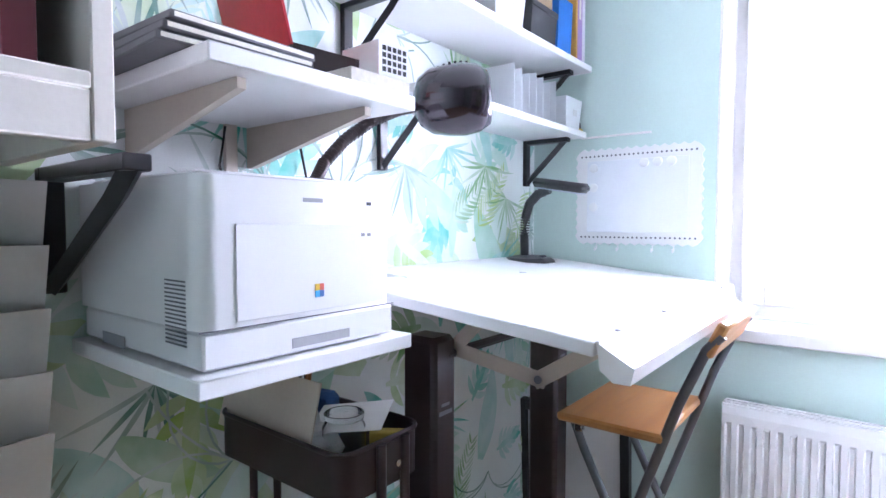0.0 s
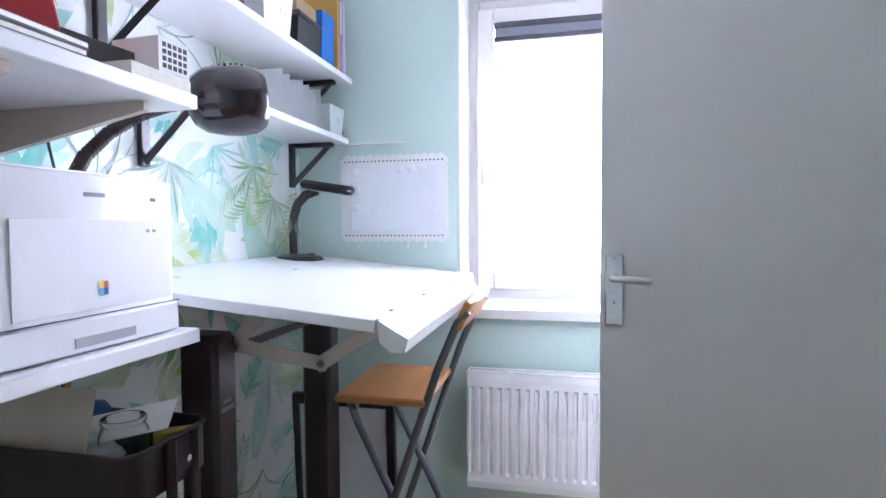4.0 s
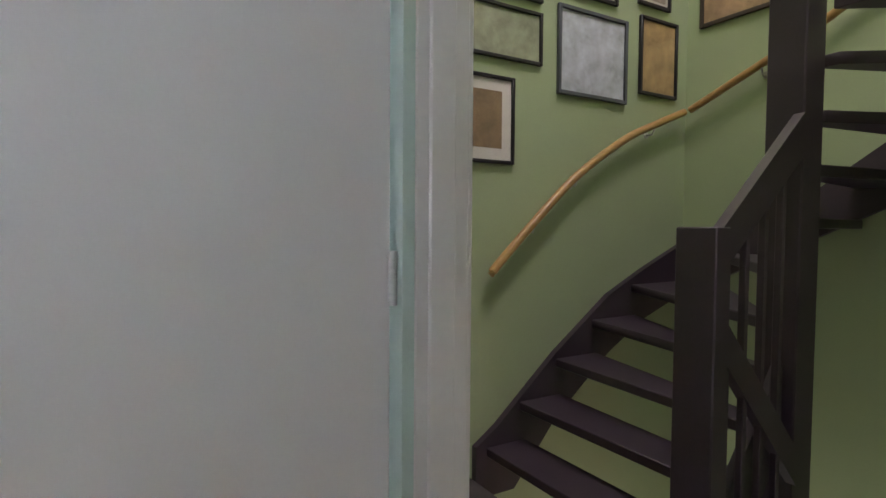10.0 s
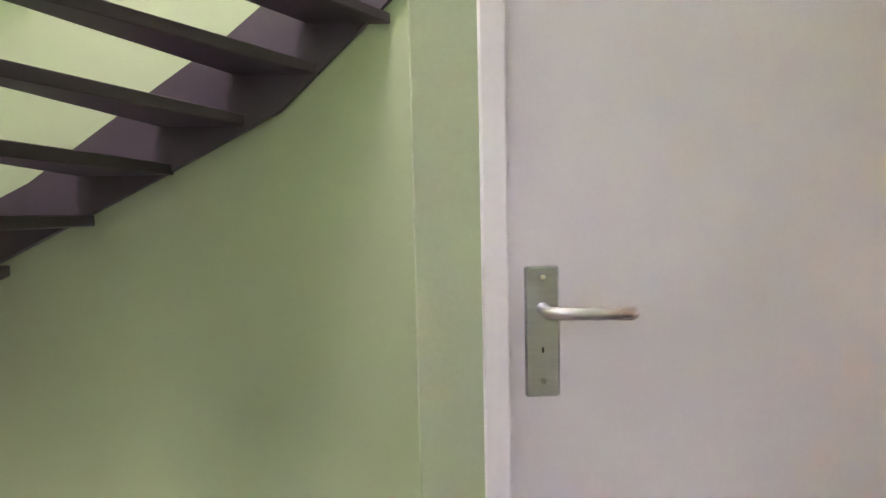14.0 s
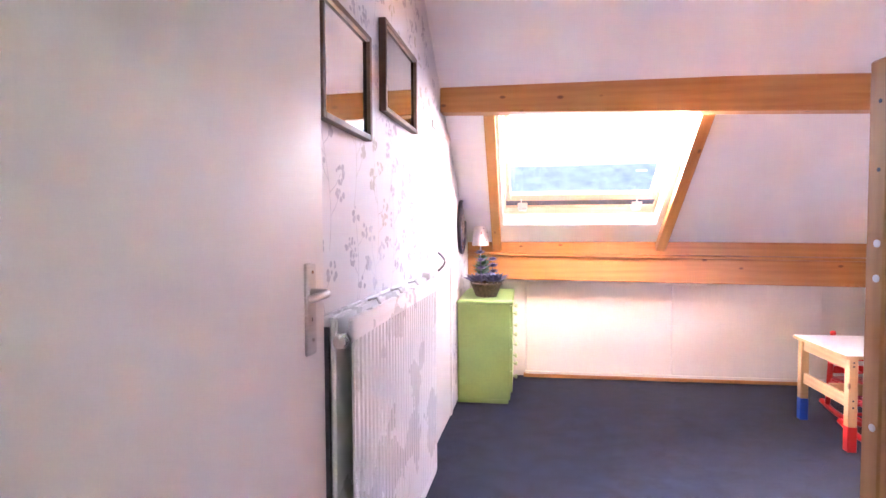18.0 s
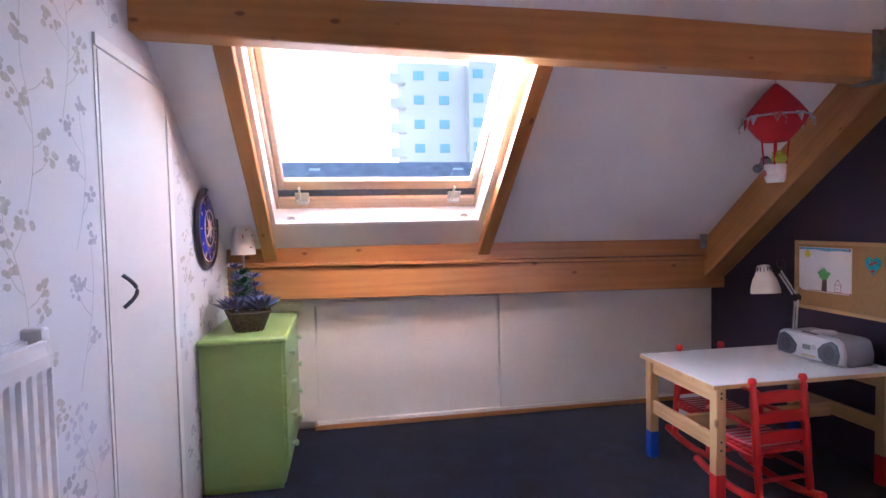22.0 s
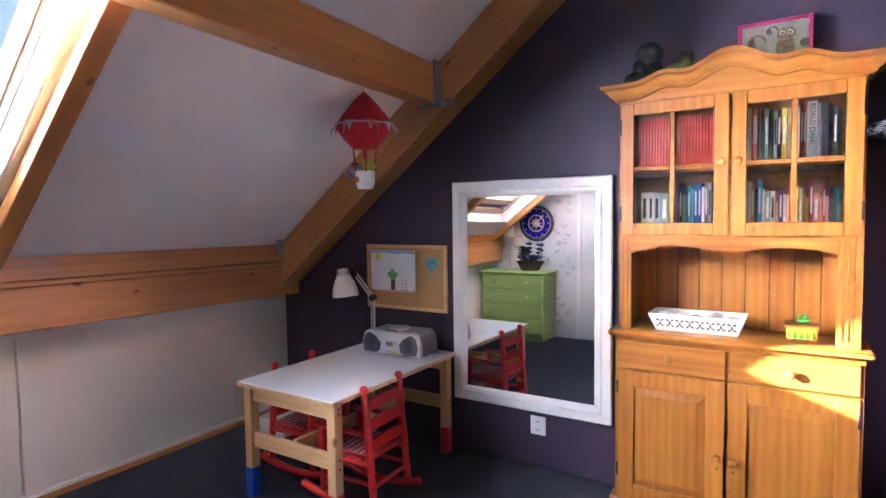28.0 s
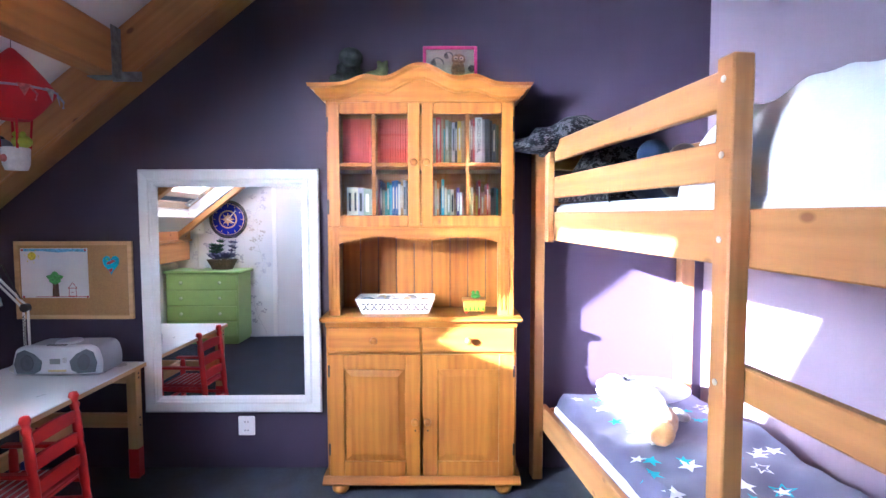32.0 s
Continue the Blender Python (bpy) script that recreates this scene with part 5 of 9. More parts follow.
north = [(2.075, -0.10), (2.075, 0.147), (2.197, 0.228), (2.56, 0.540), (2.94, 0.815), (3.215, 0.945), (3.60, 1.105), (3.60, 0.80), (3.215, 0.66), (2.94, 0.50), (2.56, 0.20), (2.30, -0.10)]
part("wall_string", moved(prism(north, 0.035, "Y", 2.333), AT), STAIR, stair, "plum painted string board on the picture wall")
east = [(2.335, 1.105), (1.9, 1.215), (1.643, 1.345), (1.365, 1.545), (1.131, 1.71), (0.898, 1.872), (0.72, 2.02), (0.235, 2.50), (0.235, 2.06), (0.72, 1.595), (1.15, 1.368), (1.656, 1.112), (2.335, 0.775)]
part("wall_string", moved(prism(east, 0.035, "X", 3.55), AT), STAIR, stair, "plum painted string board on the far wall")
part("inner_string", moved(prism([(2.125, -0.12), (2.125, 0.12), (2.60, 0.72), (2.60, 0.42), (2.20, -0.12)], 0.035, "Y", 1.255), AT), STAIR, stair)
part("newel_post", moved(box(2.06, 2.128, 1.162, 1.292, -0.25, 1.184, bevel=0.004), AT), STAIR, stair, "plum painted newel post")
part("tall_post", moved(box(2.60, 2.727, 1.215, 1.342, -2.65, 4.2, bevel=0.005), AT), STAIR, stair, "plum painted full-height post")
part("upper_rail", moved(prism([(2.128, 1.155), (2.128, 1.02), (2.60, 1.43), (2.60, 1.56), (2.585, 1.56)], 0.035, "Y", 1.205), AT), STAIR, stair, "plum painted sloping rail board")
part("lower_rail", moved(prism([(2.128, 0.965), (2.128, 0.84), (2.60, 0.315), (2.60, 0.43), (2.585, 0.455)], 0.035, "Y", 1.200), AT), STAIR, stair, "plum painted rail board of the lower flight")
for i in range(4):
    x = 2.20 + 0.098 * i
    part("baluster", moved(box(x - 0.011, x + 0.011, 1.212, 1.234, 0.90 - 1.11 * (x - 2.128), 1.06 + 0.87 * (x - 2.128), bevel=0.002), AT), STAIR, stair)
    part("baluster", moved(box(x - 0.011, x + 0.011, 1.207, 1.229, -1.6, 0.90 - 1.11 * (x - 2.128), bevel=0.002), AT), STAIR, stair)
low = thing("lower_staircase", "plum painted staircase going down to the floor below", "staircase", (2.2, 0.7, -0.2))
for i in range(9):
    part("tread", box(-0.05 + 0.13 * i, 0.19 + 0.13 * i, -0.465, 0.465, -0.042 - 0.19 * i, -0.19 * i, bevel=0.004), STAIR, low)
part("wall_string", prism([(-0.10, 0.25), (1.30, -1.55), (1.30, -1.95), (-0.10, -0.15)], 0.02, "Y", -0.468), STAIR, low)
structure("landing_edge", box(2.062, 2.10, YSS, 1.16, -0.26, 0.0, bevel=0.004), STAIR, "plum painted edge of the landing over the stairs", "trim")

# wooden wall rails on steel brackets
def wall_rail(label, pts, wall, brackets, r=0.021):
    h = thing("handrail", label, "handrail", pts[0], group="handrails")
    o = Vector(pts[0])
    smooth_pts = []
    n = len(pts)
    for i in range(n - 1):
        p0, p1, p2, p3 = (Vector(pts[max(0, min(n - 1, k))]) for k in (i - 1, i, i + 1, i + 2))
        for s in range(6):
            u = s / 6
            smooth_pts.append(0.5 * (2 * p1 + (p2 - p0) * u + (2 * p0 - 5 * p1 + 4 * p2 - p3) * u * u + (3 * p1 - p0 - 3 * p2 + p3) * u ** 3) - o)
    smooth_pts.append(Vector(pts[-1]) - o)
    part("rail", tube(smooth_pts, r, 12), RAILWOOD, h, "varnished wooden rail", smooth=60)
    for i in brackets:
        p = Vector(pts[i]) - o
        w = Vector(wall(*pts[i])) - o
        part("bracket", tube([w - Vector((0, 0, 0.05)), w.lerp(p, 0.75) - Vector((0, 0, 0.052)), p - Vector((0, 0, 0.016))], 0.006, 8), STEEL, h, "steel rail bracket", smooth=60)
        part("wall_plate", moved(cylinder(0.02, 0.004, 14), Matrix.Translation(w - Vector((0, 0, 0.05))) @ (p - w).to_track_quat("Z", "Y").to_matrix().to_4x4()), STEEL, h)


wall_rail("curved wooden handrail along the picture wall", [(2.145, 2.312, 0.965), (2.165, 2.312, 0.995), (2.39, 2.312, 1.205), (2.667, 2.312, 1.442), (3.005, 2.312, 1.651), (3.25, 2.312, 1.755), (3.505, 2.312, 1.853)], lambda x, y, z: (x, YP, z), (2, 3, 5))
wall_rail("straight wooden handrail on the far stair wall", [(3.545, 2.30, 1.868), (3.545, 1.893, 2.035), (3.545, 1.635, 2.148), (3.545, 1.2, 2.40), (3.545, 0.6, 2.80)], lambda x, y, z: (XS, y, z), (1, 3))
wall_rail("wooden handrail of the flight going down", [(2.40, 0.285, 0.66), (2.70, 0.285, 0.36), (3.3, 0.285, -0.35)], lambda x, y, z: (x, YSS, z), (1,))
part("end_knob", ball(0.030, (0, 0, 0), 16), SEATWOOD, bpy.data.objects["handrail.002"], "rounded wooden end knob", smooth=60)


# ---- framed pictures ----
def framed(label, a0, a1, z0, z1, wall, bar=0.022, frame_mat=None, mat_w=0.0, image=(0.5, 0.5, 0.5), motif=None, group="stair pictures", depth=0.022):
    """A picture on a wall: wall(a, b, d) gives the place at a along it, b up, d out of it."""
    f = thing("wall_picture", label, "picture", wall((a0 + a1) / 2, z0, 0), group=group)
    o = Vector(wall((a0 + a1) / 2, z0, 0))

    def slab(x0, x1, y0, y1, d0, d1, bevel=0.0):
        b = box(x0, x1, d0, d1, y0, y1, bevel=bevel)
        for v in b.verts:
            v.co = Vector(wall(v.co.x, v.co.z, v.co.y)) - o
        bmesh.ops.recalc_face_normals(b, faces=b.faces[:])
        return b

    fm = frame_mat or BLACK
    for x0, x1, y0, y1 in ((a0, a0 + bar, z0, z1), (a1 - bar, a1, z0, z1), (a0 + bar, a1 - bar, z0, z0 + bar), (a0 + bar, a1 - bar, z1 - bar, z1)):
        part("frame_bar", slab(x0, x1, y0, y1, 0.002, depth, 0.002), fm, f)
    if mat_w:
        part("passepartout", slab(a0 + bar, a1 - bar, z0 + bar, z1 - bar, 0.002, 0.010), PAGES_WHITE, f, "off-white card mount")
    w = bar + mat_w
    part("print", slab(a0 + w, a1 - w, z0 + w, z1 - w, 0.003, 0.0115 if mat_w else 0.010), material("print", image, 0.5, vary=0.25, scale=9, fine=40, bump=0.0), f)
    if motif:
        for name, c, k in motif:
            x0, x1, y0, y1 = a0 + w + k[0] * (a1 - a0 - 2 * w), a0 + w + k[1] * (a1 - a0 - 2 * w), z0 + w + k[2] * (z1 - z0 - 2 * w), z0 + w + k[3] * (z1 - z0 - 2 * w)
            part(name, slab(x0, x1, y0, y1, 0.0116, 0.0122), material("print_area", c, 0.5, vary=0.3, scale=30), f)
    g = part("glazing", slab(a0 + bar, a1 - bar, z0 + bar, z1 - bar, 0.014, 0.0155), PICTURE_GLASS, f, "clear picture glass")
    g.visible_shadow = False
    return f


PAGES_WHITE = material("card_mount", (0.66, 0.64, 0.58), 0.8, vary=0.04)
PICTURE_GLASS = glass("picture_glass")
PICTURE_GLASS.node_tree.nodes["Principled BSDF"].inputs["IOR"].default_value = 1.12


def on_picture_wall(a, b, d):
    return (a, YP - d, b)


def on_far_wall(a, b, d):
    return (XS - d, a, b)


framed("black framed monochrome street photograph with a wide mount", 1.625, 1.933, 1.277, 1.556, on_picture_wall, 0.026, None, 0.034, (0.10, 0.10, 0.10), [("bright_area", (0.45, 0.45, 0.44), (0.1, 0.9, 0.62, 0.85)), ("dark_area", (0.03, 0.03, 0.03), (0.05, 0.95, 0.05, 0.35)), ("grey_area", (0.25, 0.25, 0.25), (0.3, 0.7, 0.38, 0.6))])
framed("black framed sepia picture with a pale mount", 1.977, 2.292, 1.476, 1.885, on_picture_wall, 0.016, None, 0.055, (0.26, 0.18, 0.10))
framed("grey framed picture of pale tones", 1.47, 1.836, 1.605, 2.05, on_picture_wall, 0.028, material("grey_frame", (0.13, 0.13, 0.12), 0.45, vary=0.1), 0.0, (0.55, 0.58, 0.52))
framed("black framed wide green landscape picture", 1.985, 2.46, 1.968, 2.222, on_picture_wall, 0.016, None, 0.0, (0.30, 0.33, 0.22))
framed("dark grey framed pale blue picture", 2.564, 3.066, 1.853, 2.30, on_picture_wall, 0.020, material("slate_frame", (0.10, 0.11, 0.13), 0.4, vary=0.1), 0.0, (0.50, 0.54, 0.58))
framed("black framed amber coloured picture", 3.17, 3.49, 1.928, 2.362, on_picture_wall, 0.018, None, 0.0, (0.45, 0.31, 0.14))
framed("black framed picture high on the stair wall", 2.62, 2.985, 2.366, 2.75, on_picture_wall, 0.02, None, 0.03, (0.40, 0.40, 0.36))
framed("black framed picture over the landscape picture", 2.05, 2.46, 2.27, 2.62, on_picture_wall, 0.02, None, 0.03, (0.42, 0.40, 0.34))
framed("black framed picture above the amber one", 3.15, 3.42, 2.42, 2.75, on_picture_wall, 0.02, None, 0.02, (0.40, 0.36, 0.28))
framed("dark framed brown picture on the far stair wall", 1.60, 2.28, 2.335, 2.80, on_far_wall, 0.022, material("umber_frame", (0.07, 0.05, 0.04), 0.45, vary=0.1), 0.0, (0.42, 0.28, 0.15))


# low pine box on the landing
lbx = thing("pine_box", "low varnished pine box standing on the landing", "box", (1.40, 2.17, 0))
part("body", box(-0.215, 0.205, -0.165, 0.185, 0.0, 0.505, bevel=0.004), PINE_Z, lbx)
part("lid", box(-0.220, 0.210, -0.172, 0.19, 0.505, 0.53, bevel=0.006), PINE, lbx, "rounded pine lid")


# ---- bedroom ----
def placed(name, bm, mat, parent, label="", smooth=40):
    """A part given in room coordinates."""
    m, p = Matrix(), parent
    while p is not None:
        m = p.matrix_basis @ m
        p = p.parent
    return part(name, moved(bm, m.inverted()), mat, parent, label, smooth)


def fx(y):
    """The papered wall stands slightly askew: its x at y."""
    return 2.0 + 0.0357 * (y + 2.1) if y < -1.96 else 2.005 + 0.14 * (y + 1.96)


def skew(bm):
    for v in bm.verts:
        v.co.x += 0.0357 * (v.co.y + 2.1)
    return bm


def sloped(x0, x1, u0, u1, n0, n1, bevel=0.003):
    return moved(box(x0, x1, u0, u1, n0, n1, bevel=bevel), SLOPE)


def settled(bm, fall):
    """The long timbers dip a little towards the gable."""
    for v in bm.verts:
        v.co.z += fall * (v.co.x - 0.2)
    return bm


# roof timbers
SLOPE_PINE = pine("rafter_pine", (0.56, 0.265, 0.075), (0.42, 0.175, 0.045), along="Y", rough=0.42)
purlin = thing("purlin", "varnished pine purlin across the sloping ceiling", "beam", (0.4, -3.75, 1.78))
placed("beam", settled(box(XP + 0.02, fx(-3.75), -3.85, -3.75, 1.772, 1.957, bevel=0.006), 0.028), BEAM, purlin)
rafter = thing("gable_rafter", "varnished pine rafter along the purple gable wall", "beam", m=SLOPE)
part("beam", box(XP + 0.002, -0.955, -0.15, UTOP + 0.05, -0.185, -0.002, bevel=0.005), SLOPE_PINE, rafter)
part("bead", box(XP + 0.002, -0.950, -0.15, UTOP + 0.05, -0.200, -0.186, bevel=0.003), SLOPE_PINE, rafter, "narrow pine bead")
GALV = material("galvanised_steel", (0.34, 0.36, 0.36), 0.5, metal=0.7, vary=0.25, scale=30, fine=90, bump=0.06)
hook = thing("steel_hanger", "galvanised steel strap between purlin and rafter", "bracket", (-0.95, -3.75, 1.78))
placed("strap", boxes((-0.954, -0.890, -3.748, -3.744, 1.738, 1.94), (-0.954, -0.890, -3.85, -3.744, 1.732, 1.737), (-0.952, -0.946, -3.78, -3.66, 1.725, 1.765)), GALV, hook)
for z in (1.78, 1.85, 1.91):
    placed("nail", cylinder(0.006, 0.003, 8, base=(-0.92, -3.744, z), axis="Y"), GALV, hook)
hook2 = thing("steel_hanger", "galvanised steel strap at the foot of the rafter", "bracket", (-0.93, -4.9, 0.99))
placed("strap", boxes((-0.954, -0.905, -4.879, -4.874, 0.988, 1.085)), GALV, hook2)
plate = thing("wall_plate", "varnished pine wall plate along the knee wall", "beam", (0.4, -4.9, 0.74))
placed("lower_beam", settled(box(XP, fx(-4.95), -5.05, -4.905, 0.756, 0.938, bevel=0.005), 0.015), BEAM, plate)
placed("ledge_board", settled(box(XP, fx(-4.95), -5.05, -4.880, 0.940, 0.962, bevel=0.005), 0.015), BEAM, plate)
placed("upper_beam", settled(box(-0.955, fx(-4.95), -5.05, -4.895, 0.964, 1.062, bevel=0.004), 0.012), BEAM, plate)
for x0, x1 in ((0.442, 0.512), (1.640, 1.706)):
    r = thing("rafter", "varnished pine rafter beside the roof window", "beam", m=SLOPE, group="window rafters")
    part("beam", box(x0, x1, -0.04, 1.34, -0.055, -0.002, bevel=0.004), SLOPE_PINE, r)

# knee wall: sliding white panels over a pine strip
PANEL = material("panel_lacquer", (0.82, 0.79, 0.72), 0.5, vary=0.05, scale=1.5, fine=60, bump=0.05)
knee = tagged(thing("knee_wall_panels", "white sliding panels of the knee wall cupboard", "panelling", (0.4, YK, 0)), kind="structure")
for x0, x1, d in ((1.455, fx(-5.0), 0.004), (0.360, 1.45, 0.0), (-0.681, 0.355, 0.014), (XP, -0.686, -0.002)):
    placed("panel", box(x0, x1, YK - 0.02 + d, YK + d, 0.045, 0.745, bevel=0.002), PANEL, knee)
placed("top_track", box(XP, fx(-5.0), YK - 0.02, YK + 0.018, 0.722, 0.7375, bevel=0.001), PANEL, knee)
placed("bottom_track", box(XP, 1.455, YK - 0.02, YK + 0.022, 0.026, 0.044, bevel=0.001), PANEL, knee)
placed("skirting", box(XP, 1.47, YK - 0.02, YK + 0.030, 0.0, 0.025, bevel=0.002), BEAM, knee, "pine skirting strip")

# roof window
vel = tagged(thing("window_2", "pine roof window with a white lined reveal", "window", m=SLOPE), kind="structure")
LINING = material("white_lining", (0.82, 0.81, 0.80), 0.5, vary=0.02, scale=3, bump=0.01)
for b in ((VX0, VX0 + 0.012, VU0, VU1, 0.002, 0.215), (VX1 - 0.012, VX1, VU0, VU1, 0.002, 0.215), (VX0 + 0.012, VX1 - 0.012, VU0, VU0 + 0.012, 0.002, 0.215), (VX0 + 0.012, VX1 - 0.012, VU1 - 0.012, VU1, 0.002, 0.215)):
    part("reveal", box(*b), LINING, vel, "white reveal board")
FX0, FX1, FU0, FU1 = VX0 + 0.012, VX1 - 0.012, VU0 + 0.012, VU1 - 0.012
VELUX = pine("sash_pine", (0.66, 0.49, 0.34), (0.56, 0.38, 0.24), along="X", rough=0.4, knots=False)
for b in ((FX0, FX0 + 0.02, FU0, FU1, 0.10, 0.16), (FX1 - 0.02, FX1, FU0, FU1, 0.10, 0.16), (FX0 + 0.02, FX1 - 0.02, FU0, FU0 + 0.078, 0.10, 0.16), (FX0 + 0.02, FX1 - 0.02, FU1 - 0.04, FU1, 0.10, 0.16)):
    part("frame", box(*b, bevel=0.004), VELUX, vel)
SX0, SX1, SU0, SU1 = FX0 + 0.022, FX1 - 0.022, FU0 + 0.128, FU1 - 0.042
for b in ((SX0, SX0 + 0.034, SU0, SU1, 0.115, 0.155), (SX1 - 0.034, SX1, SU0, SU1, 0.115, 0.155), (SX0 + 0.034, SX1 - 0.034, SU0, SU0 + 0.070, 0.115, 0.150), (SX0 + 0.034, SX1 - 0.034, SU1 - 0.06, SU1, 0.115, 0.155)):
    part("sash", box(*b, bevel=0.006), VELUX, vel)
GASKET = material("blue_grey_gasket", (0.08, 0.10, 0.15), 0.45, vary=0.2, scale=40, bump=0.04)
part("seal", box(FX0 + 0.02, FX1 - 0.02, FU0 + 0.080, FU0 + 0.126, 0.118, 0.155), GASKET, vel, "blue-grey sealing strip")
vp = part("pane", box(SX0 + 0.030, SX1 - 0.030, SU0 + 0.064, SU1 - 0.056, 0.132, 0.138), CLEAR, vel, "clear roof window pane")
vp.visible_shadow = False
for x in (FX0 + 0.14, FX1 - 0.14):
    la = part("latch", box(x - 0.035, x + 0.035, FU0 + 0.062, FU0 + 0.132, 0.092, 0.100, bevel=0.002), STEEL, vel, "metal sash latch")
    part("latch_lever", boxes((x - 0.028, x + 0.028, FU0 + 0.067, FU0 + 0.085, 0.070, 0.092), (x + 0.005, x + 0.014, FU0 + 0.087, FU0 + 0.185, 0.072, 0.090), bevel=0.002), STEEL, la)
for x in (VX0 + 0.09, VX1 - 0.09):
    part("blind_catch", boxes((x - 0.022, x + 0.022, VU0 + 0.012, VU0 + 0.017, 0.030, 0.046), (x - 0.012, x + 0.012, VU0 + 0.017, VU0 + 0.024, 0.036, 0.042)), STEEL, vel, "small metal catch")

# far view through the roof window
ROOFTILE = material("dark_roof_tile", (0.12, 0.12, 0.135), 0.7, vary=0.25, scale=2, fine=20)
PALEWALL = material("pale_render", (0.36, 0.355, 0.35), 0.85, vary=0.06, scale=0.3, fine=3)
TEALGLASS = material("teal_window", (0.13, 0.25, 0.265), 0.3, vary=0.15, scale=1)
nb = thing("terraced_roof", "dark tiled roof of the houses across the garden", "roof", (0, -26.5, -3))
for i in range(9):
    placed("tile_course", prism([(-24.0 - 0.36 * i, 1.0 + 0.34 * i), (-24.0 - 0.36 * (i + 1), 1.0 + 0.34 * (i + 1)), (-24.0 - 0.36 * (i + 1), 0.95 + 0.34 * (i + 1)), (-24.0 - 0.36 * i, 0.92 + 0.34 * i)], 44, "X", -22), ROOFTILE, nb)
placed("house_wall", box(-22, 22, -31, -24.3, -6, 0.9), PALEWALL, nb)
for x in (-9.5, -4.0, 2.5, 8.0):
    placed("chimney", box(x - 0.25, x + 0.25, -27.4, -26.8, 2.6, 3.75, bevel=0.03), PALEWALL, nb, "pale rendered chimney")
apt = thing("apartment_building", "pale apartment block with teal windows and balconies", "building", (-14, -61, -6))
placed("wall", box(-12.0, -4.6, -72, -60, -6, 18.2), PALEWALL, apt)
placed("wall", box(-26.0, -12.0, -71, -58.6, -6, 21.5), PALEWALL, apt)
WIN = mesh_of("window", moved(box(-0.55, 0.55, -0.09, 0.02, 0.1, 1.05, bevel=0.02), Matrix()), TEALGLASS)
for j in range(8):
    z = 1.0 + 2.55 * j
    for x in (-6.9, -9.6):
        if z < 16.5:
            w = new("window", WIN)
            w.parent, w.matrix_basis = apt, Matrix.Translation((x + 14, -60 + 61 + 0.05, z + 6))
    for x in (-13.0, -15.4, -18.0, -21.0):
        w = new("window", WIN)
        w.parent, w.matrix_basis = apt, Matrix.Translation((x + 14, -58.6 + 61 + 0.05, z + 6))
    if z < 16.5:
        placed("balcony", boxes((-5.4, -3.7, -60, -58.8, z - 0.5, z - 0.35), (-5.4, -3.7, -58.88, -58.8, z - 0.35, z + 0.5)), PALEWALL, apt)
structure("ground", box(-150, 150, -200, 150, -6.6, -6.4), material("far_ground", (0.12, 0.14, 0.08), 0.95, vary=0.2, scale=0.2, fine=2), "grass and paving far below the windows", "ground")

# flower sprays printed on the wallpaper
rng = random.Random(31)
INK = {"grey": material("grey_print", (0.43, 0.435, 0.49), 0.7, vary=0.14, scale=40), "pale": material("pale_grey_print", (0.53, 0.535, 0.60), 0.7, vary=0.10, scale=40), "olive": material("olive_grey_print", (0.48, 0.47, 0.43), 0.7, vary=0.14, scale=40)}
ink = {k: bmesh.new() for k in INK}
off = [0.001]


def on_paper(a, b):
    return (fx(-a) - off[0], -a, b)


def umbel(bm, a, b, r):
    for k in range(rng.randint(7, 12)):
        t, d = rng.uniform(0, math.tau), r * math.sqrt(rng.random())
        s = rng.uniform(0.0065, 0.0130)
        ca, cb, n = a + d * math.cos(t), b + 0.75 * d * math.sin(t), 7
        off[0] = 0.001 + rng.random() * 0.0006
        bm.faces.new([bm.verts.new(on_paper(ca + s * math.cos(q * math.tau / n) * rng.uniform(0.8, 1.15), cb + s * 0.8 * math.sin(q * math.tau / n))) for q in range(n)])


def in_room(a, b):
    return 1.97 < a < 5.0 and 0.02 < b < min(2.73, roof_z(-a) - 0.03) and not (3.50 < a < 4.07 and b < 1.76)


for i in range(17):
    for j in range(9):
        a0, b0 = 1.85 + 0.215 * i + rng.uniform(-0.03, 0.03), -0.20 + 0.36 * j + (0.22 if i % 2 else 0) + rng.uniform(-0.04, 0.04)
        key = rng.choice(("grey", "grey", "pale", "olive"))
        bend, lean = rng.uniform(-0.5, 0.5), rng.uniform(-0.25, 0.25)
        line = []
        for k in range(12):
            t = k / 11
            line.append((a0 + 0.05 * math.sin(2.6 * t + bend * 3) + lean * 0.2 * t, b0 + 0.34 * t))
        pts = [p for p in line if in_room(*p)]
        if len(pts) > 3:
            off[0] = 0.0008
            stroke(ink[key], on_paper, pts, 0.0013)
        for k in (3, 5, 6, 8, 9, 11):
            a, b = line[k]
            s = (1 if k % 2 else -1) * (0.0 if k == 11 else 1.0)
            ea, eb = a + s * rng.uniform(0.04, 0.085), b + rng.uniform(0.03, 0.075)
            if in_room(a, b) and in_room(ea, eb) and in_room(ea + 0.04, eb + 0.04) and in_room(ea - 0.04, eb - 0.04):
                off[0] = 0.0008
                stroke(ink[key], on_paper, [(a, b), ((a + ea) / 2, (b + eb) / 2 - 0.008), (ea, eb)], 0.0012)
                umbel(ink[key], ea, eb, rng.uniform(0.026, 0.042))
for k, bm in ink.items():
    bmesh.ops.recalc_face_normals(bm, faces=bm.faces[:])
    solid("wallpaper_print", bm, INK[k], "grey flower sprays printed on the wallpaper", "print", kind="stuff", smooth=None)


# two framed pictures, cupboard door, clock
def on_flower_wall(a, b, d):
    return (fx(-a) - d, -a, b)


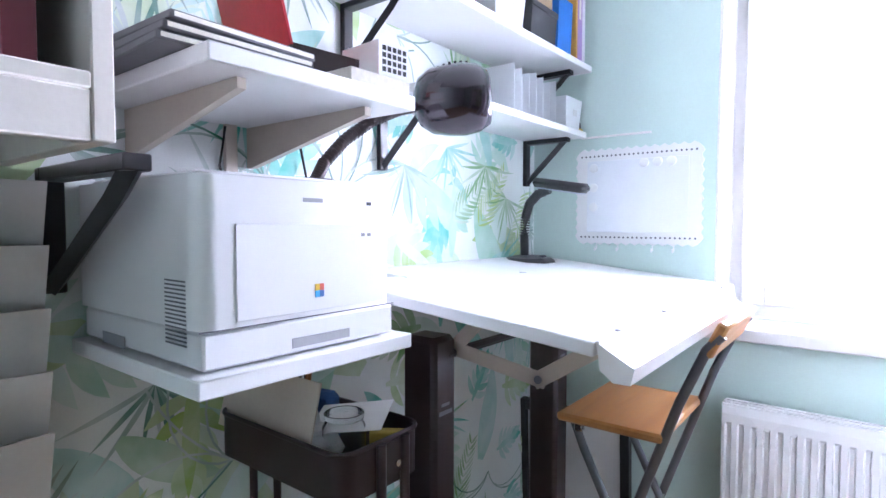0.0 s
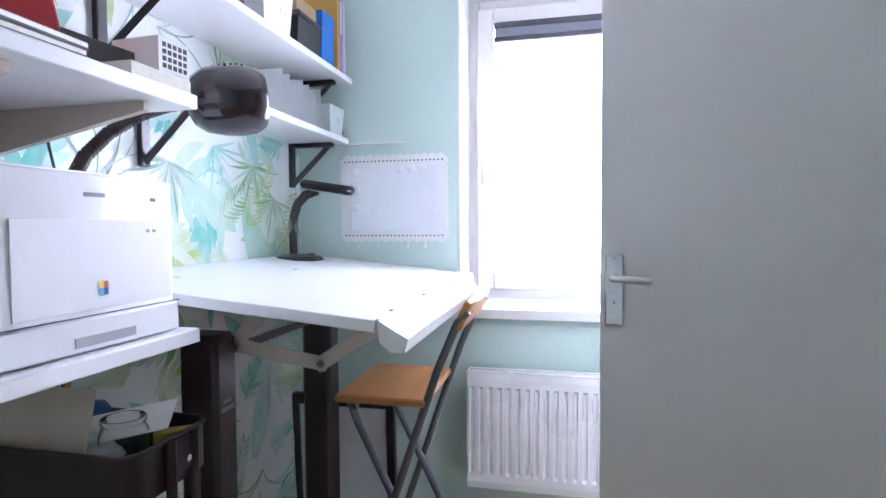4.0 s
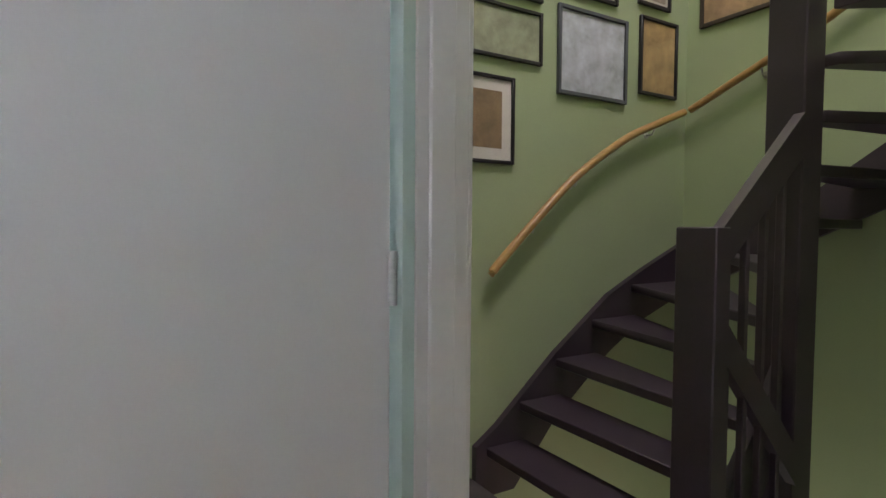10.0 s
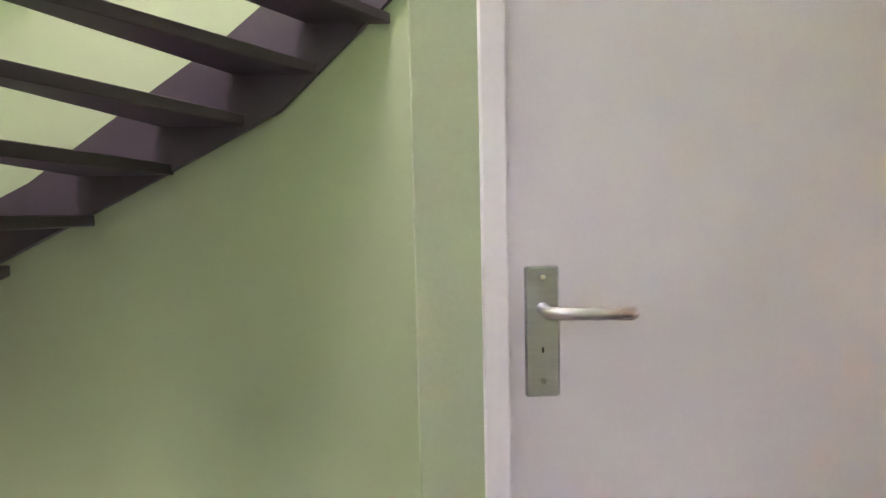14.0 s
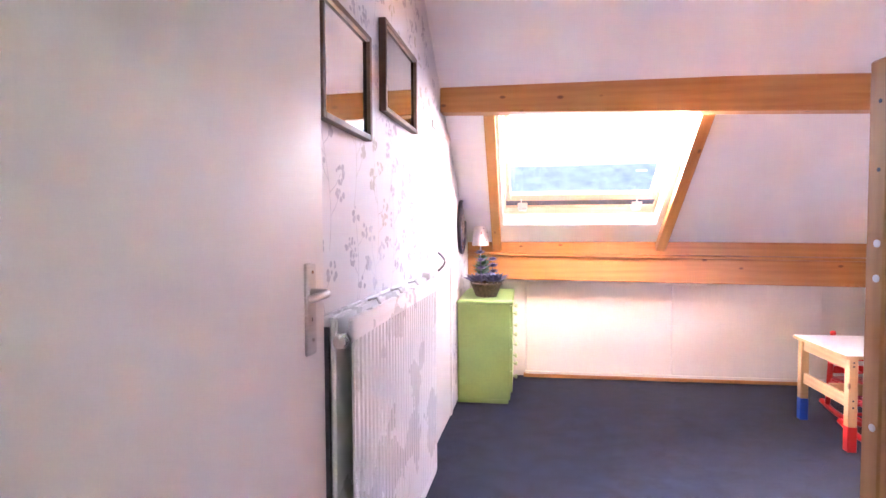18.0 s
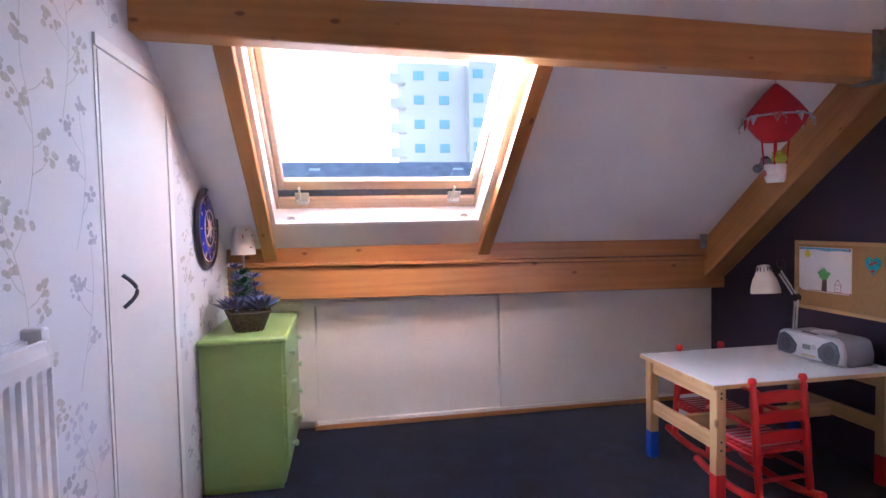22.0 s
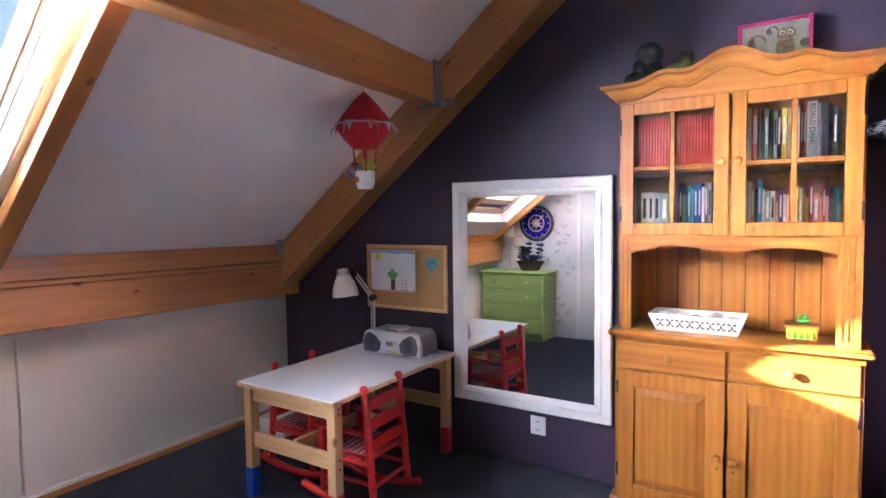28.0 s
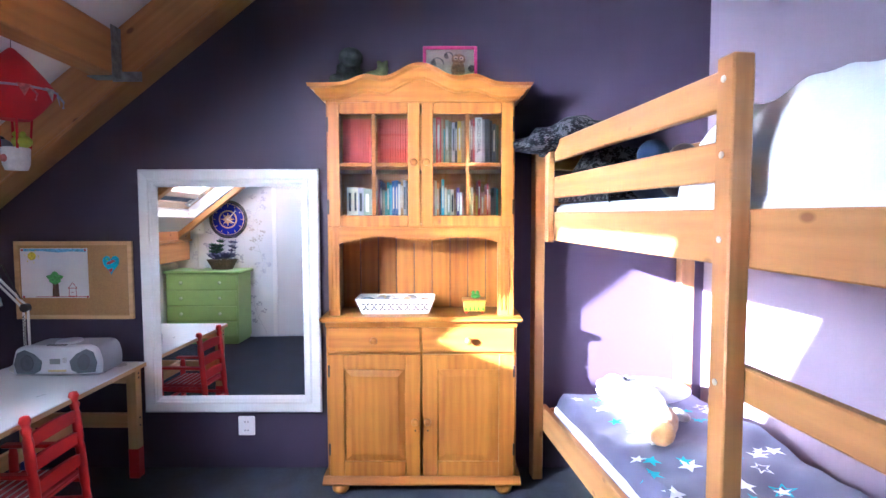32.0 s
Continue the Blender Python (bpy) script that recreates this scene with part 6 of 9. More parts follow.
WALNUT = pine("walnut_frame", (0.15, 0.08, 0.045), (0.08, 0.04, 0.022), along="Z", rough=0.4, knots=False)
framed("brown framed pale landscape print with a wide mount", 2.0, 2.40, 1.455, 1.78, on_flower_wall, 0.018, WALNUT, 0.055, (0.34, 0.36, 0.42), [("sky_area", (0.58, 0.60, 0.66), (0, 1, 0.6, 1)), ("dark_area", (0.16, 0.17, 0.18), (0.1, 0.6, 0.15, 0.4))], "wall prints", 0.028)
framed("brown framed pale townscape print with a wide mount", 2.56, 3.05, 1.585, 1.905, on_flower_wall, 0.018, WALNUT, 0.055, (0.36, 0.36, 0.40), [("sky_area", (0.60, 0.61, 0.66), (0, 1, 0.65, 1)), ("roof_area", (0.20, 0.19, 0.22), (0.2, 0.8, 0.2, 0.45))], "wall prints", 0.028)
cup = thing("wall_cupboard_door", "white flush cupboard door in the papered wall", "cupboard door", (fx(-3.8), -3.785, 0))
placed("leaf", skew(box(1.9950, 1.999, -4.045, -3.524, 0.015, 1.695, bevel=0.001)), DOOR_WHITE, cup)
for b in ((1.9965, 1.9995, -3.521, -3.505, 0, 1.735), (1.9905, 1.9995, -4.092, -4.050, 0, 1.68), (1.9905, 1.9995, -4.05, -3.505, 1.700, 1.735)):
    bm = skew(box(*b, bevel=0.001))
    placed("frame_strip", bm, FRAME_WHITE, cup)
placed("handle", tube([(fx(-3.6) - 0.012 - 0.035 * math.sin(math.pi * k / 10), -3.60 - 0.012 * math.sin(math.pi * k / 10), 0.945 + 0.010 * k) for k in range(11)], 0.006, 8), GREYPIPE, cup, "curved dark metal handle", smooth=60)
GOLD = material("gold_print", (0.62, 0.45, 0.26), 0.4, vary=0.1)
CLOCKBLUE = material("blue_clock_face", (0.012, 0.020, 0.30), 0.12, vary=0.1, scale=10, bump=0.0)
ck = thing("wall_clock", "round blue wall clock with a gold compass rose", "clock", m=Matrix.Translation((fx(-4.52), -4.52, 1.18)) @ Matrix.Rotation(-math.pi / 2, 4, "Y"))
part("rim", lathe([(0.186, 0.0), (0.190, 0.010), (0.186, 0.022), (0.176, 0.024), (0.172, 0.014), (0.0, 0.012)], 48), BLACK, ck, "dark rim", smooth=50)
part("face", lathe([(0.173, 0.0125), (0.12, 0.019), (0.0, 0.021)], 48), CLOCKBLUE, ck, "glossy blue face", smooth=60)
part("chapter_ring", lathe([(0.152, 0.0172), (0.157, 0.0168)], 48), GOLD, ck, smooth=None)
part("compass_ring", lathe([(0.078, 0.0225), (0.090, 0.0218)], 40), GOLD, ck, smooth=None)
for k in range(16):
    t, r = k * math.tau / 16, 0.072 if k % 2 == 0 else 0.05
    w = 0.010 if k % 2 == 0 else 0.006
    part("ray", bm_from([(0, 0, 0.0232), (r * 0.35 * math.cos(t) - w * math.sin(t), r * 0.35 * math.sin(t) + w * math.cos(t), 0.0232), (r * math.cos(t), r * math.sin(t), 0.0228), (r * 0.35 * math.cos(t) + w * math.sin(t), r * 0.35 * math.sin(t) - w * math.cos(t), 0.0232)], [(0, 1, 2, 3)]), GOLD, ck, smooth=None)
for k in range(12):
    t = k * math.tau / 12
    part("hour_mark", moved(box(0.126, 0.145, -0.003, 0.003, 0.0185, 0.0200), Matrix.Rotation(t, 4, "Z")), GOLD, ck)
for t, L, w in ((2.1, 0.075, 0.004), (0.75, 0.115, 0.003)):
    part("pointer", moved(box(-0.015, L, -w, w, 0.0245, 0.0255), Matrix.Rotation(t, 4, "Z")), WHITE, ck, "white clock pointer")

# radiator on the papered wall
rad = radiator("radiator", "tall white double panel radiator on the papered wall", 1.06, 0.85, Matrix.Translation((fx(-2.05) - 0.008, -1.965, 0.11)) @ Matrix.Rotation(math.radians(-92.05), 4, "Z"), covers=False)
part("rear_panel", box(0, 1.06, -0.006, 0.004, 0, 0.85, bevel=0.002), RADIATOR, rad)
for x in (0.25, 0.5, 0.75):
    part("top_clip", tube([(x, -0.092, 0.853), (x + 0.04, -0.07, 0.866), (x + 0.05, -0.04, 0.858)], 0.004, 6), STEEL, rad, "wire clip")
# dark grey filler gives the shade in the gap between the panels
part("gap_shade", boxes((0.001, 0.012, -0.034, -0.010, 0.02, 0.83)), DARKGREY, rad, "dark filler standing in for shade between the panels")
part("vent_plug", cylinder(0.016, 0.022, 16, base=(-0.022, -0.07, 0.80), axis="X"), CHROME, rad, "chrome bleed plug", smooth=60)
part("plug_nut", cylinder(0.021, 0.008, 6, base=(-0.009, -0.07, 0.80), axis="X"), CHROME, rad)
th = part("thermostat", box(1.065, 1.105, -0.075, -0.035, 0.80, 0.875, bevel=0.006), RADIATOR, rad, "white thermostat head")
part("valve_pipe", tube([(1.085, -0.055, 0.80), (1.085, -0.055, 0.72)], 0.009, 8), CHROME, rad)

# green chest of drawers
chest = thing("chest_of_drawers", "lime green painted chest with four drawers", "chest", (1.735, -4.65, 0))
placed("body", boxes((1.562, 1.912, -4.985, -4.31, 0.03, 0.667), (1.575, 1.912, -4.975, -4.32, 0.0, 0.03), bevel=0.003), LIME, chest)
placed("top", box(1.540, 1.914, -5.005, -4.282, 0.667, 0.696, bevel=0.009), LIME, chest, "rounded green top")
for i in range(4):
    z0 = 0.078 + 0.146 * i
    dr = placed("drawer", box(1.548, 1.565, -4.972, -4.323, z0, z0 + 0.139, bevel=0.003), LIME, chest)
    for y in (-4.83, -4.47):
        placed("knob", moved(lathe([(0.007, 0), (0.007, 0.012), (0.015, 0.018), (0.016, 0.026), (0.010, 0.032), (0.0, 0.033)], 14), Matrix.Translation((1.548, y, z0 + 0.07)) @ Matrix.Rotation(-math.pi / 2, 4, "Y")), material("knob_paint", (0.50, 0.62, 0.36), 0.4) if i == 0 and y < -4.6 else bpy.data.materials["knob_paint"], dr, "pale green wooden knob", smooth=60)

WICKER = material("dark_wicker", (0.13, 0.085, 0.05), 0.8, vary=0.35, scale=60, fine=200, bump=0.3)
bas = thing("plant_basket", "dark wicker basket planted with artificial succulents", "basket", m=pose(1.735, -4.52, 0.6965, 0, 0, 15) @ Matrix.Diagonal((1.0, 1.0, 1.12, 1)))
for i in range(9):
    z, k = 0.006 + 0.0095 * i, 0.62 + 0.045 * i
    loop = [(0.10 * k * math.copysign(abs(math.cos(t)) ** 0.6, math.cos(t)), 0.135 * k * math.copysign(abs(math.sin(t)) ** 0.6, math.sin(t)), z + 0.002 * math.sin(13 * t + i * 2.6)) for t in [q * math.tau / 40 for q in range(40)]]
    part("wicker_strand", tube(loop, 0.0055, 6, closed=True), WICKER, bas)
part("base", lathe([(0.0, 0.0), (0.066, 0.0), (0.072, 0.07), (0.0, 0.072)], 20), WICKER, bas)
for q in range(16):
    t = q * math.tau / 16
    c, s = math.copysign(abs(math.cos(t)) ** 0.6, math.cos(t)), math.copysign(abs(math.sin(t)) ** 0.6, math.sin(t))
    part("stake", tube([(0.064 * c, 0.086 * s, 0.0), (0.098 * c, 0.132 * s, 0.088)], 0.004, 5), WICKER, bas)
SUCC = {"blue": material("blue_succulent", (0.09, 0.10, 0.20), 0.55, vary=0.3, scale=25), "green": material("green_leaves", (0.035, 0.13, 0.06), 0.5, vary=0.3, scale=25), "violet": material("violet_leaves", (0.13, 0.12, 0.22), 0.6, vary=0.3, scale=25)}


def rosette(name, at, size, n, key, lift=0.5, parent=bas):
    bm = bmesh.new()
    for k in range(n):
        t, e = k * 2.399, lift * (0.15 + 0.85 * k / n) * 1.4
        L = size * (1.1 - 0.55 * k / n)
        way = Vector((math.cos(t) * math.cos(e), math.sin(t) * math.cos(e), math.sin(e)))
        side = Vector((-math.sin(t), math.cos(t), 0)) * L * 0.26
        up = way.cross(side).normalized() * L * 0.06
        o = Vector(at)
        p = [o, o + way * L * 0.5 + side, o + way * L * 0.5 - side, o + way * L + Vector((0, 0, L * 0.15)), o + way * L * 0.5 + up * 2.0, o + way * L * 0.45 - up]
        v = [bm.verts.new(c) for c in p]
        for f in ((0, 1, 4), (0, 4, 2), (1, 3, 4), (4, 3, 2), (0, 5, 1), (0, 2, 5), (1, 5, 3), (5, 2, 3)):
            bm.faces.new([v[i] for i in f])
    bmesh.ops.recalc_face_normals(bm, faces=bm.faces[:])
    part(name, bm, SUCC[key], parent, smooth=60)


rosette("succulent", (-0.05, 0.06, 0.095), 0.105, 26, "blue", 0.6)
rosette("succulent", (-0.02, -0.06, 0.095), 0.105, 26, "blue", 0.6)
rosette("succulent", (0.06, 0.02, 0.095), 0.100, 26, "violet", 0.6)
rosette("succulent", (-0.07, -0.01, 0.09), 0.075, 18, "violet", 0.4)
for at, key, h in (((-0.01, -0.10, 0.09), "green", 0.10), ((0.01, -0.03, 0.09), "green", 0.13), ((0.05, 0.10, 0.09), "violet", 0.17), ((0.02, -0.07, 0.09), "green", 0.08), ((-0.03, 0.12, 0.09), "violet", 0.13)):
    part("stem", tube([at, (at[0] + 0.01, at[1] + 0.005, at[2] + h)], 0.003, 6), SUCC[key], bas)
    for k in range(3):
        rosette("leaf_whorl", (at[0] + 0.004 * k, at[1], at[2] + h * (0.5 + 0.28 * k)), 0.058 if key == "green" else 0.042, 13, key, 0.7)
SHADE = material("shade_card", (0.80, 0.78, 0.72), 0.8, vary=0.03, scale=20)
lamp = thing("table_lamp", "small table lamp with a printed white shade on a thin stem", "lamp", (1.79, -4.775, 0.6965))
part("foot", lathe([(0.0, 0.0), (0.055, 0.0), (0.055, 0.006), (0.012, 0.012), (0.0, 0.012)], 24), STEEL, lamp, smooth=50)
part("stem", cylinder(0.005, 0.36, 10, base=(0, 0, 0.01)), STEEL, lamp)
sh = part("shade", lathe([(0.062, 0.345), (0.049, 0.490), (0.0475, 0.490), (0.0605, 0.345), (0.062, 0.345)], 28), SHADE, lamp, "white shade with small printed marks", smooth=60)
for k, (t, z, c, w, h) in enumerate(((160, 0.44, BLACK, 0.010, 0.006), (185, 0.40, RED, 0.005, 0.022), (215, 0.45, BLACK, 0.012, 0.004), (140, 0.38, BLACK, 0.010, 0.005), (100, 0.43, RED, 0.005, 0.018), (120, 0.47, BLACK, 0.012, 0.004), (240, 0.39, BLACK, 0.010, 0.006), (200, 0.465, RED, 0.004, 0.010))):
    r = 0.0615 - 0.013 * (z + h / 2 - 0.345) / 0.145 + 0.001
    part("printed_mark", moved(box(r - 0.001, r + 0.0012, -w / 2, w / 2, z, z + h), Matrix.Rotation(radians(t), 4, "Z")), c, sh)

# ---- children's table with sock-footed legs ----
tab = thing("kids_table", "white topped pine children's table with painted feet", "table", (-0.61, -4.02, 0))
placed("tabletop", box(-1.055, -0.165, -4.295, -3.745, 0.492, 0.511, bevel=0.002), MELAMINE, tab, "white laminate top")
placed("top_edge", boxes((-1.057, -0.163, -4.297, -4.294, 0.491, 0.507), (-1.057, -0.163, -3.746, -3.743, 0.491, 0.507), (-0.166, -0.163, -4.294, -3.746, 0.491, 0.507)), PALE, tab)
for x in (-0.207, -1.013):
    for y, sock in ((-4.262, BLUE), (-3.778, RED)):
        leg = placed("leg", box(x - 0.022, x + 0.022, y - 0.022, y + 0.022, 0.13, 0.491, bevel=0.003), PALE_Z, tab)
        placed("painted_foot", box(x - 0.0228, x + 0.0228, y - 0.0228, y + 0.0228, 0.0, 0.135, bevel=0.003), sock, leg, "glossy painted foot")
        for z in (0.235, 0.45, 0.47, 0.27):
            placed("screw_cap", cylinder(0.005, 0.002, 8, base=(x, y + 0.0215 if y > -4 else y - 0.0235, z), axis="Y"), DARKBROWN, leg)
    for z0, z1 in ((0.425, 0.489), (0.225, 0.290)):
        placed("side_rail", box(x - 0.010, x + 0.010, -4.240, -3.80, z0, z1, bevel=0.003), PALE_Y, tab)
placed("long_rail", box(-0.991, -0.229, -4.035, -4.015, 0.225, 0.290, bevel=0.003), PALE, tab)
placed("apron", box(-0.991, -0.229, -4.270, -4.250, 0.440, 0.489, bevel=0.003), PALE, tab)


def rocking_chair(at, rz, label):
    """A small ladder-back rocker: back posts with ball finials, slats, slatted seat, arms, runners; it faces -y."""
    c = thing("rocking_chair", label, "chair", (*at, 0), rz, group="rocking chairs")
    w = 0.122
    for s in (-1, 1):
        prof = [(0.014, 0.06), (0.016, 0.12), (0.013, 0.17), (0.016, 0.20), (0.016, 0.33), (0.013, 0.345), (0.016, 0.36), (0.016, 0.45), (0.012, 0.465), (0.017, 0.485), (0.011, 0.497), (0.013, 0.503), (0.018, 0.515), (0.013, 0.530), (0.0, 0.534)]
        part("back_post", moved(lathe(prof, 14), Matrix.Translation((s * w, 0, 0)) @ Matrix.Rotation(radians(5), 4, "X") @ Matrix.Translation((0, 0.012, 0))), RED, c, "turned red post with a ball finial", smooth=60)
        part("front_leg", moved(lathe([(0.012, 0.055), (0.015, 0.10), (0.012, 0.14), (0.015, 0.18), (0.015, 0.30), (0.011, 0.325), (0.0, 0.33)], 12), Matrix.Translation((s * w, -0.255, 0))), RED, c, smooth=60)
        arc_pts = [(s * w, 0.07 - 0.44 * k / 14, 0.030 + 0.5 * (0.07 - 0.44 * k / 14 + 0.15) ** 2 * 1.4) for k in range(15)]
        part("runner", tube(arc_pts, 0.017, 8), RED, c, "curved red runner", smooth=60)
        part("arm", moved(box(s * w - 0.017, s * w + 0.017, -0.29, -0.01, 0.328, 0.342, bevel=0.005), Matrix()), RED, c)
        part("side_rung", tube([(s * w, -0.005, 0.135), (s * w, -0.255, 0.13)], 0.009, 8), RED, c, smooth=60)
        part("side_rail", tube([(s * w, -0.005, 0.205), (s * w, -0.255, 0.215)], 0.011, 8), RED, c, smooth=60)
    for z in (0.285, 0.365, 0.445):
        part("back_slat", moved(prism([(-w + 0.008, -0.022), (w - 0.008, -0.022), (w - 0.008, 0.020)] + [(w - 0.008 - (2 * w - 0.016) * k / 10, 0.020 + 0.008 * math.sin(math.pi * k / 10)) for k in range(1, 10)] + [(-w + 0.008, 0.020)], 0.012, "Y", 0.0), Matrix.Translation((0, 0.004 - math.tan(radians(5)) * z + 0.0, z))), RED, c, smooth=None)
    for k in range(7):
        y = -0.020 - 0.037 * k
        part("seat_slat", box(-w - 0.004, w + 0.004, y - 0.031, y, 0.216, 0.230, bevel=0.004), RED, c)
    for y, z in ((-0.255, 0.14), (-0.255, 0.21), (0.0, 0.12)):
        part("rung", tube([(-w, y, z), (w, y, z)], 0.009, 8), RED, c, smooth=60)
    return c


rocking_chair((-0.452, -3.705), 2.5, "red lacquered ladder-back rocking chair pushed under the table")
rocking_chair((-0.534, -4.385), 182, "red lacquered ladder-back rocking chair behind the table")
CUSHION = material("striped_cushion", (0.45, 0.05, 0.06), 0.9, vary=0.1)
STRIPE = material("cushion_stripe", (0.66, 0.55, 0.50), 0.9, vary=0.08)
for at, rz in (((-0.452, -3.835, 0.2305), 2.5), ((-0.534, -4.255, 0.2305), 182)):
    cu = thing("seat_cushion", "flat red striped cushion on a rocking chair", "cushion", at, rz, group="chair cushions")
    part("pad", box(-0.115, 0.115, -0.115, 0.115, 0, 0.014, bevel=0.006), CUSHION, cu)
    for k in range(7):
        part("stripe", box(-0.112, 0.112, -0.095 + 0.03 * k, -0.087 + 0.03 * k, 0.0141, 0.0147), STRIPE, cu)
PAPERPILE = solid("paper_box", boxes((-0.12, 0.12, -0.09, 0.09, 0, 0.10), (-0.115, 0.115, -0.085, 0.085, 0.1003, 0.106), bevel=0.002), WHITE, "white carton with papers on the floor behind the table", "carton", (-0.80, -4.72, 0.0), 6)

# radio on the table
SILVER = material("silver_plastic", (0.55, 0.56, 0.60), 0.35, metal=0.35, vary=0.05, bump=0.02)
GREYCASE = material("grey_plastic_case", (0.24, 0.25, 0.28), 0.4, vary=0.06, bump=0.02)
SMOKE = material("smoke_plastic", (0.055, 0.06, 0.075), 0.42, vary=0.08, bump=0.02)
MESH = material("speaker_mesh", (0.085, 0.10, 0.125), 0.6, vary=0.15, scale=200, fine=600, bump=0.3)
LCD = material("lcd_glass", (0.20, 0.22, 0.22), 0.2, vary=0.05)
radio = thing("portable_radio", "silver and grey portable CD radio on the table", "radio", m=pose(-0.905, -3.985, 0.511, 0, 0, 94) @ Matrix.Diagonal((0.71, 0.9, 0.95, 1)))
shape = [(-0.24, 0.012)] + [(-0.235, 0.006), (0.235, 0.006), (0.24, 0.012), (0.245, 0.060), (0.225, 0.115), (0.19, 0.128), (-0.19, 0.128), (-0.225, 0.115), (-0.245, 0.060)]
part("body", prism(shape, 0.17, "Y", -0.06, bevel=0.012), GREYCASE, radio)
part("front_shell", prism([(-0.238, 0.008), (0.238, 0.008), (0.243, 0.060), (0.222, 0.118), (0.185, 0.133), (-0.185, 0.133), (-0.222, 0.118), (-0.243, 0.060)], 0.035, "Y", -0.095, bevel=0.008), SILVER, radio, "silver front shell")
for s in (-1, 1):
    out = [(s * 0.085, 0.030), (s * 0.12, 0.014), (s * 0.215, 0.018), (s * 0.228, 0.060), (s * 0.210, 0.105), (s * 0.17, 0.120), (s * 0.115, 0.100), (s * 0.075, 0.068)]
    part("speaker_grille", prism(out if s > 0 else out[::-1], 0.006, "Y", -0.101, bevel=0.002), MESH, radio, "grey speaker grille")
    part("speaker_cone", moved(lathe([(0.036, 0.0), (0.034, 0.003), (0.022, 0.0015), (0.010, 0.005), (0.0, 0.006)], 24), Matrix.Translation((s * 0.155, -0.101, 0.062)) @ Matrix.Rotation(math.pi / 2, 4, "X")), SMOKE, radio, smooth=60)
part("display", box(-0.035, 0.022, -0.0975, -0.094, 0.055, 0.078, bevel=0.001), LCD, radio, "grey display")
for k in range(4):
    part("button", moved(cylinder(0.006, 0.004, 12), Matrix.Translation((0.042 + 0.012 * (k % 2), -0.094, 0.078 - 0.012 * (k // 2))) @ Matrix.Rotation(math.pi / 2, 4, "X")), CHROME, radio)
for k in range(5):
    part("key", box(-0.055 + 0.022 * k, -0.038 + 0.022 * k, -0.088, -0.070, 0.133, 0.137, bevel=0.001), SMOKE, radio)
part("cd_lid", moved(lathe([(0.0, 0.0), (0.066, 0.0), (0.062, 0.010), (0.0, 0.013)], 28), Matrix.Translation((0, 0.01, 0.127))), SILVER, radio, smooth=50)
part("tuning_slot", box(-0.045, 0.055, -0.0985, -0.094, 0.022, 0.031, bevel=0.002), material("brass_trim", (0.45, 0.38, 0.16), 0.4), radio)
part("cable", tube([(-0.20, 0.10, 0.02), (-0.30, 0.13, 0.006), (-0.37, 0.10, 0.006), (-0.36, 0.02, 0.006)], 0.003, 6), BLACK, radio, smooth=60)

# spring-arm lamp
IVORY = material("ivory_enamel", (0.74, 0.71, 0.62), 0.32, vary=0.03)
al = thing("desk_lamp", "ivory spring-arm desk lamp standing on the table", "lamp", (-0.945, -4.19, 0.511))
part("foot", lathe([(0.0, 0.0), (0.066, 0.0), (0.068, 0.008), (0.060, 0.018), (0.015, 0.026), (0.0, 0.027)], 28), IVORY, al, smooth=50)
part("post", cylinder(0.008, 0.05, 12, base=(0, 0, 0.02)), BLACK, al)
J0, J1, J2 = Vector((0, 0, 0.06)), Vector((-0.045, -0.035, 0.255)), Vector((-0.07, -0.180, 0.380))
for s in (-1, 1):
    for a, b in ((J0, J1), (J1, J2)):
        n = (b - a).cross(Vector((1, 0, 0))).normalized() * 0.010 * s
        part("arm_bar", tube([a + n, b + n], 0.005, 6), IVORY, al, "ivory arm bar")
for j in (J0, J1, J2):
    part("joint", moved(cylinder(0.019, 0.022, 16), Matrix.Translation(j - Vector((0.011, 0, 0))) @ Matrix.Rotation(math.pi / 2, 4, "Y")), BLACK, al, "black joint")
part("spring", tube([J0.lerp(J1, 0.15 + 0.7 * k / 60) + Vector((0.014 + 0.004 * math.cos(k * 1.2), 0.004 * math.sin(k * 1.2), 0)) for k in range(61)], 0.0013, 4), BLACK, al)
part("cable", tube([J2, J2 + Vector((0.0, -0.02, 0.05)), J2 + Vector((0, 0.03, 0.06)), J2.lerp(J1, 0.4) + Vector((0, 0.02, 0.03)), J1], 0.003, 6), BLACK, al)
HEAD = Matrix.Translation((0.0, -0.190, 0.258)) @ Matrix.Rotation(radians(7), 4, "X")
hd = part("shade", moved(lathe([(0.072, 0.0), (0.070, 0.03), (0.056, 0.08), (0.040, 0.108), (0.034, 0.135), (0.030, 0.152), (0.0, 0.156), (0.0, 0.150), (0.028, 0.146), (0.052, 0.08), (0.068, 0.0), (0.072, 0.0)], 28), HEAD), IVORY, al, "ivory bell shade with vent slots", smooth=50)
for k in range(14):
    part("vent_slot", moved(box(0.0335, 0.0385, -0.002, 0.002, 0.114, 0.140), HEAD @ Matrix.Rotation(k * math.tau / 14, 4, "Z")), DARKGREY, hd)
part("head_arm", tube([J2, (-0.045, -0.195, 0.372), (-0.018, -0.208, 0.355)], 0.007, 8), BLACK, al)

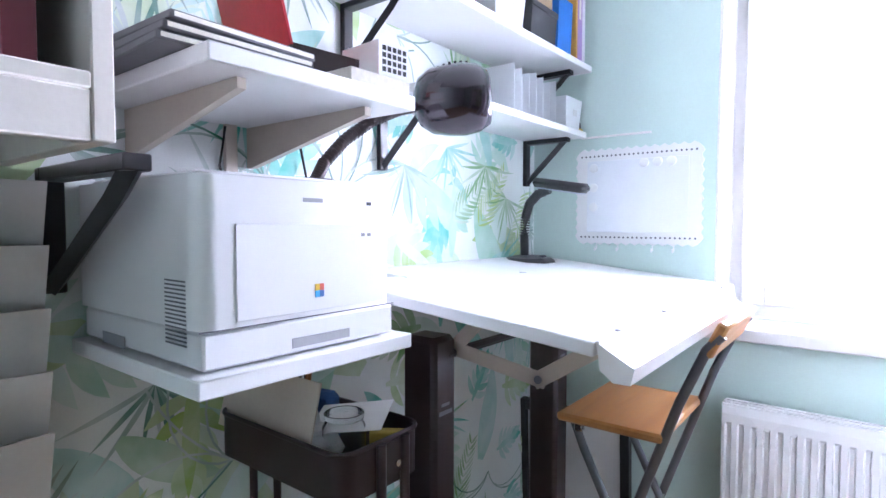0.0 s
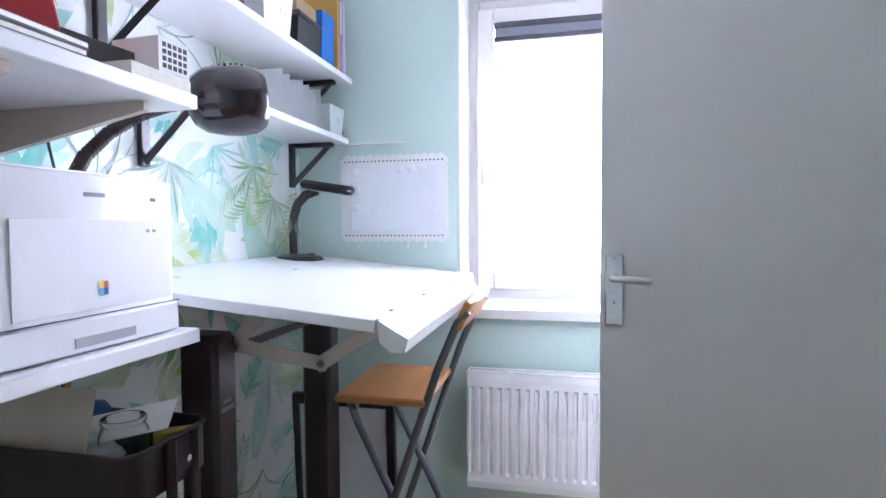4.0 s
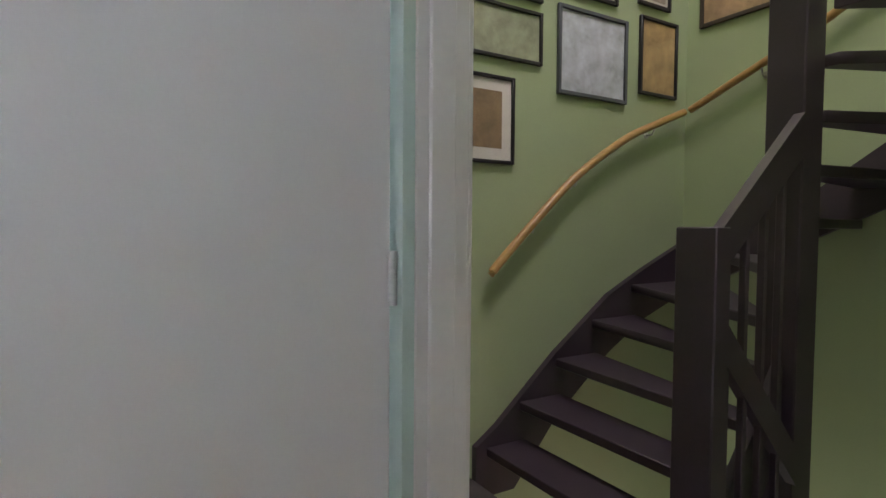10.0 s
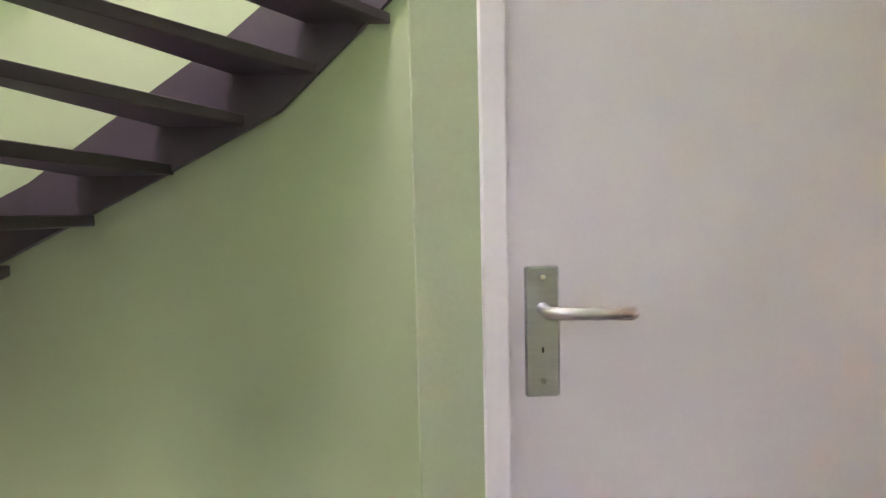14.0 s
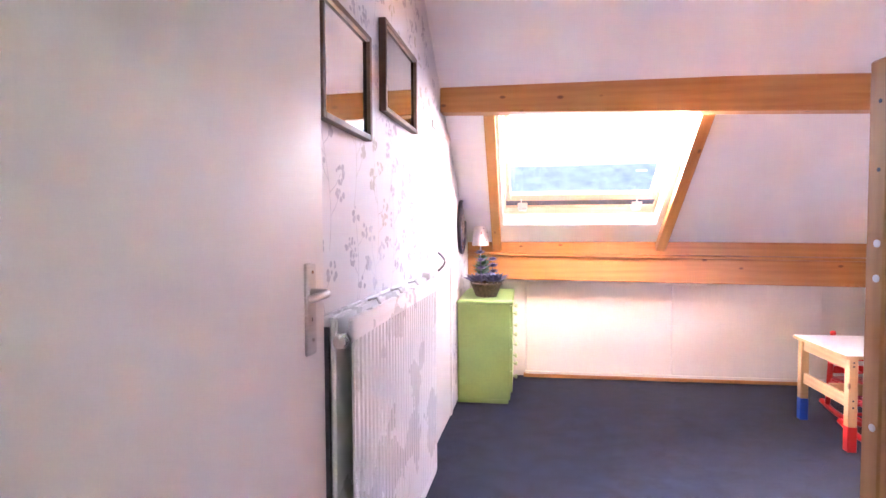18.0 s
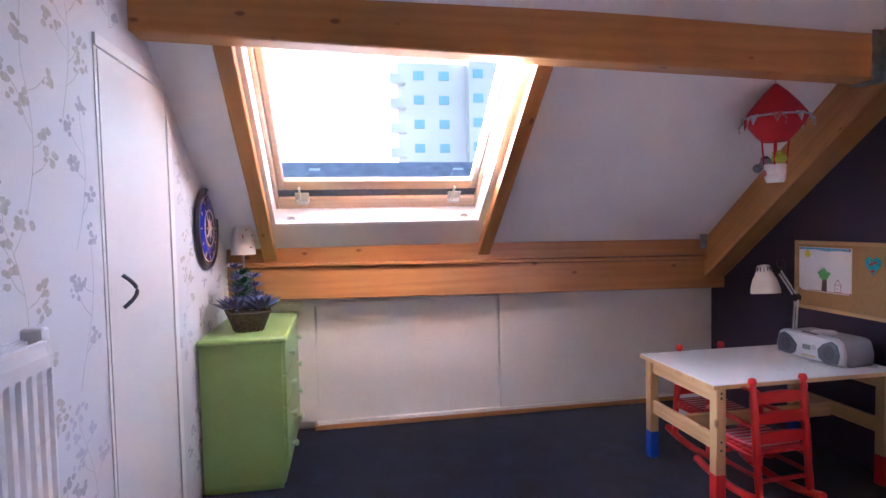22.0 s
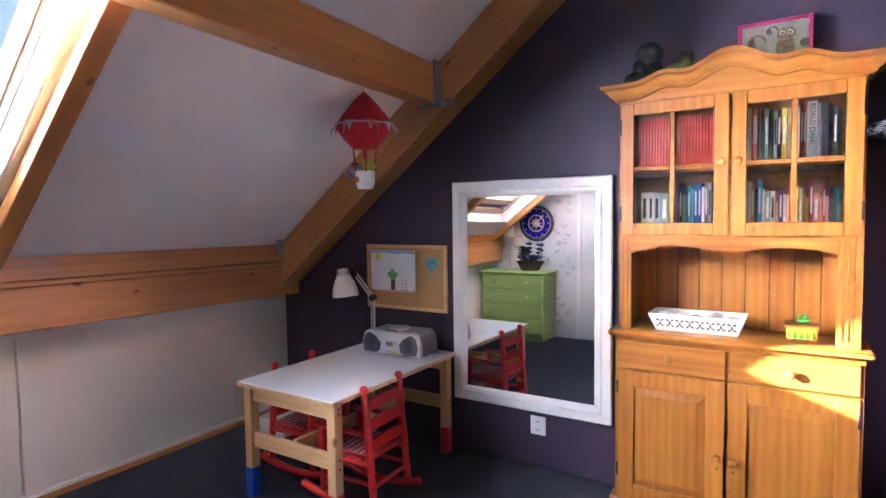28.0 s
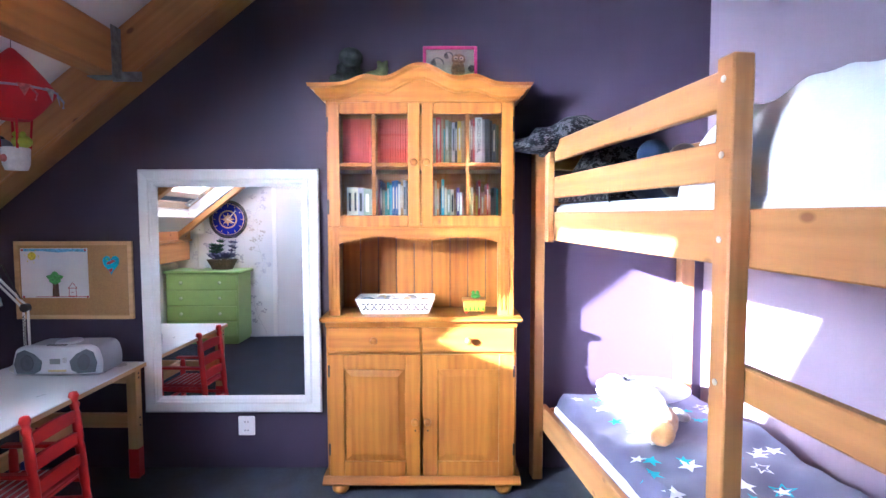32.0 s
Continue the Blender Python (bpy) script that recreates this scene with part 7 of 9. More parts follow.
# pin board and mirror on the purple wall
CORK = material("cork", (0.42, 0.24, 0.09), 0.9, vary=0.10, scale=160, fine=500, bump=0.35)
pb = thing("pin_board", "cork pin board with two children's drawings in a pine frame", "pin board", (XP, -4.075, 0.70))
placed("cork", box(XP + 0.001, XP + 0.010, -4.33, -3.82, 0.71, 1.04), CORK, pb, "cork sheet")
for b in ((-4.342, -4.322, 0.698, 1.052), (-3.828, -3.808, 0.698, 1.052), (-4.322, -3.828, 0.698, 0.716), (-4.322, -3.828, 1.034, 1.052)):
    placed("frame_bar", box(XP + 0.001, XP + 0.016, *b, bevel=0.002), PALE_Y, pb)
CRAYON = {k: material("crayon_" + k, c, 0.8, vary=0.35, scale=120, fine=400) for k, c in (("yellow", (0.80, 0.66, 0.05)), ("blue", (0.20, 0.52, 0.75)), ("green", (0.13, 0.42, 0.10)), ("brown", (0.12, 0.06, 0.04)), ("red", (0.45, 0.06, 0.06)), ("teal", (0.03, 0.40, 0.55)))}
dr = placed("drawing", box(XP + 0.0102, XP + 0.0112, -4.315, -4.01, 0.795, 1.020), material("drawing_paper", (0.78, 0.77, 0.78), 0.8, vary=0.04), pb, "child's drawing of a tree and a house")


def mark(name, pts, key):
    bm = bm_from([(XP + 0.0118, a, b) for a, b in pts], [tuple(range(len(pts)))])
    bmesh.ops.recalc_face_normals(bm, faces=bm.faces[:])
    placed(name, bm, CRAYON[key], dr, smooth=None)


mark("sun", arc(-4.262, 0.985, 0.019, 0, 345, 16), "yellow")
for k in range(7):
    mark("sun_ray", [(-4.262 + 0.024 * math.cos(k), 0.985 + 0.024 * math.sin(k)), (-4.262 + 0.034 * math.cos(k + 0.08), 0.985 + 0.034 * math.sin(k + 0.08)), (-4.262 + 0.034 * math.cos(k - 0.08), 0.985 + 0.034 * math.sin(k - 0.08))], "yellow")
mark("sky_band", [(-4.30, 1.018), (-4.015, 1.017), (-4.016, 1.003), (-4.08, 1.006), (-4.14, 1.001), (-4.22, 1.008), (-4.30, 1.006)], "blue")
mark("tree_crown", [(-4.162 + 0.034 * (1 + 0.22 * math.sin(5 * t)) * math.cos(t), 0.885 + 0.026 * (1 + 0.2 * math.cos(4 * t)) * math.sin(t)) for t in [q * math.tau / 24 for q in range(24)]], "green")
mark("tree_trunk", [(-4.176, 0.80), (-4.144, 0.80), (-4.146, 0.862), (-4.172, 0.862)], "brown")
for a, b in (((-4.100, 0.802), (-4.098, 0.840)), ((-4.066, 0.802), (-4.068, 0.840)), ((-4.104, 0.838), (-4.083, 0.865)), ((-4.083, 0.865), (-4.062, 0.838)), ((-4.104, 0.839), (-4.062, 0.839)), ((-4.10, 0.803), (-4.066, 0.803)), ((-4.09, 0.82), (-4.078, 0.82)), ((-4.25, 0.800), (-4.02, 0.801))):
    d = Vector((b[0] - a[0], b[1] - a[1])).normalized() * 0.0013
    mark("house_line", [(a[0] - d.y, a[1] + d.x), (b[0] - d.y, b[1] + d.x), (b[0] + d.y, b[1] - d.x), (a[0] + d.y, a[1] - d.x)], "red")
dr = placed("drawing", prism([(-3.905 + 0.038 * 16 * math.sin(t) ** 3 / 16, 0.950 + 0.0030 * (13 * math.cos(t) - 5 * math.cos(2 * t) - 2 * math.cos(3 * t) - math.cos(4 * t))) for t in [q * math.tau / 28 for q in range(28)]], 0.001, "X", XP + 0.0102), CRAYON["teal"], pb, "heart shaped teal drawing", smooth=None)
mark("scribble", [(-3.925, 0.955), (-3.895, 0.968), (-3.882, 0.962), (-3.905, 0.950), (-3.922, 0.945)], "red")
mark("scribble", [(-3.918, 0.925), (-3.895, 0.930), (-3.902, 0.915), (-3.91, 0.912)], "red")
mark("scribble", [(-3.93, 0.972), (-3.915, 0.978), (-3.918, 0.962)], "green")
for a, b, key in ((-4.305, 1.012, "red"), (-4.02, 1.012, "red"), (-4.305, 0.80, "red"), (-4.015, 0.80, "red")):
    placed("drawing_pin", moved(lathe([(0.0, 0.005), (0.004, 0.004), (0.005, 0.0)], 10), Matrix.Translation((XP + 0.0115, a, b)) @ Matrix.Rotation(math.pi / 2, 4, "Y")), CRAYON[key], pb, smooth=60)

mi = thing("wall_mirror", "large mirror in a wide white moulded frame", "mirror", (XP, -3.36, 0.27))
MY0, MY1, MZ0, MZ1 = -3.765, -2.960, 0.268, 1.372
steps = [(0.0, 0.004), (0.0, 0.020), (0.006, 0.026), (0.040, 0.022), (0.050, 0.027), (0.056, 0.024), (0.062, 0.024), (0.067, 0.020), (0.078, 0.012), (0.078, 0.004)]
loops = [[(XP + 0.002 + d, MY0 + i, MZ0 + i), (XP + 0.002 + d, MY1 - i, MZ0 + i), (XP + 0.002 + d, MY1 - i, MZ1 - i), (XP + 0.002 + d, MY0 + i, MZ1 - i)] for i, d in steps]
for side in range(4):
    bm = bmesh.new()
    col = [(bm.verts.new(lp[side]), bm.verts.new(lp[(side + 1) % 4])) for lp in loops]
    for p, q in zip(col, col[1:] + col[:1]):
        bm.faces.new((p[0], p[1], q[1], q[0]))
    bmesh.ops.recalc_face_normals(bm, faces=bm.faces[:])
    placed("frame_bar", bm, FRAME_WHITE, mi, smooth=None)
HUNG = Matrix.Translation((XP + 0.008, -3.36, 0.82)) @ Matrix.Rotation(radians(-0.5), 4, "Y") @ Matrix.Rotation(radians(0.3), 4, "Z") @ Matrix.Translation((-XP - 0.008, 3.36, -0.82))
placed("mirror_glass", moved(box(XP + 0.006, XP + 0.010, MY0 + 0.074, MY1 - 0.074, MZ0 + 0.074, MZ1 - 0.074), HUNG), MIRROR, mi, "clear mirror glass", smooth=None)
so = thing("wall_socket", "white double wall socket", "socket", (XP, -3.31, 0.165))
placed("plate", box(XP + 0.001, XP + 0.011, -3.348, -3.272, 0.155, 0.245, bevel=0.004), WHITE, so)
for z in (0.180, 0.220):
    ring = placed("outlet", moved(lathe([(0.0, 0.002), (0.015, 0.002), (0.016, 0.010), (0.019, 0.0115), (0.020, 0.010)], 20), Matrix.Translation((XP + 0.0015, -3.31, z)) @ Matrix.Rotation(math.pi / 2, 4, "Y")), MELAMINE, so, smooth=50)
    for s in (-1, 1):
        placed("pin_hole", cylinder(0.003, 0.0008, 8, base=(XP + 0.0112, -3.31 + s * 0.007, z), axis="X"), BLACK, ring)


# ---- pine dresser ----
HONEY = pine("honey_pine", (0.37, 0.142, 0.015), (0.225, 0.068, 0.006), along="Z", rough=0.38, coat=0.12, facing=True)
HONEY_Y = pine("honey_pine_y", (0.37, 0.142, 0.015), (0.225, 0.068, 0.006), along="Y", rough=0.38, coat=0.12, facing=True)
HONEY_X = pine("honey_pine_x", (0.37, 0.142, 0.015), (0.225, 0.068, 0.006), along="X", rough=0.38, coat=0.12, facing=True)
CY0, CY1, CX = -2.888, -2.100, -0.868
dresser = thing("pine_dresser", "varnished pine dresser with glazed upper doors and an arched cornice", "dresser", (-0.97, -2.494, 0))


def on_cab(name, bm, mat, parent=None, label="", smooth=40):
    return placed(name, bm, mat, parent or dresser, label, smooth)


def cab_knob(y, z, parent, x=CX + 0.022, r=0.015):
    on_cab("knob", moved(lathe([(r * 0.55, 0), (r * 0.5, 0.010), (r, 0.017), (r * 0.98, 0.024), (r * 0.6, 0.030), (0.0, 0.031)], 16), Matrix.Translation((x, y, z)) @ Matrix.Rotation(math.pi / 2, 4, "Y")), HONEY, parent, "turned pine knob", 60)


# lower cupboard
for y in (CY0, CY1 - 0.020):
    on_cab("side_panel", box(XP + 0.004, CX, y, y + 0.020, 0.075, 0.725, bevel=0.002), HONEY)
on_cab("back_panel", box(XP + 0.004, XP + 0.012, CY0 + 0.02, CY1 - 0.02, 0.075, 0.725), HONEY)
on_cab("floor_panel", box(XP + 0.012, CX - 0.005, CY0 + 0.02, CY1 - 0.02, 0.075, 0.092), HONEY_Y)
on_cab("face_rail", boxes((CX - 0.018, CX, CY0 + 0.02, CY1 - 0.02, 0.588, 0.606), (CX - 0.018, CX, -2.502, -2.486, 0.606, 0.725)), HONEY_Y)
on_cab("plinth", prism([(XP + 0.004, 0.045), (CX + 0.030, 0.045), (CX + 0.032, 0.052), (CX + 0.026, 0.060), (CX + 0.014, 0.066), (CX + 0.010, 0.075), (XP + 0.004, 0.075)], CY1 - CY0 + 0.036, "Y", CY0 - 0.018), HONEY_Y, None, "moulded pine plinth")
for x in (CX - 0.03, XP + 0.06):
    for y in (CY0 + 0.05, CY1 - 0.05):
        on_cab("bun_foot", moved(lathe([(0.0, 0.0), (0.024, 0.0), (0.034, 0.012), (0.036, 0.024), (0.030, 0.038), (0.024, 0.045), (0.0, 0.045)], 18), Matrix.Translation((x + 0.02, y, 0))), HONEY, None, "round pine foot", 60)
on_cab("worktop", box(XP + 0.004, CX + 0.040, CY0 - 0.022, CY1 + 0.022, 0.728, 0.752, bevel=0.008), HONEY_Y, None, "rounded pine worktop")
on_cab("cove", prism([(CX, 0.706), (CX + 0.010, 0.706), (CX + 0.022, 0.727), (CX, 0.727)], CY1 - CY0, "Y", CY0), HONEY_Y)
for y0, y1 in ((CY0 + 0.012, -2.499), (-2.489, CY1 - 0.012)):
    d = on_cab("drawer", box(CX, CX + 0.020, y0, y1, 0.604, 0.706, bevel=0.003), HONEY_Y)
    cab_knob((y0 + y1) / 2, 0.656, d)
for y0, y1, ky in ((CY0 + 0.012, -2.498, -2.520), (-2.490, CY1 - 0.012, -2.468)):
    d = on_cab("door", boxes((CX, CX + 0.020, y0, y0 + 0.062, 0.080, 0.594), (CX, CX + 0.020, y1 - 0.062, y1, 0.080, 0.594), (CX, CX + 0.020, y0 + 0.062, y1 - 0.062, 0.080, 0.142), (CX, CX + 0.020, y0 + 0.062, y1 - 0.062, 0.532, 0.594), bevel=0.002), HONEY)
    a0, a1, b0, b1 = y0 + 0.062, y1 - 0.062, 0.142, 0.532
    bm = bm_from([(CX + 0.008, a0, b0), (CX + 0.008, a1, b0), (CX + 0.008, a1, b1), (CX + 0.008, a0, b1), (CX + 0.018, a0 + 0.030, b0 + 0.030), (CX + 0.018, a1 - 0.030, b0 + 0.030), (CX + 0.018, a1 - 0.030, b1 - 0.030), (CX + 0.018, a0 + 0.030, b1 - 0.030)], [(0, 1, 5, 4), (1, 2, 6, 5), (2, 3, 7, 6), (3, 0, 4, 7), (4, 5, 6, 7)])
    on_cab("raised_panel", bm, HONEY, d, "", None)
    cab_knob(ky, 0.318, d)
    on_cab("keyhole", cylinder(0.004, 0.001, 10, base=(CX + 0.020, ky, 0.275), axis="X"), BLACK, d)
    hy = y0 + 0.001 if ky > y0 + 0.2 else y1 - 0.001
    for z in (0.17, 0.50):
        on_cab("hinge", box(CX + 0.016, CX + 0.024, hy - 0.004, hy + 0.004, z, z + 0.05, bevel=0.001), DARKBROWN, d, "dark steel hinge")

# upper hutch
UX = CX - 0.004
for y in (CY0 + 0.012, CY1 - 0.032):
    on_cab("upright", box(XP + 0.004, UX, y, y + 0.020, 0.752, 1.625, bevel=0.002), HONEY)
for y0, y1 in ((CY0 + 0.033, CY0 + 0.058), (CY1 - 0.058, CY1 - 0.033)):
    on_cab("niche_post", boxes((UX - 0.018, UX, y0 - 0.021, y1, 0.752, 1.115), (UX, UX + 0.004, y0 - 0.014, y0 - 0.004, 0.775, 1.105), (UX, UX + 0.004, y0 + 0.004, y0 + 0.012, 0.775, 1.105), bevel=0.0015), HONEY, None, "reeded pine post")
n = 9
for k in range(n):
    y0 = CY0 + 0.032 + (CY1 - CY0 - 0.064) * k / n
    on_cab("back_board", box(XP + 0.006, XP + 0.016, y0 + 0.0015, y0 + (CY1 - CY0 - 0.064) / n - 0.0015, 0.752, 1.112, bevel=0.002), HONEY)
on_cab("hutch_back", box(XP + 0.004, XP + 0.008, CY0 + 0.032, CY1 - 0.032, 1.115, 1.62), HONEY)
on_cab("hutch_floor", box(XP + 0.008, UX - 0.002, CY0 + 0.032, CY1 - 0.032, 1.112, 1.130), HONEY_Y)
on_cab("shelf", box(XP + 0.008, UX - 0.02, CY0 + 0.032, CY1 - 0.032, 1.352, 1.368), HONEY_Y)
on_cab("hutch_top", box(XP + 0.004, UX, CY0 + 0.012, CY1 - 0.012, 1.612, 1.628), HONEY_Y)
L = CY1 - CY0 - 0.116
out = [(CY0 + 0.058, 1.112), (CY1 - 0.058, 1.112), (CY1 - 0.058, 1.048)]
for k in range(1, 30):
    t = k / 30
    out.append((CY1 - 0.058 - L * t, 1.048 + 0.030 * math.sin(math.pi * ((t * 2) % 1.0)) ** 0.8 - (0.012 if 0.42 < t < 0.58 else 0.0) * math.cos((t - 0.5) / 0.08 * math.pi / 2)))
out.append((CY0 + 0.058, 1.048))
on_cab("valance", prism(out, 0.018, "X", UX - 0.018), HONEY_Y, None, "wavy pine valance")
for y0, y1, ky in ((CY0 + 0.020, -2.497, -2.520), (-2.491, CY1 - 0.020, -2.468)):
    f, mid, zm = 0.048, (y0 + y1) / 2, 1.370
    d = on_cab("glazed_door", boxes((UX, UX + 0.020, y0, y0 + f, 1.120, 1.618), (UX, UX + 0.020, y1 - f, y1, 1.120, 1.618), (UX, UX + 0.020, y0 + f, y1 - f, 1.120, 1.166), (UX, UX + 0.020, y0 + f, y1 - f, 1.572, 1.618), bevel=0.003), HONEY)
    on_cab("glazing_bar", boxes((UX + 0.004, UX + 0.020, mid - 0.008, mid + 0.008, 1.166, 1.572), (UX + 0.004, UX + 0.0195, y0 + f, mid - 0.008, zm - 0.008, zm + 0.008), (UX + 0.004, UX + 0.0195, mid + 0.008, y1 - f, zm - 0.008, zm + 0.008), bevel=0.002), HONEY, d)
    for a0, a1 in ((y0 + f, mid - 0.008), (mid + 0.008, y1 - f)):
        for b0, b1 in ((1.166, zm - 0.008), (zm + 0.008, 1.572)):
            g = on_cab("pane", box(UX + 0.008, UX + 0.0105, a0, a1, b0, b1), CLEAR, d, "clear glass pane", None)
            g.visible_shadow = False
    cab_knob(ky, 1.378, d, UX + 0.020)
    hy = y0 if ky > y0 + 0.2 else y1
    for z in (1.17, 1.50):
        on_cab("hinge", box(UX + 0.014, UX + 0.024, hy - 0.004, hy + 0.004, z, z + 0.06, bevel=0.001), DARKBROWN, d, "dark steel hinge")
# cornice: stepped moulding that swells into an arch
PROFILE = [(0.0, 0.0), (0.008, 0.004), (0.010, 0.012), (0.022, 0.020), (0.030, 0.034), (0.034, 0.040), (0.050, 0.046), (0.054, 0.058), (0.0, 0.060)]


def crest(y):
    t = (y - (CY0 + CY1) / 2) / ((CY1 - CY0) / 2)
    a = 0.078 * math.exp(-(t / 0.30) ** 2) + 0.030 * math.exp(-((abs(t) - 0.55) / 0.16) ** 2)
    return a * (1.0 if abs(t) < 0.95 else 0.6)


bm = bmesh.new()
ys = [CY0 - 0.0 + (CY1 - CY0) * k / 60 for k in range(61)]
rows = []
for y in ys:
    rows.append([bm.verts.new((UX + 0.002 + px, y + (px if y == ys[-1] else -px if y == ys[0] else 0.0), 1.630 + pz + crest(y))) for px, pz in PROFILE])
for p, q in zip(rows, rows[1:]):
    for i in range(len(p) - 1):
        bm.faces.new((p[i], q[i], q[i + 1], p[i + 1]))
bmesh.ops.recalc_face_normals(bm, faces=bm.faces[:])
on_cab("cornice", bm, HONEY_Y, None, "moulded arched pine cornice", 35)
on_cab("cornice_board", prism([(CY0, 1.628)] + [(CY1, 1.628)] + [(y, 1.686 + crest(y)) for y in ys[::-1]], 0.022, "X", UX - 0.020), HONEY_Y)
for y, s in ((CY0, -1), (CY1, 1)):
    prof = [(y + s * px, 1.630 + pz) for px, pz in PROFILE]
    on_cab("cornice_return", prism(prof, UX - XP - 0.004, "X", XP + 0.004), HONEY_X)

# books behind the glass
def shelf_books(y0, y1, z, spec, depth=0.14, front=UX - 0.035):
    y = y0
    for w, h, c, t in spec:
        if y + w > y1:
            break
        book("book", front, y, z, w - 0.0012, h, depth, c, title=t, group="books in the dresser")
        y += w


rng = random.Random(5)
reds = [(0.52, 0.030, 0.012)]
shelf_books(-2.815, -2.690, 1.3685, [(0.0105, 0.192, reds[0], 0)] * 12)
shelf_books(-2.672, -2.545, 1.3685, [(0.0105, 0.192, reds[0], 0)] * 12)
for t0 in (-2.815, -2.672):
    for k in range(11):
        solid("spine_label", box(-0.0002, 0.0008, 0.0022, 0.0075, 0.004, 0.014), LABEL, "small white number label on a red book", "label", (UX - 0.0348, t0 + 0.0105 * k, 1.3685), group="spine labels")
cols = {"cream": (0.66, 0.58, 0.40), "grey": (0.42, 0.41, 0.44), "white": (0.74, 0.73, 0.70), "sage": (0.30, 0.34, 0.24), "teal": (0.05, 0.30, 0.30), "blue": (0.04, 0.14, 0.42), "navy": (0.035, 0.04, 0.10), "sky": (0.10, 0.40, 0.60), "red": (0.50, 0.03, 0.03), "orange": (0.65, 0.22, 0.04), "yellow": (0.66, 0.46, 0.05), "black": (0.03, 0.03, 0.035), "purple": (0.12, 0.05, 0.25), "green": (0.08, 0.26, 0.12), "wine": (0.16, 0.03, 0.05), "tan": (0.38, 0.24, 0.12), "rose": (0.62, 0.24, 0.18), "moss": (0.13, 0.14, 0.075), "slate": (0.12, 0.13, 0.15)}
for k, c in list(cols.items()) + [("deep red", reds[0])]:
    BOOK_LABELS[c] = k + " covered book standing in the pine dresser"
shelf_books(-2.802, -2.690, 1.1305, [(0.026, 0.152, cols["cream"], 1), (0.020, 0.152, cols["cream"], 1), (0.024, 0.150, cols["grey"], 1), (0.030, 0.146, cols["sage"], 1), (0.010, 0.143, cols["sage"], 0)])
shelf_books(-2.672, -2.545, 1.1305, [(0.008, 0.185, cols["wine"], 0), (0.009, 0.175, cols["navy"], 1), (0.011, 0.140, cols["sage"], 0), (0.008, 0.135, cols["teal"], 0), (0.011, 0.172, cols["teal"], 1), (0.010, 0.160, cols["sky"], 0), (0.014, 0.178, cols["blue"], 1), (0.012, 0.180, cols["blue"], 1), (0.010, 0.165, cols["white"], 0), (0.012, 0.186, cols["tan"], 1), (0.012, 0.180, cols["grey"], 1)])
shelf_books(-2.446, -2.310, 1.3685, [(0.008, 0.196, cols["white"], 0), (0.006, 0.196, cols["cream"], 0), (0.022, 0.199, cols["red"], 1), (0.009, 0.192, cols["tan"], 0), (0.007, 0.150, cols["teal"], 0), (0.015, 0.188, cols["sage"], 1), (0.013, 0.182, cols["moss"], 0), (0.012, 0.178, cols["grey"], 1), (0.011, 0.180, cols["black"], 1), (0.017, 0.184, cols["yellow"], 1), (0.012, 0.185, cols["tan"], 0)])
shelf_books(-2.298, -2.165, 1.3685, [(0.009, 0.186, cols["cream"], 0), (0.010, 0.192, cols["wine"], 1), (0.008, 0.190, cols["red"], 1), (0.030, 0.198, cols["white"], 0), (0.010, 0.190, cols["grey"], 0), (0.020, 0.192, cols["slate"], 0), (0.012, 0.185, cols["black"], 0), (0.014, 0.172, cols["slate"], 1), (0.012, 0.168, cols["moss"], 0), (0.010, 0.166, cols["tan"], 0)])
shelf_books(-2.446, -2.310, 1.1305, [(0.008, 0.182, cols["rose"], 0), (0.009, 0.178, cols["cream"], 0), (0.010, 0.170, cols["orange"], 1), (0.009, 0.150, cols["black"], 0), (0.013, 0.184, cols["sky"], 1), (0.010, 0.150, cols["cream"], 0), (0.016, 0.142, cols["sage"], 1), (0.014, 0.142, cols["cream"], 1), (0.010, 0.106, cols["tan"], 0), (0.013, 0.150, cols["purple"], 1), (0.010, 0.130, cols["white"], 0), (0.009, 0.128, cols["rose"], 0)])
shelf_books(-2.298, -2.165, 1.1305, [(0.010, 0.155, cols["yellow"], 0), (0.011, 0.150, cols["cream"], 0), (0.010, 0.128, cols["orange"], 0), (0.008, 0.118, cols["yellow"], 0), (0.012, 0.180, cols["red"], 1), (0.016, 0.130, cols["rose"], 1), (0.009, 0.120, cols["orange"], 0), (0.008, 0.165, cols["red"], 1), (0.009, 0.120, cols["rose"], 0), (0.010, 0.112, cols["slate"], 0), (0.012, 0.150, cols["slate"], 0), (0.010, 0.145, cols["teal"], 0)])


def spine_words(words, y, z, size, mat, x):
    cu = bpy.data.curves.new("title", "FONT")
    cu.body, cu.size, cu.extrude, cu.align_x, cu.align_y = words, size, 0.0003, "LEFT", "CENTER"
    cu.materials.append(mat)
    ob = new("spine_title", cu)
    ob.matrix_basis = Matrix.Translation((x, y, z)) @ Matrix(((0, 0, 1, 0), (0, 1, 0, 0), (-1, 0, 0, 0), (0, 0, 0, 1))) @ Matrix()
    return tagged(ob, "printed title on the spine of a book", "lettering")


spine_words("ROALD DAHL", -2.256, 1.560, 0.022, BLACK, UX - 0.0338)
spine_words("DE SPROOKJES VAN ANDERSEN", -2.421, 1.558, 0.0125, bpy.data.materials["card_mount"], UX - 0.0338)

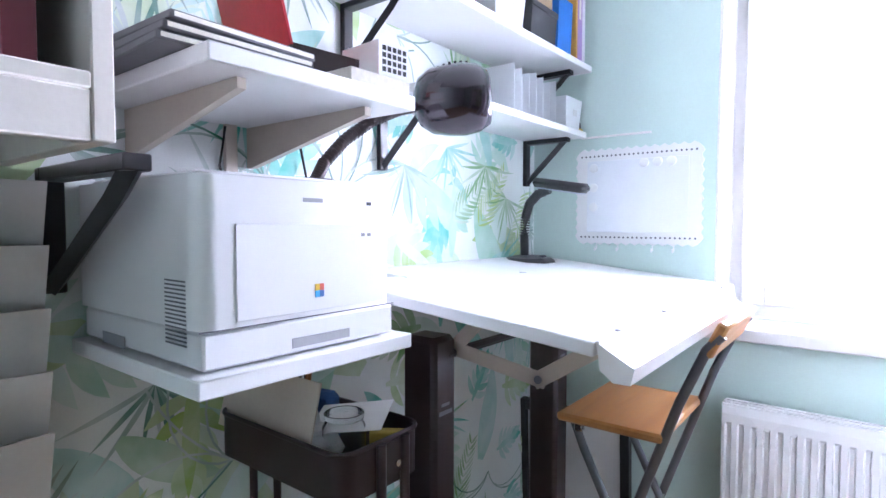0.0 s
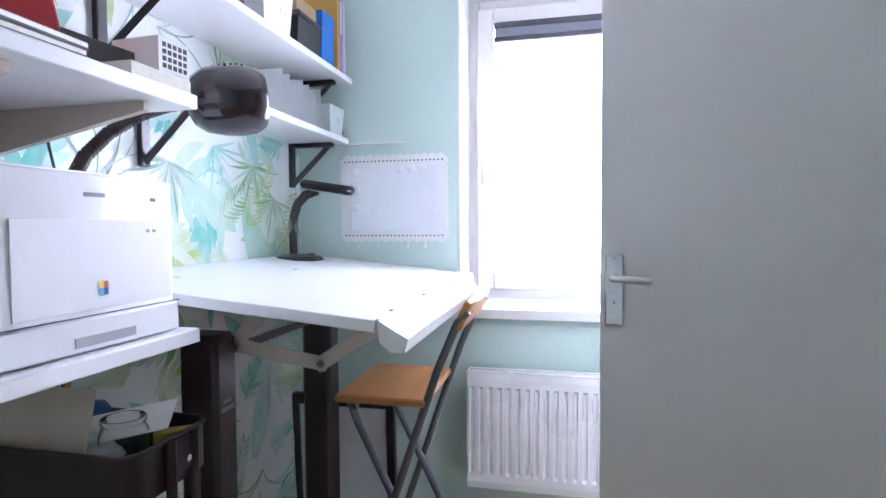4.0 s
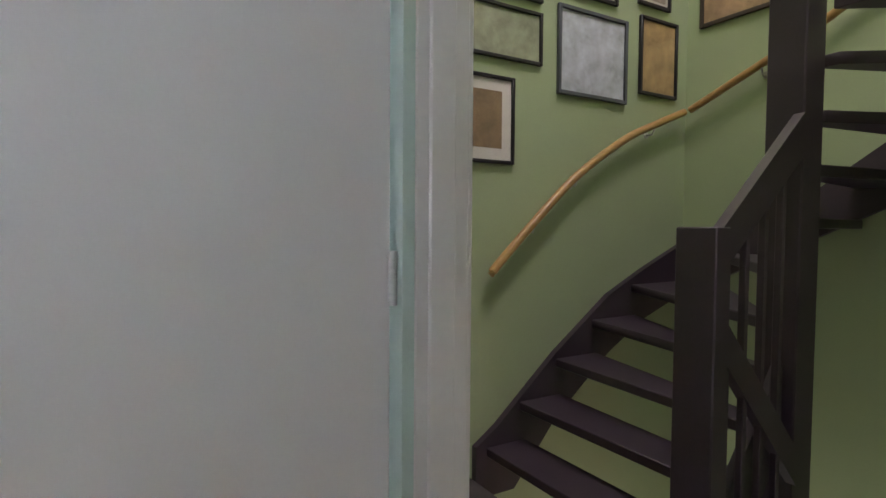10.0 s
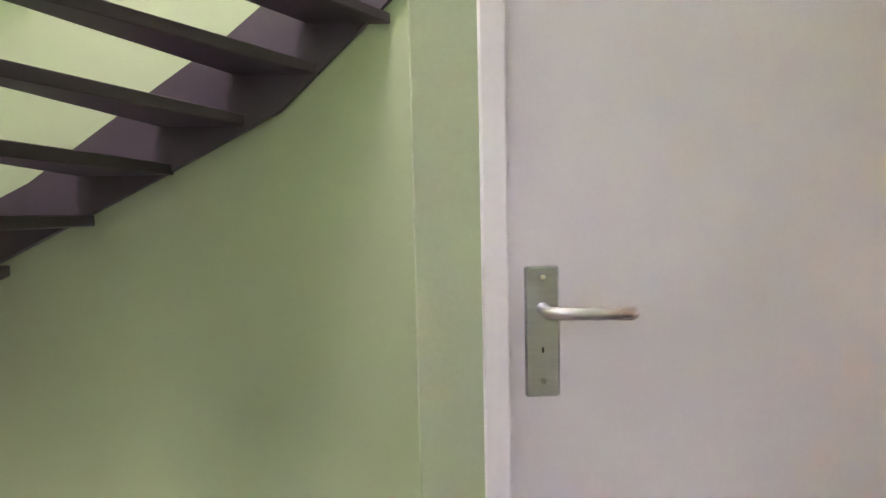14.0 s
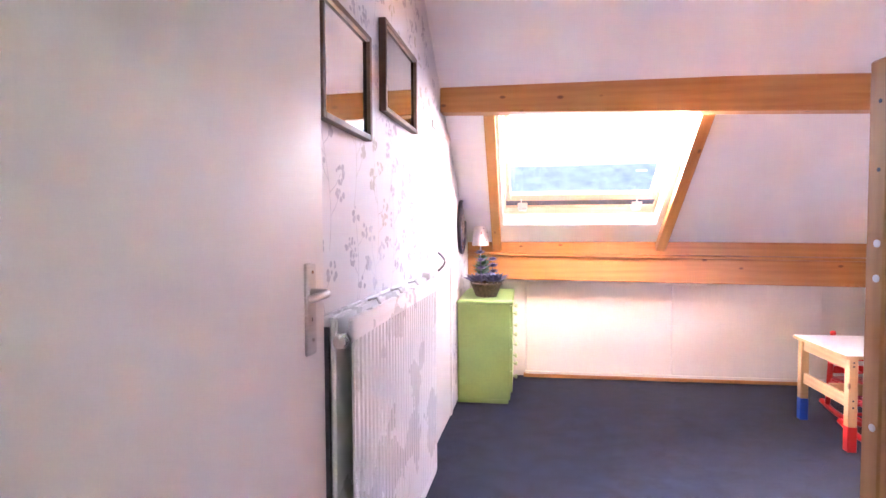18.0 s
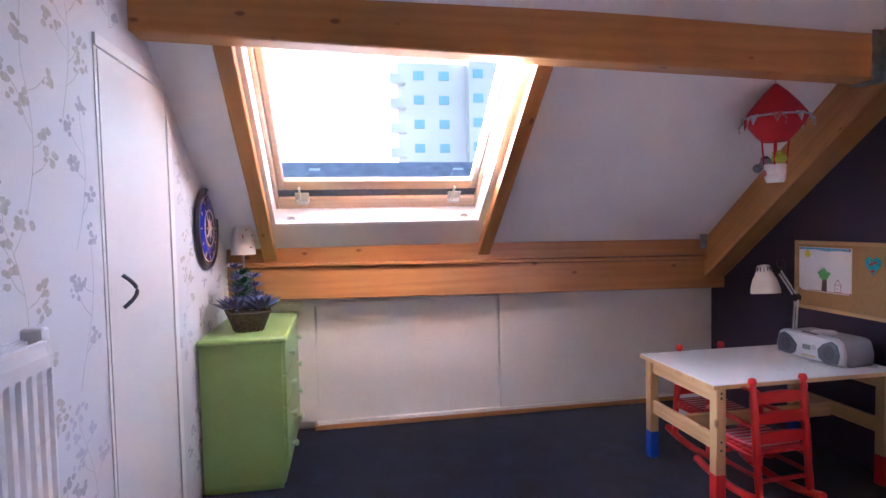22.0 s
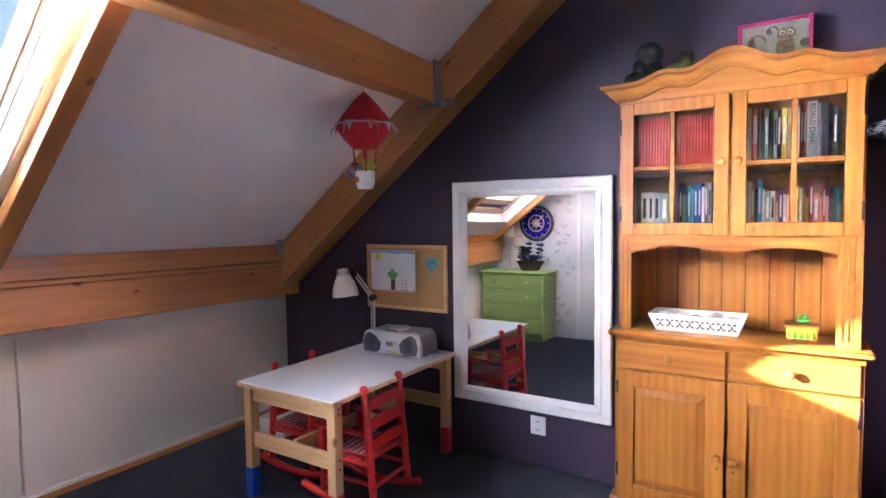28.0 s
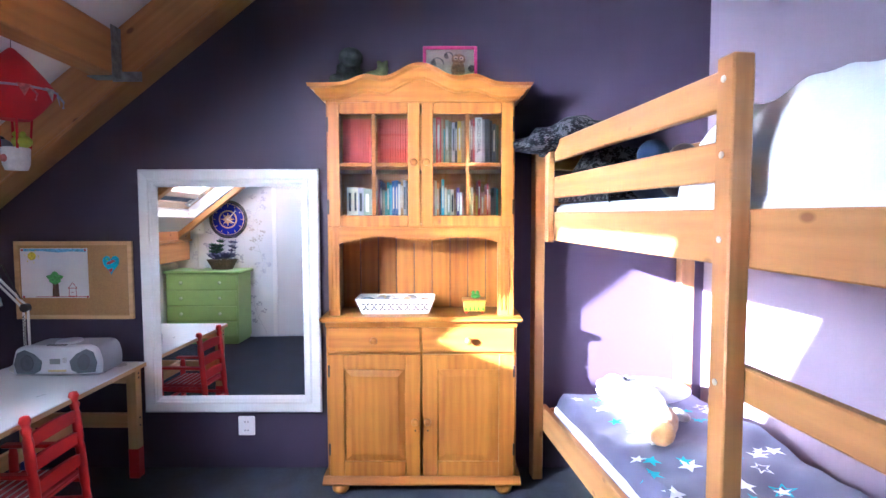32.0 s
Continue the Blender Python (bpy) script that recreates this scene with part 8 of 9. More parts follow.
# fretwork tray with shells, music box, toys and owl picture
tray = thing("fretwork_tray", "white fretwork wooden tray filled with shells and stones", "tray", (-0.965, -2.605, 0.752))
TL, TW, TH, FL = 0.140, 0.055, 0.066, 0.026
part("base", box(-TW, TW, -TL, TL, 0.0, 0.005), WHITE, tray)
# fretwork is uncut: dark shapes on the side show the shade of its openings
FRET = material("fret_shadow", (0.09, 0.07, 0.06), 0.8)
for s in (-1, 1):
    bm = bm_from([(s * TW, -TL, 0), (s * TW, TL, 0), (s * (TW + FL), TL + FL, TH), (s * (TW + FL), -TL - FL, TH), (s * (TW - 0.006), -TL, 0), (s * (TW - 0.006), TL, 0), (s * (TW + FL - 0.006), TL + FL, TH), (s * (TW + FL - 0.006), -TL - FL, TH)], [(0, 1, 2, 3), (4, 7, 6, 5), (3, 2, 6, 7), (0, 3, 7, 4), (1, 5, 6, 2), (0, 4, 5, 1)])
    bmesh.ops.recalc_face_normals(bm, faces=bm.faces[:])
    part("long_side", bm, WHITE, tray, smooth=None)
    e = TH - 0.012 if s > 0 else TH
    bm = bm_from([(-TW, s * TL, 0), (TW, s * TL, 0), (TW + FL, s * (TL + FL), TH), (-TW - FL, s * (TL + FL), TH), (-TW, s * (TL - 0.006), 0), (TW, s * (TL - 0.006), 0), (TW + FL, s * (TL + FL - 0.006), TH), (-TW - FL, s * (TL + FL - 0.006), TH)], [(0, 1, 2, 3), (4, 7, 6, 5), (3, 2, 6, 7), (0, 3, 7, 4), (1, 5, 6, 2), (0, 4, 5, 1)])
    bmesh.ops.recalc_face_normals(bm, faces=bm.faces[:])
    part("short_side", bm, WHITE, tray, smooth=None)
FM = Matrix.Translation((TW + 0.0015, 0, 0.0)) @ Matrix.Rotation(math.atan2(FL, TH), 4, "Y")
for k in range(8):
    y = -0.122 + 0.035 * k
    for dy, dz, ang in ((-0.008, 0.022, 0.7), (0.008, 0.022, -0.7), (-0.009, 0.046, -0.6), (0.009, 0.046, 0.6), (0.0, 0.034, 1.57)):
        bm = bmesh.new()
        blade(bm, lambda a, b: (0.0, a, b), y + dy - 0.008 * math.cos(ang), dz - 0.008 * math.sin(ang), ang, 0.017, 0.0042, 0.4, 5)
        part("cut_out", moved(bm, FM), FRET, tray, smooth=None)
rng = random.Random(12)
SHELLS = [material("shell_white", (0.72, 0.68, 0.60), 0.5, vary=0.1), material("pebble_grey", (0.33, 0.33, 0.34), 0.6, vary=0.2), material("shell_ochre", (0.50, 0.38, 0.22), 0.5, vary=0.2), material("shell_blue", (0.40, 0.48, 0.55), 0.4, vary=0.1)]
for k in range(26):
    x, y, r = rng.uniform(-0.05, 0.05), rng.uniform(-0.14, 0.14), rng.uniform(0.014, 0.022)
    ob = solid("shell" if k % 3 else "pebble", ball(r, (0, 0, 0), 10, (1, rng.uniform(0.8, 1.5), 0.55)), SHELLS[k % 4], "small shell in the white tray" if k % 3 else "small pebble in the white tray", "shell" if k % 3 else "pebble", (-0.965 + x, -2.605 + y, 0.752 + 0.050 + 0.012 * math.cos(y * 12) - 0.004), rng.uniform(0, 180), group="tray contents", smooth=60)
solid("sand_fill", box(-0.058, 0.058, -0.145, 0.145, 0.0055, 0.040), SHELLS[2], "layer of sand and small shells in the tray", "sand", (-0.965, -2.605, 0.752), kind="stuff")
YEL, GRN = material("yellow_paint", (0.75, 0.58, 0.03), 0.35, vary=0.05), material("green_paint", (0.08, 0.36, 0.06), 0.35, vary=0.05)
mb = thing("music_box", "small yellow and green painted wooden music box", "toy", (-0.945, -2.272, 0.752))
part("box_body", box(-0.032, 0.032, -0.045, 0.045, 0.010, 0.050, bevel=0.002), YEL, mb)
part("box_lid", box(-0.036, 0.036, -0.051, 0.051, 0.050, 0.060, bevel=0.003), material("orange_paint", (0.62, 0.24, 0.03), 0.4), mb)
for k in range(5):
    y = -0.036 + 0.018 * k
    part("green_wedge", bm_from([(0.0326, y - 0.006, 0.013), (0.0326, y + 0.006, 0.013), (0.0326, y, 0.048)], [(0, 1, 2)]), GRN, mb, smooth=None)
for x in (-0.022, 0.022):
    for y in (-0.034, 0.034):
        part("foot", ball(0.007, (x, y, 0.006), 10), RED, mb)
part("frog_shape", join(ball(0.014, (0, 0.006, 0.070), 10, (1.3, 1.5, 0.8)), join(ball(0.008, (0.004, -0.004, 0.086), 8), ball(0.008, (0.004, 0.014, 0.086), 8))), GRN, mb, smooth=60)
PLUSH = material("grey_green_plush", (0.045, 0.05, 0.046), 0.95, vary=0.45, scale=30, fine=300, bump=0.8, spec=0.1)
solid("plush_toy", join(join(ball(0.060, (0, 0, 0.055), 16, (0.9, 1.0, 0.95)), ball(0.048, (0.02, 0.01, 0.125), 14, (1, 1.1, 0.9))), join(ball(0.020, (0.055, -0.025, 0.075), 10), join(ball(0.028, (0.03, 0.05, 0.035), 10), ball(0.028, (0.03, -0.055, 0.030), 10)))), PLUSH, "grey-green plush toy on top of the dresser", "plush toy", (-0.99, -2.80, 1.70), smooth=60)
solid("plush_toy", join(join(ball(0.045, (0, 0, 0.042), 14, (1, 1.35, 0.75)), ball(0.026, (0.025, 0.03, 0.075), 12)), join(ball(0.011, (0.03, 0.015, 0.100), 8), ball(0.011, (0.03, 0.045, 0.100), 8))), material("green_plush", (0.10, 0.12, 0.05), 0.95, vary=0.2, scale=40, fine=300, bump=0.8), "small green plush toy on top of the dresser", "plush toy", (-0.98, -2.685, 1.70), smooth=60)
PINK = material("pink_frame", (0.42, 0.02, 0.13), 0.4, vary=0.08)


def behind_top(a, b, d):
    return (-1.06 + d + 0.10 * (1.90 - b), a, b)


pf = framed("pink framed picture of an owl standing on the dresser", -2.49, -2.255, 1.66, 1.895, behind_top, 0.014, PINK, 0.0, (0.50, 0.46, 0.34), None, "owl picture", 0.018)
def oval(a, b, ra, rb, n=16):
    return [(a + ra * math.cos(q * math.tau / n), b + rb * math.sin(q * math.tau / n)) for q in range(n)]


def curl(a, b, r, turn, w=0.004, n=16):
    line = [(a + r * (1 - 0.6 * q / n) * math.cos(turn * q / n), b + r * (1 - 0.6 * q / n) * math.sin(turn * q / n)) for q in range(n + 1)]
    return line + [(x + w, y + w) for x, y in line[::-1]]


for nm, pts, c, lift in (("branch", [(-2.470, 1.735), (-2.400, 1.752), (-2.270, 1.745), (-2.270, 1.752), (-2.400, 1.762), (-2.470, 1.745)], (0.13, 0.11, 0.08), 0.0124), ("scroll_shape", curl(-2.435, 1.815, 0.034, 5.5), (0.16, 0.15, 0.12), 0.0124), ("scroll_shape", curl(-2.420, 1.775, 0.026, -5.0), (0.16, 0.15, 0.12), 0.0126), ("scroll_shape", curl(-2.385, 1.850, 0.022, 5.0), (0.20, 0.18, 0.14), 0.0124), ("scroll_shape", curl(-2.283, 1.800, 0.020, -5.0), (0.16, 0.15, 0.12), 0.0124), ("owl_shape", oval(-2.338, 1.790, 0.030, 0.046), (0.24, 0.16, 0.08), 0.0124), ("owl_head", oval(-2.336, 1.838, 0.030, 0.024), (0.30, 0.21, 0.11), 0.0127), ("owl_eye", oval(-2.348, 1.842, 0.009, 0.009), (0.62, 0.54, 0.36), 0.0130), ("owl_eye", oval(-2.324, 1.842, 0.009, 0.009), (0.62, 0.54, 0.36), 0.0130), ("owl_pupil", oval(-2.348, 1.842, 0.004, 0.004, 8), (0.03, 0.025, 0.02), 0.0133), ("owl_pupil", oval(-2.324, 1.842, 0.004, 0.004, 8), (0.03, 0.025, 0.02), 0.0133)):
    placed(nm, bm_from([behind_top(a, b, lift) for a, b in pts], [tuple(range(len(pts)))]), material("owl_print", c, 0.6, vary=0.4, scale=60), pf, smooth=None)


# ---- bunk bed: local x along its length, y to the wall, origin at the front corner by the purple wall ----
BM = Matrix.Translation((-1.04, -2.018, 0)) @ Matrix.Rotation(radians(6.8), 4, "Z")
bunk = thing("bunk_bed", "pine bunk bed with guard rails along the lilac wall", "bunk bed", m=BM)
BL, BD, PW = 1.93, 0.735, 0.064


def bolt(x, y, z, axis, parent, s=1):
    part("bolt", cylinder(0.007, 0.003, 14, bevel=0.001, base=(x, y, z), axis=axis), ZINC, parent, "steel bolt head", smooth=50)


ZINC = material("zinc_bolt", (0.60, 0.60, 0.62), 0.5, metal=0.5, vary=0.05, bump=0.0)
posts = []
for x0, x1, y0, top in ((0.0, PW, 0.0, 1.44), (BL - PW, BL, 0.0, 1.475), (1.322, 1.375, 0.0, 1.472), (0.0, PW, BD - PW, 1.44), (BL - PW, BL, BD - PW, 1.475)):
    p = part("post", box(x0, x1, y0, y0 + 0.045 if y0 == 0 else y0 + PW, 0.0, top, bevel=0.004), BUNK_Z, bunk, "pine post with a visible knot")
    posts.append(p)
for z0, z1 in ((1.385, 1.466), (1.236, 1.320)):
    part("guard_rail", box(0.02, 1.34, 0.0455, 0.0715, z0, z1, bevel=0.004), BUNK, bunk)
    part("rear_guard_rail", box(0.02, BL - 0.02, BD - PW - 0.024, BD - PW, z0, z1, bevel=0.004), BUNK, bunk)
    part("end_board", box(BL - PW - 0.026, BL - PW - 0.001, 0.046, BD - PW, z0, z1, bevel=0.004), BUNK_Y, bunk)
    part("end_board", box(PW + 0.001, PW + 0.027, 0.072, BD - PW - 0.03, z0 - 0.03, z1 - 0.03, bevel=0.004), BUNK_Y, bunk)
part("guard_strut", box(0.135, 0.185, 0.020, 0.045, 1.055, 1.440, bevel=0.003), BUNK_Z, bunk)
part("side_board", box(0.02, BL - 0.01, 0.0455, 0.0715, 1.062, 1.178, bevel=0.004), BUNK, bunk)
part("rear_side_board", box(0.02, BL - 0.01, BD - PW - 0.024, BD - PW, 1.062, 1.178, bevel=0.004), BUNK, bunk)
part("end_board", box(BL - PW - 0.026, BL - PW - 0.001, 0.072, BD - PW - 0.025, 1.062, 1.178, bevel=0.004), BUNK_Y, bunk)
part("end_board", box(PW + 0.001, PW + 0.027, 0.072, BD - PW - 0.025, 1.062, 1.178, bevel=0.004), BUNK_Y, bunk)
part("lower_guard_rail", box(1.34, BL - 0.02, 0.0455, 0.0715, 0.797, 0.868, bevel=0.004), BUNK, bunk)
part("lower_side_board", box(0.02, BL - 0.01, 0.0455, 0.0715, 0.215, 0.325, bevel=0.004), BUNK, bunk)
part("lower_rear_board", box(0.02, BL - 0.01, BD - PW - 0.024, BD - PW, 0.215, 0.325, bevel=0.004), BUNK, bunk)
for x in (PW + 0.001, BL - PW - 0.026):
    part("lower_end_board", box(x, x + 0.025, 0.072, BD - PW - 0.025, 0.215, 0.325, bevel=0.004), BUNK_Y, bunk)
for zz in (1.070, 0.222):
    for k in range(12):
        x = 0.13 + 0.148 * k
        part("slat", box(x, x + 0.07, 0.072, BD - PW - 0.026, zz, zz + 0.016, bevel=0.002), PALE_Y, bunk)
for z in (1.427, 1.282, 1.118, 0.835):
    bolt(1.348, -0.004, z, "Y", posts[2])
for z in (1.150, 1.088, 0.82):
    bolt(BL, 0.030, z, "X", posts[1])
for z in (1.40, 1.28):
    part("bolt_hole", cylinder(0.004, 0.0008, 10, base=(BL, 0.028, z), axis="X"), BLACK, posts[1])
for z, x in ((1.44, 1.5), (1.118, 1.5)):
    part("bolt", cylinder(0.009, 0.004, 14, base=(BL - PW - 0.03, 0.09, z), axis="X"), CHROME, bunk, smooth=50)
for z in (0.32, 0.58, 0.86, 0.90, 0.62, 0.36):
    part("peg_hole", cylinder(0.0035, 0.0008, 8, base=(0.022, -0.0008, z), axis="Y"), BLACK, posts[0])

# bedding
SHEET = material("white_bed_linen", (0.64, 0.67, 0.72), 0.85, vary=0.04, scale=6, fine=200, bump=0.15, sheen=0.2)
NAVY = material("navy_star_linen", (0.085, 0.085, 0.15), 0.8, vary=0.15, scale=9, fine=260, bump=0.2, sheen=0.2)


def sheet(nx, ny, f, base=None):
    """A closed soft slab: f(u, v) gives the upper point, the underside lies below it."""
    top = [[Vector(f(i / nx, j / ny)) for j in range(ny + 1)] for i in range(nx + 1)]
    bm = bmesh.new()
    a = [[bm.verts.new(p) for p in row] for row in top]
    b = [[bm.verts.new((p.x, p.y, p.z - 0.022 if base is None else min(base, p.z - 0.004))) for p in row] for row in top]
    for i in range(nx):
        for j in range(ny):
            bm.faces.new((a[i][j], a[i + 1][j], a[i + 1][j + 1], a[i][j + 1]))
            bm.faces.new((b[i][j + 1], b[i + 1][j + 1], b[i + 1][j], b[i][j]))
    for i in range(nx):
        bm.faces.new((a[i][0], b[i][0], b[i + 1][0], a[i + 1][0]))
        bm.faces.new((a[i][ny], a[i + 1][ny], b[i + 1][ny], b[i][ny]))
    for j in range(ny):
        bm.faces.new((a[0][j], a[0][j + 1], b[0][j + 1], b[0][j]))
        bm.faces.new((a[nx][j], b[nx][j], b[nx][j + 1], a[nx][j + 1]))
    bmesh.ops.recalc_face_normals(bm, faces=bm.faces[:])
    return bm


def crumple(x, y, k=1.0):
    return k * (0.008 * math.sin(9 * x + 4 * y + 1.5) + 0.006 * math.sin(17 * x - 11 * y) + 0.0045 * math.sin(27 * y + 8 * x + 0.7) + 0.003 * math.sin(45 * x + 31 * y))


up = thing("mattress", "white mattress on the upper bunk", "mattress", m=BM @ Matrix.Translation((0.1, 0.076, 1.087)))
part("pad", box(0.0, BL - 0.19, 0.0, BD - PW - 0.11, 0.0, 0.125, bevel=0.02), SHEET, up)
lo = thing("mattress", "white mattress on the lower bunk", "mattress", m=BM @ Matrix.Translation((0.1, 0.076, 0.239)))
part("pad", box(0.0, BL - 0.19, 0.0, BD - PW - 0.11, 0.0, 0.12, bevel=0.02), SHEET, lo)


def puff(u, v):
    x, y = 0.80 * u, 0.53 * v
    soft = lambda k, r: math.sqrt(max(0.0, 1 - max(0.0, 1 - k / r) ** 2))
    edge = soft(u, 0.16) * soft(1 - u, 0.10) * soft(v + 0.01, 0.22) * soft(1 - v + 0.02, 0.25)
    fold = 1 / (1 + math.exp(-(u - 0.30 - 0.16 * v) * 45))
    h = 0.185 + 0.035 * math.sin(2.0 * v + 0.5) + 0.022 * fold - 0.03 * math.exp(-((u - 0.40 - 0.25 * v) / 0.06) ** 2) * v
    return (x, y - 0.012 * math.sin(9 * u) * (1 - v), h * edge ** 0.85 + crumple(x * 1.6, y * 1.6, 0.9 * edge))


dv = thing("duvet", "white duvet with green grass prints heaped on the upper bunk", "duvet", m=BM @ Matrix.Translation((1.045, 0.082, 1.20)))
part("cover", sheet(56, 40, puff, 0.0), SHEET, dv, smooth=70)
GRASS = material("grass_print", (0.30, 0.42, 0.16), 0.8, vary=0.15)
bm = bmesh.new()


def on_duvet(u0, v0):
    def put(a, b):
        p = Vector(puff(min(max(u0 + a / 0.80, 0.01), 0.99), min(max(v0 + b / 0.53, 0.01), 0.99)))
        return (p.x, p.y - 0.001, p.z + 0.0022)
    return put


for u0, v0 in ((0.10, 0.16), (0.24, 0.05), (0.38, 0.45), (0.60, 0.25), (0.75, 0.6), (0.16, 0.55)):
    for k in range(7):
        blade(bm, on_duvet(u0, v0), 0.0, 0.0, 0.5 + 0.32 * k, 0.060, 0.0020, 0.3, 5)
part("grass_print", bm, GRASS, dv, "green grass tufts", smooth=None)


def flow(u, v):
    x, y = 1.66 * u, -0.012 + 0.60 * v
    drop = 0.0 if v > 0.07 else (0.07 - v) / 0.07
    return (x, y - 0.006 * drop, 0.028 - 0.115 * drop ** 1.5 + crumple(x, y, 1.2 if v > 0.05 else 0.3) * (0.35 + 0.65 * min(1, u * 3)))


d2 = thing("star_duvet", "navy duvet with white and teal stars on the lower bunk", "duvet", m=BM @ Matrix.Translation((0.12, 0.082, 0.368)))
part("cover", sheet(90, 40, flow), NAVY, d2, smooth=70)
STARW, START = material("white_star", (0.74, 0.75, 0.80), 0.8, vary=0.05), material("teal_star", (0.03, 0.42, 0.46), 0.8, vary=0.08)
rng = random.Random(8)
for k in range(64):
    u0, v0, r, rot = rng.uniform(0.03, 0.97), rng.uniform(0.0, 0.95), rng.uniform(0.022, 0.040), rng.uniform(0, 1.2)
    bm, hollow = bmesh.new(), k % 4 == 0

    def at(rr, t):
        u, v = u0 + rr * math.cos(t) / 1.66, v0 + rr * math.sin(t) / 0.60
        p = Vector(flow(min(max(u, 0), 1), min(max(v, 0.0), 1)))
        return (p.x, p.y - (0.0025 if v < 0.07 else 0.0), p.z + 0.0025)
    rim = [at(r if q % 2 == 0 else r * 0.42, rot + q * math.tau / 10) for q in range(10)]
    if hollow:
        inn = [at((r if q % 2 == 0 else r * 0.42) * 0.72, rot + q * math.tau / 10) for q in range(10)]
        a, b = [bm.verts.new(p) for p in rim], [bm.verts.new(p) for p in inn]
        for q in range(10):
            bm.faces.new((a[q], a[(q + 1) % 10], b[(q + 1) % 10], b[q]))
    else:
        c = bm.verts.new(at(0.0, 0.0))
        a = [bm.verts.new(p) for p in rim]
        for q in range(10):
            bm.faces.new((c, a[q], a[(q + 1) % 10]))
    part("printed_star", bm, STARW if k % 5 < 3 else START, d2, "white star" if k % 5 < 3 else "teal star", smooth=None)
PLUSHG = material("grey_plush", (0.30, 0.28, 0.28), 0.95, vary=0.3, scale=25, fine=300, bump=0.8, sheen=0.4)
PLUSHO = material("orange_plush", (0.48, 0.24, 0.07), 0.95, vary=0.3, scale=18, fine=300, bump=0.8, sheen=0.4)
PLUSHB = material("brown_plush", (0.28, 0.17, 0.09), 0.95, vary=0.25, scale=30, fine=300, bump=0.8, sheen=0.4)
pl = thing("pillow", "white pillow on the lower bunk", "pillow", m=BM @ Matrix.Translation((0.10, 0.16, 0.395)))
part("case", moved(ball(0.2, (0.13, 0.26, 0.045), 24, (0.62, 1.0, 0.22)), Matrix()), SHEET, pl, smooth=70)
dog = join(join(ball(0.13, (0.0, 0, 0.095), 18, (1.5, 0.9, 0.72)), ball(0.085, (-0.20, -0.02, 0.125), 16, (1.05, 0.9, 0.85))), join(join(ball(0.045, (-0.29, -0.03, 0.105), 12, (1.3, 0.9, 0.8)), ball(0.042, (-0.19, 0.075, 0.125), 10, (0.8, 0.4, 1.4))), join(ball(0.05, (0.20, -0.08, 0.04), 12, (1.9, 0.8, 0.75)), ball(0.05, (0.20, 0.10, 0.04), 12, (1.9, 0.8, 0.75)))))
tagged(solid("plush_toy", dog, PLUSHG, "grey plush animal lying on the lower bunk", "plush toy", smooth=70), group="bed toys").matrix_basis = BM @ Matrix.Translation((0.36, 0.34, 0.395)) @ Matrix.Rotation(0.35, 4, "Z") @ Matrix.Scale(0.62, 4)
tagged(solid("plush_toy", join(ball(0.06, (0, 0, 0.055), 14, (1.6, 0.9, 0.9)), ball(0.045, (0.10, 0.02, 0.06), 12)), PLUSHO, "orange-brown plush toy beside the pillow", "plush toy", smooth=70), group="bed toys").matrix_basis = BM @ Matrix.Translation((0.60, 0.30, 0.395)) @ Matrix.Rotation(-0.7, 4, "Z")
LEOPARD = bpy.data.materials.new("leopard_blanket")
LEOPARD.use_nodes = True
n, l = LEOPARD.node_tree.nodes, LEOPARD.node_tree.links
vo, rp, co, nz, mixv = n.new("ShaderNodeTexVoronoi"), n.new("ShaderNodeValToRGB"), n.new("ShaderNodeTexCoord"), n.new("ShaderNodeTexNoise"), n.new("ShaderNodeMix")
vo.inputs["Scale"].default_value, nz.inputs["Scale"].default_value = 42, 30
mixv.data_type = "VECTOR"
mixv.inputs[0].default_value = 0.06
l.new(co.outputs["Object"], mixv.inputs[4])
l.new(nz.outputs["Color"], mixv.inputs[5])
l.new(mixv.outputs[1], vo.inputs["Vector"])
l.new(vo.outputs["Distance"], rp.inputs["Fac"])
rp.color_ramp.elements[0].position, rp.color_ramp.elements[0].color = 0.54, (0.005, 0.005, 0.007, 1)
rp.color_ramp.elements[1].position, rp.color_ramp.elements[1].color = 0.61, (0.06, 0.058, 0.06, 1)
l.new(rp.outputs["Color"], n["Principled BSDF"].inputs["Base Color"])
n["Principled BSDF"].inputs["Roughness"].default_value = 0.95
n["Principled BSDF"].inputs["Specular IOR Level"].default_value = 0.08
PLUSHR = material("wine_plush", (0.16, 0.03, 0.04), 0.95, vary=0.25, scale=30, fine=300, bump=0.8, sheen=0.3)
lb = thing("blanket", "grey leopard print blanket thrown over the bed end", "blanket", m=BM @ Matrix.Translation((0.10, 0.09, 1.215)))
part("cloth", sheet(30, 20, lambda u, v: (0.52 * u, 0.48 * v, (0.06 + 0.16 * math.exp(-((u - 0.35) / 0.3) ** 2) * (1 - 0.3 * v)) * min(1, 5 * u + 0.2, 5 * (1 - u) + 0.2, 4 * v + 0.4, 4 * (1 - v) + 0.2) + crumple(2.5 * u, 2.5 * v, 1.6)), 0.0), LEOPARD, lb, smooth=70)
roll = thing("blanket_roll", "black and grey leopard print blanket bundled on the bed end", "blanket", m=BM @ Matrix.Translation((0.13, 0.12, 1.465)) @ Matrix.Rotation(radians(9), 4, "X"))
heap = ball(0.13, (0.0, 0.0, 0.02), 36, (0.95, 2.0, 0.52))
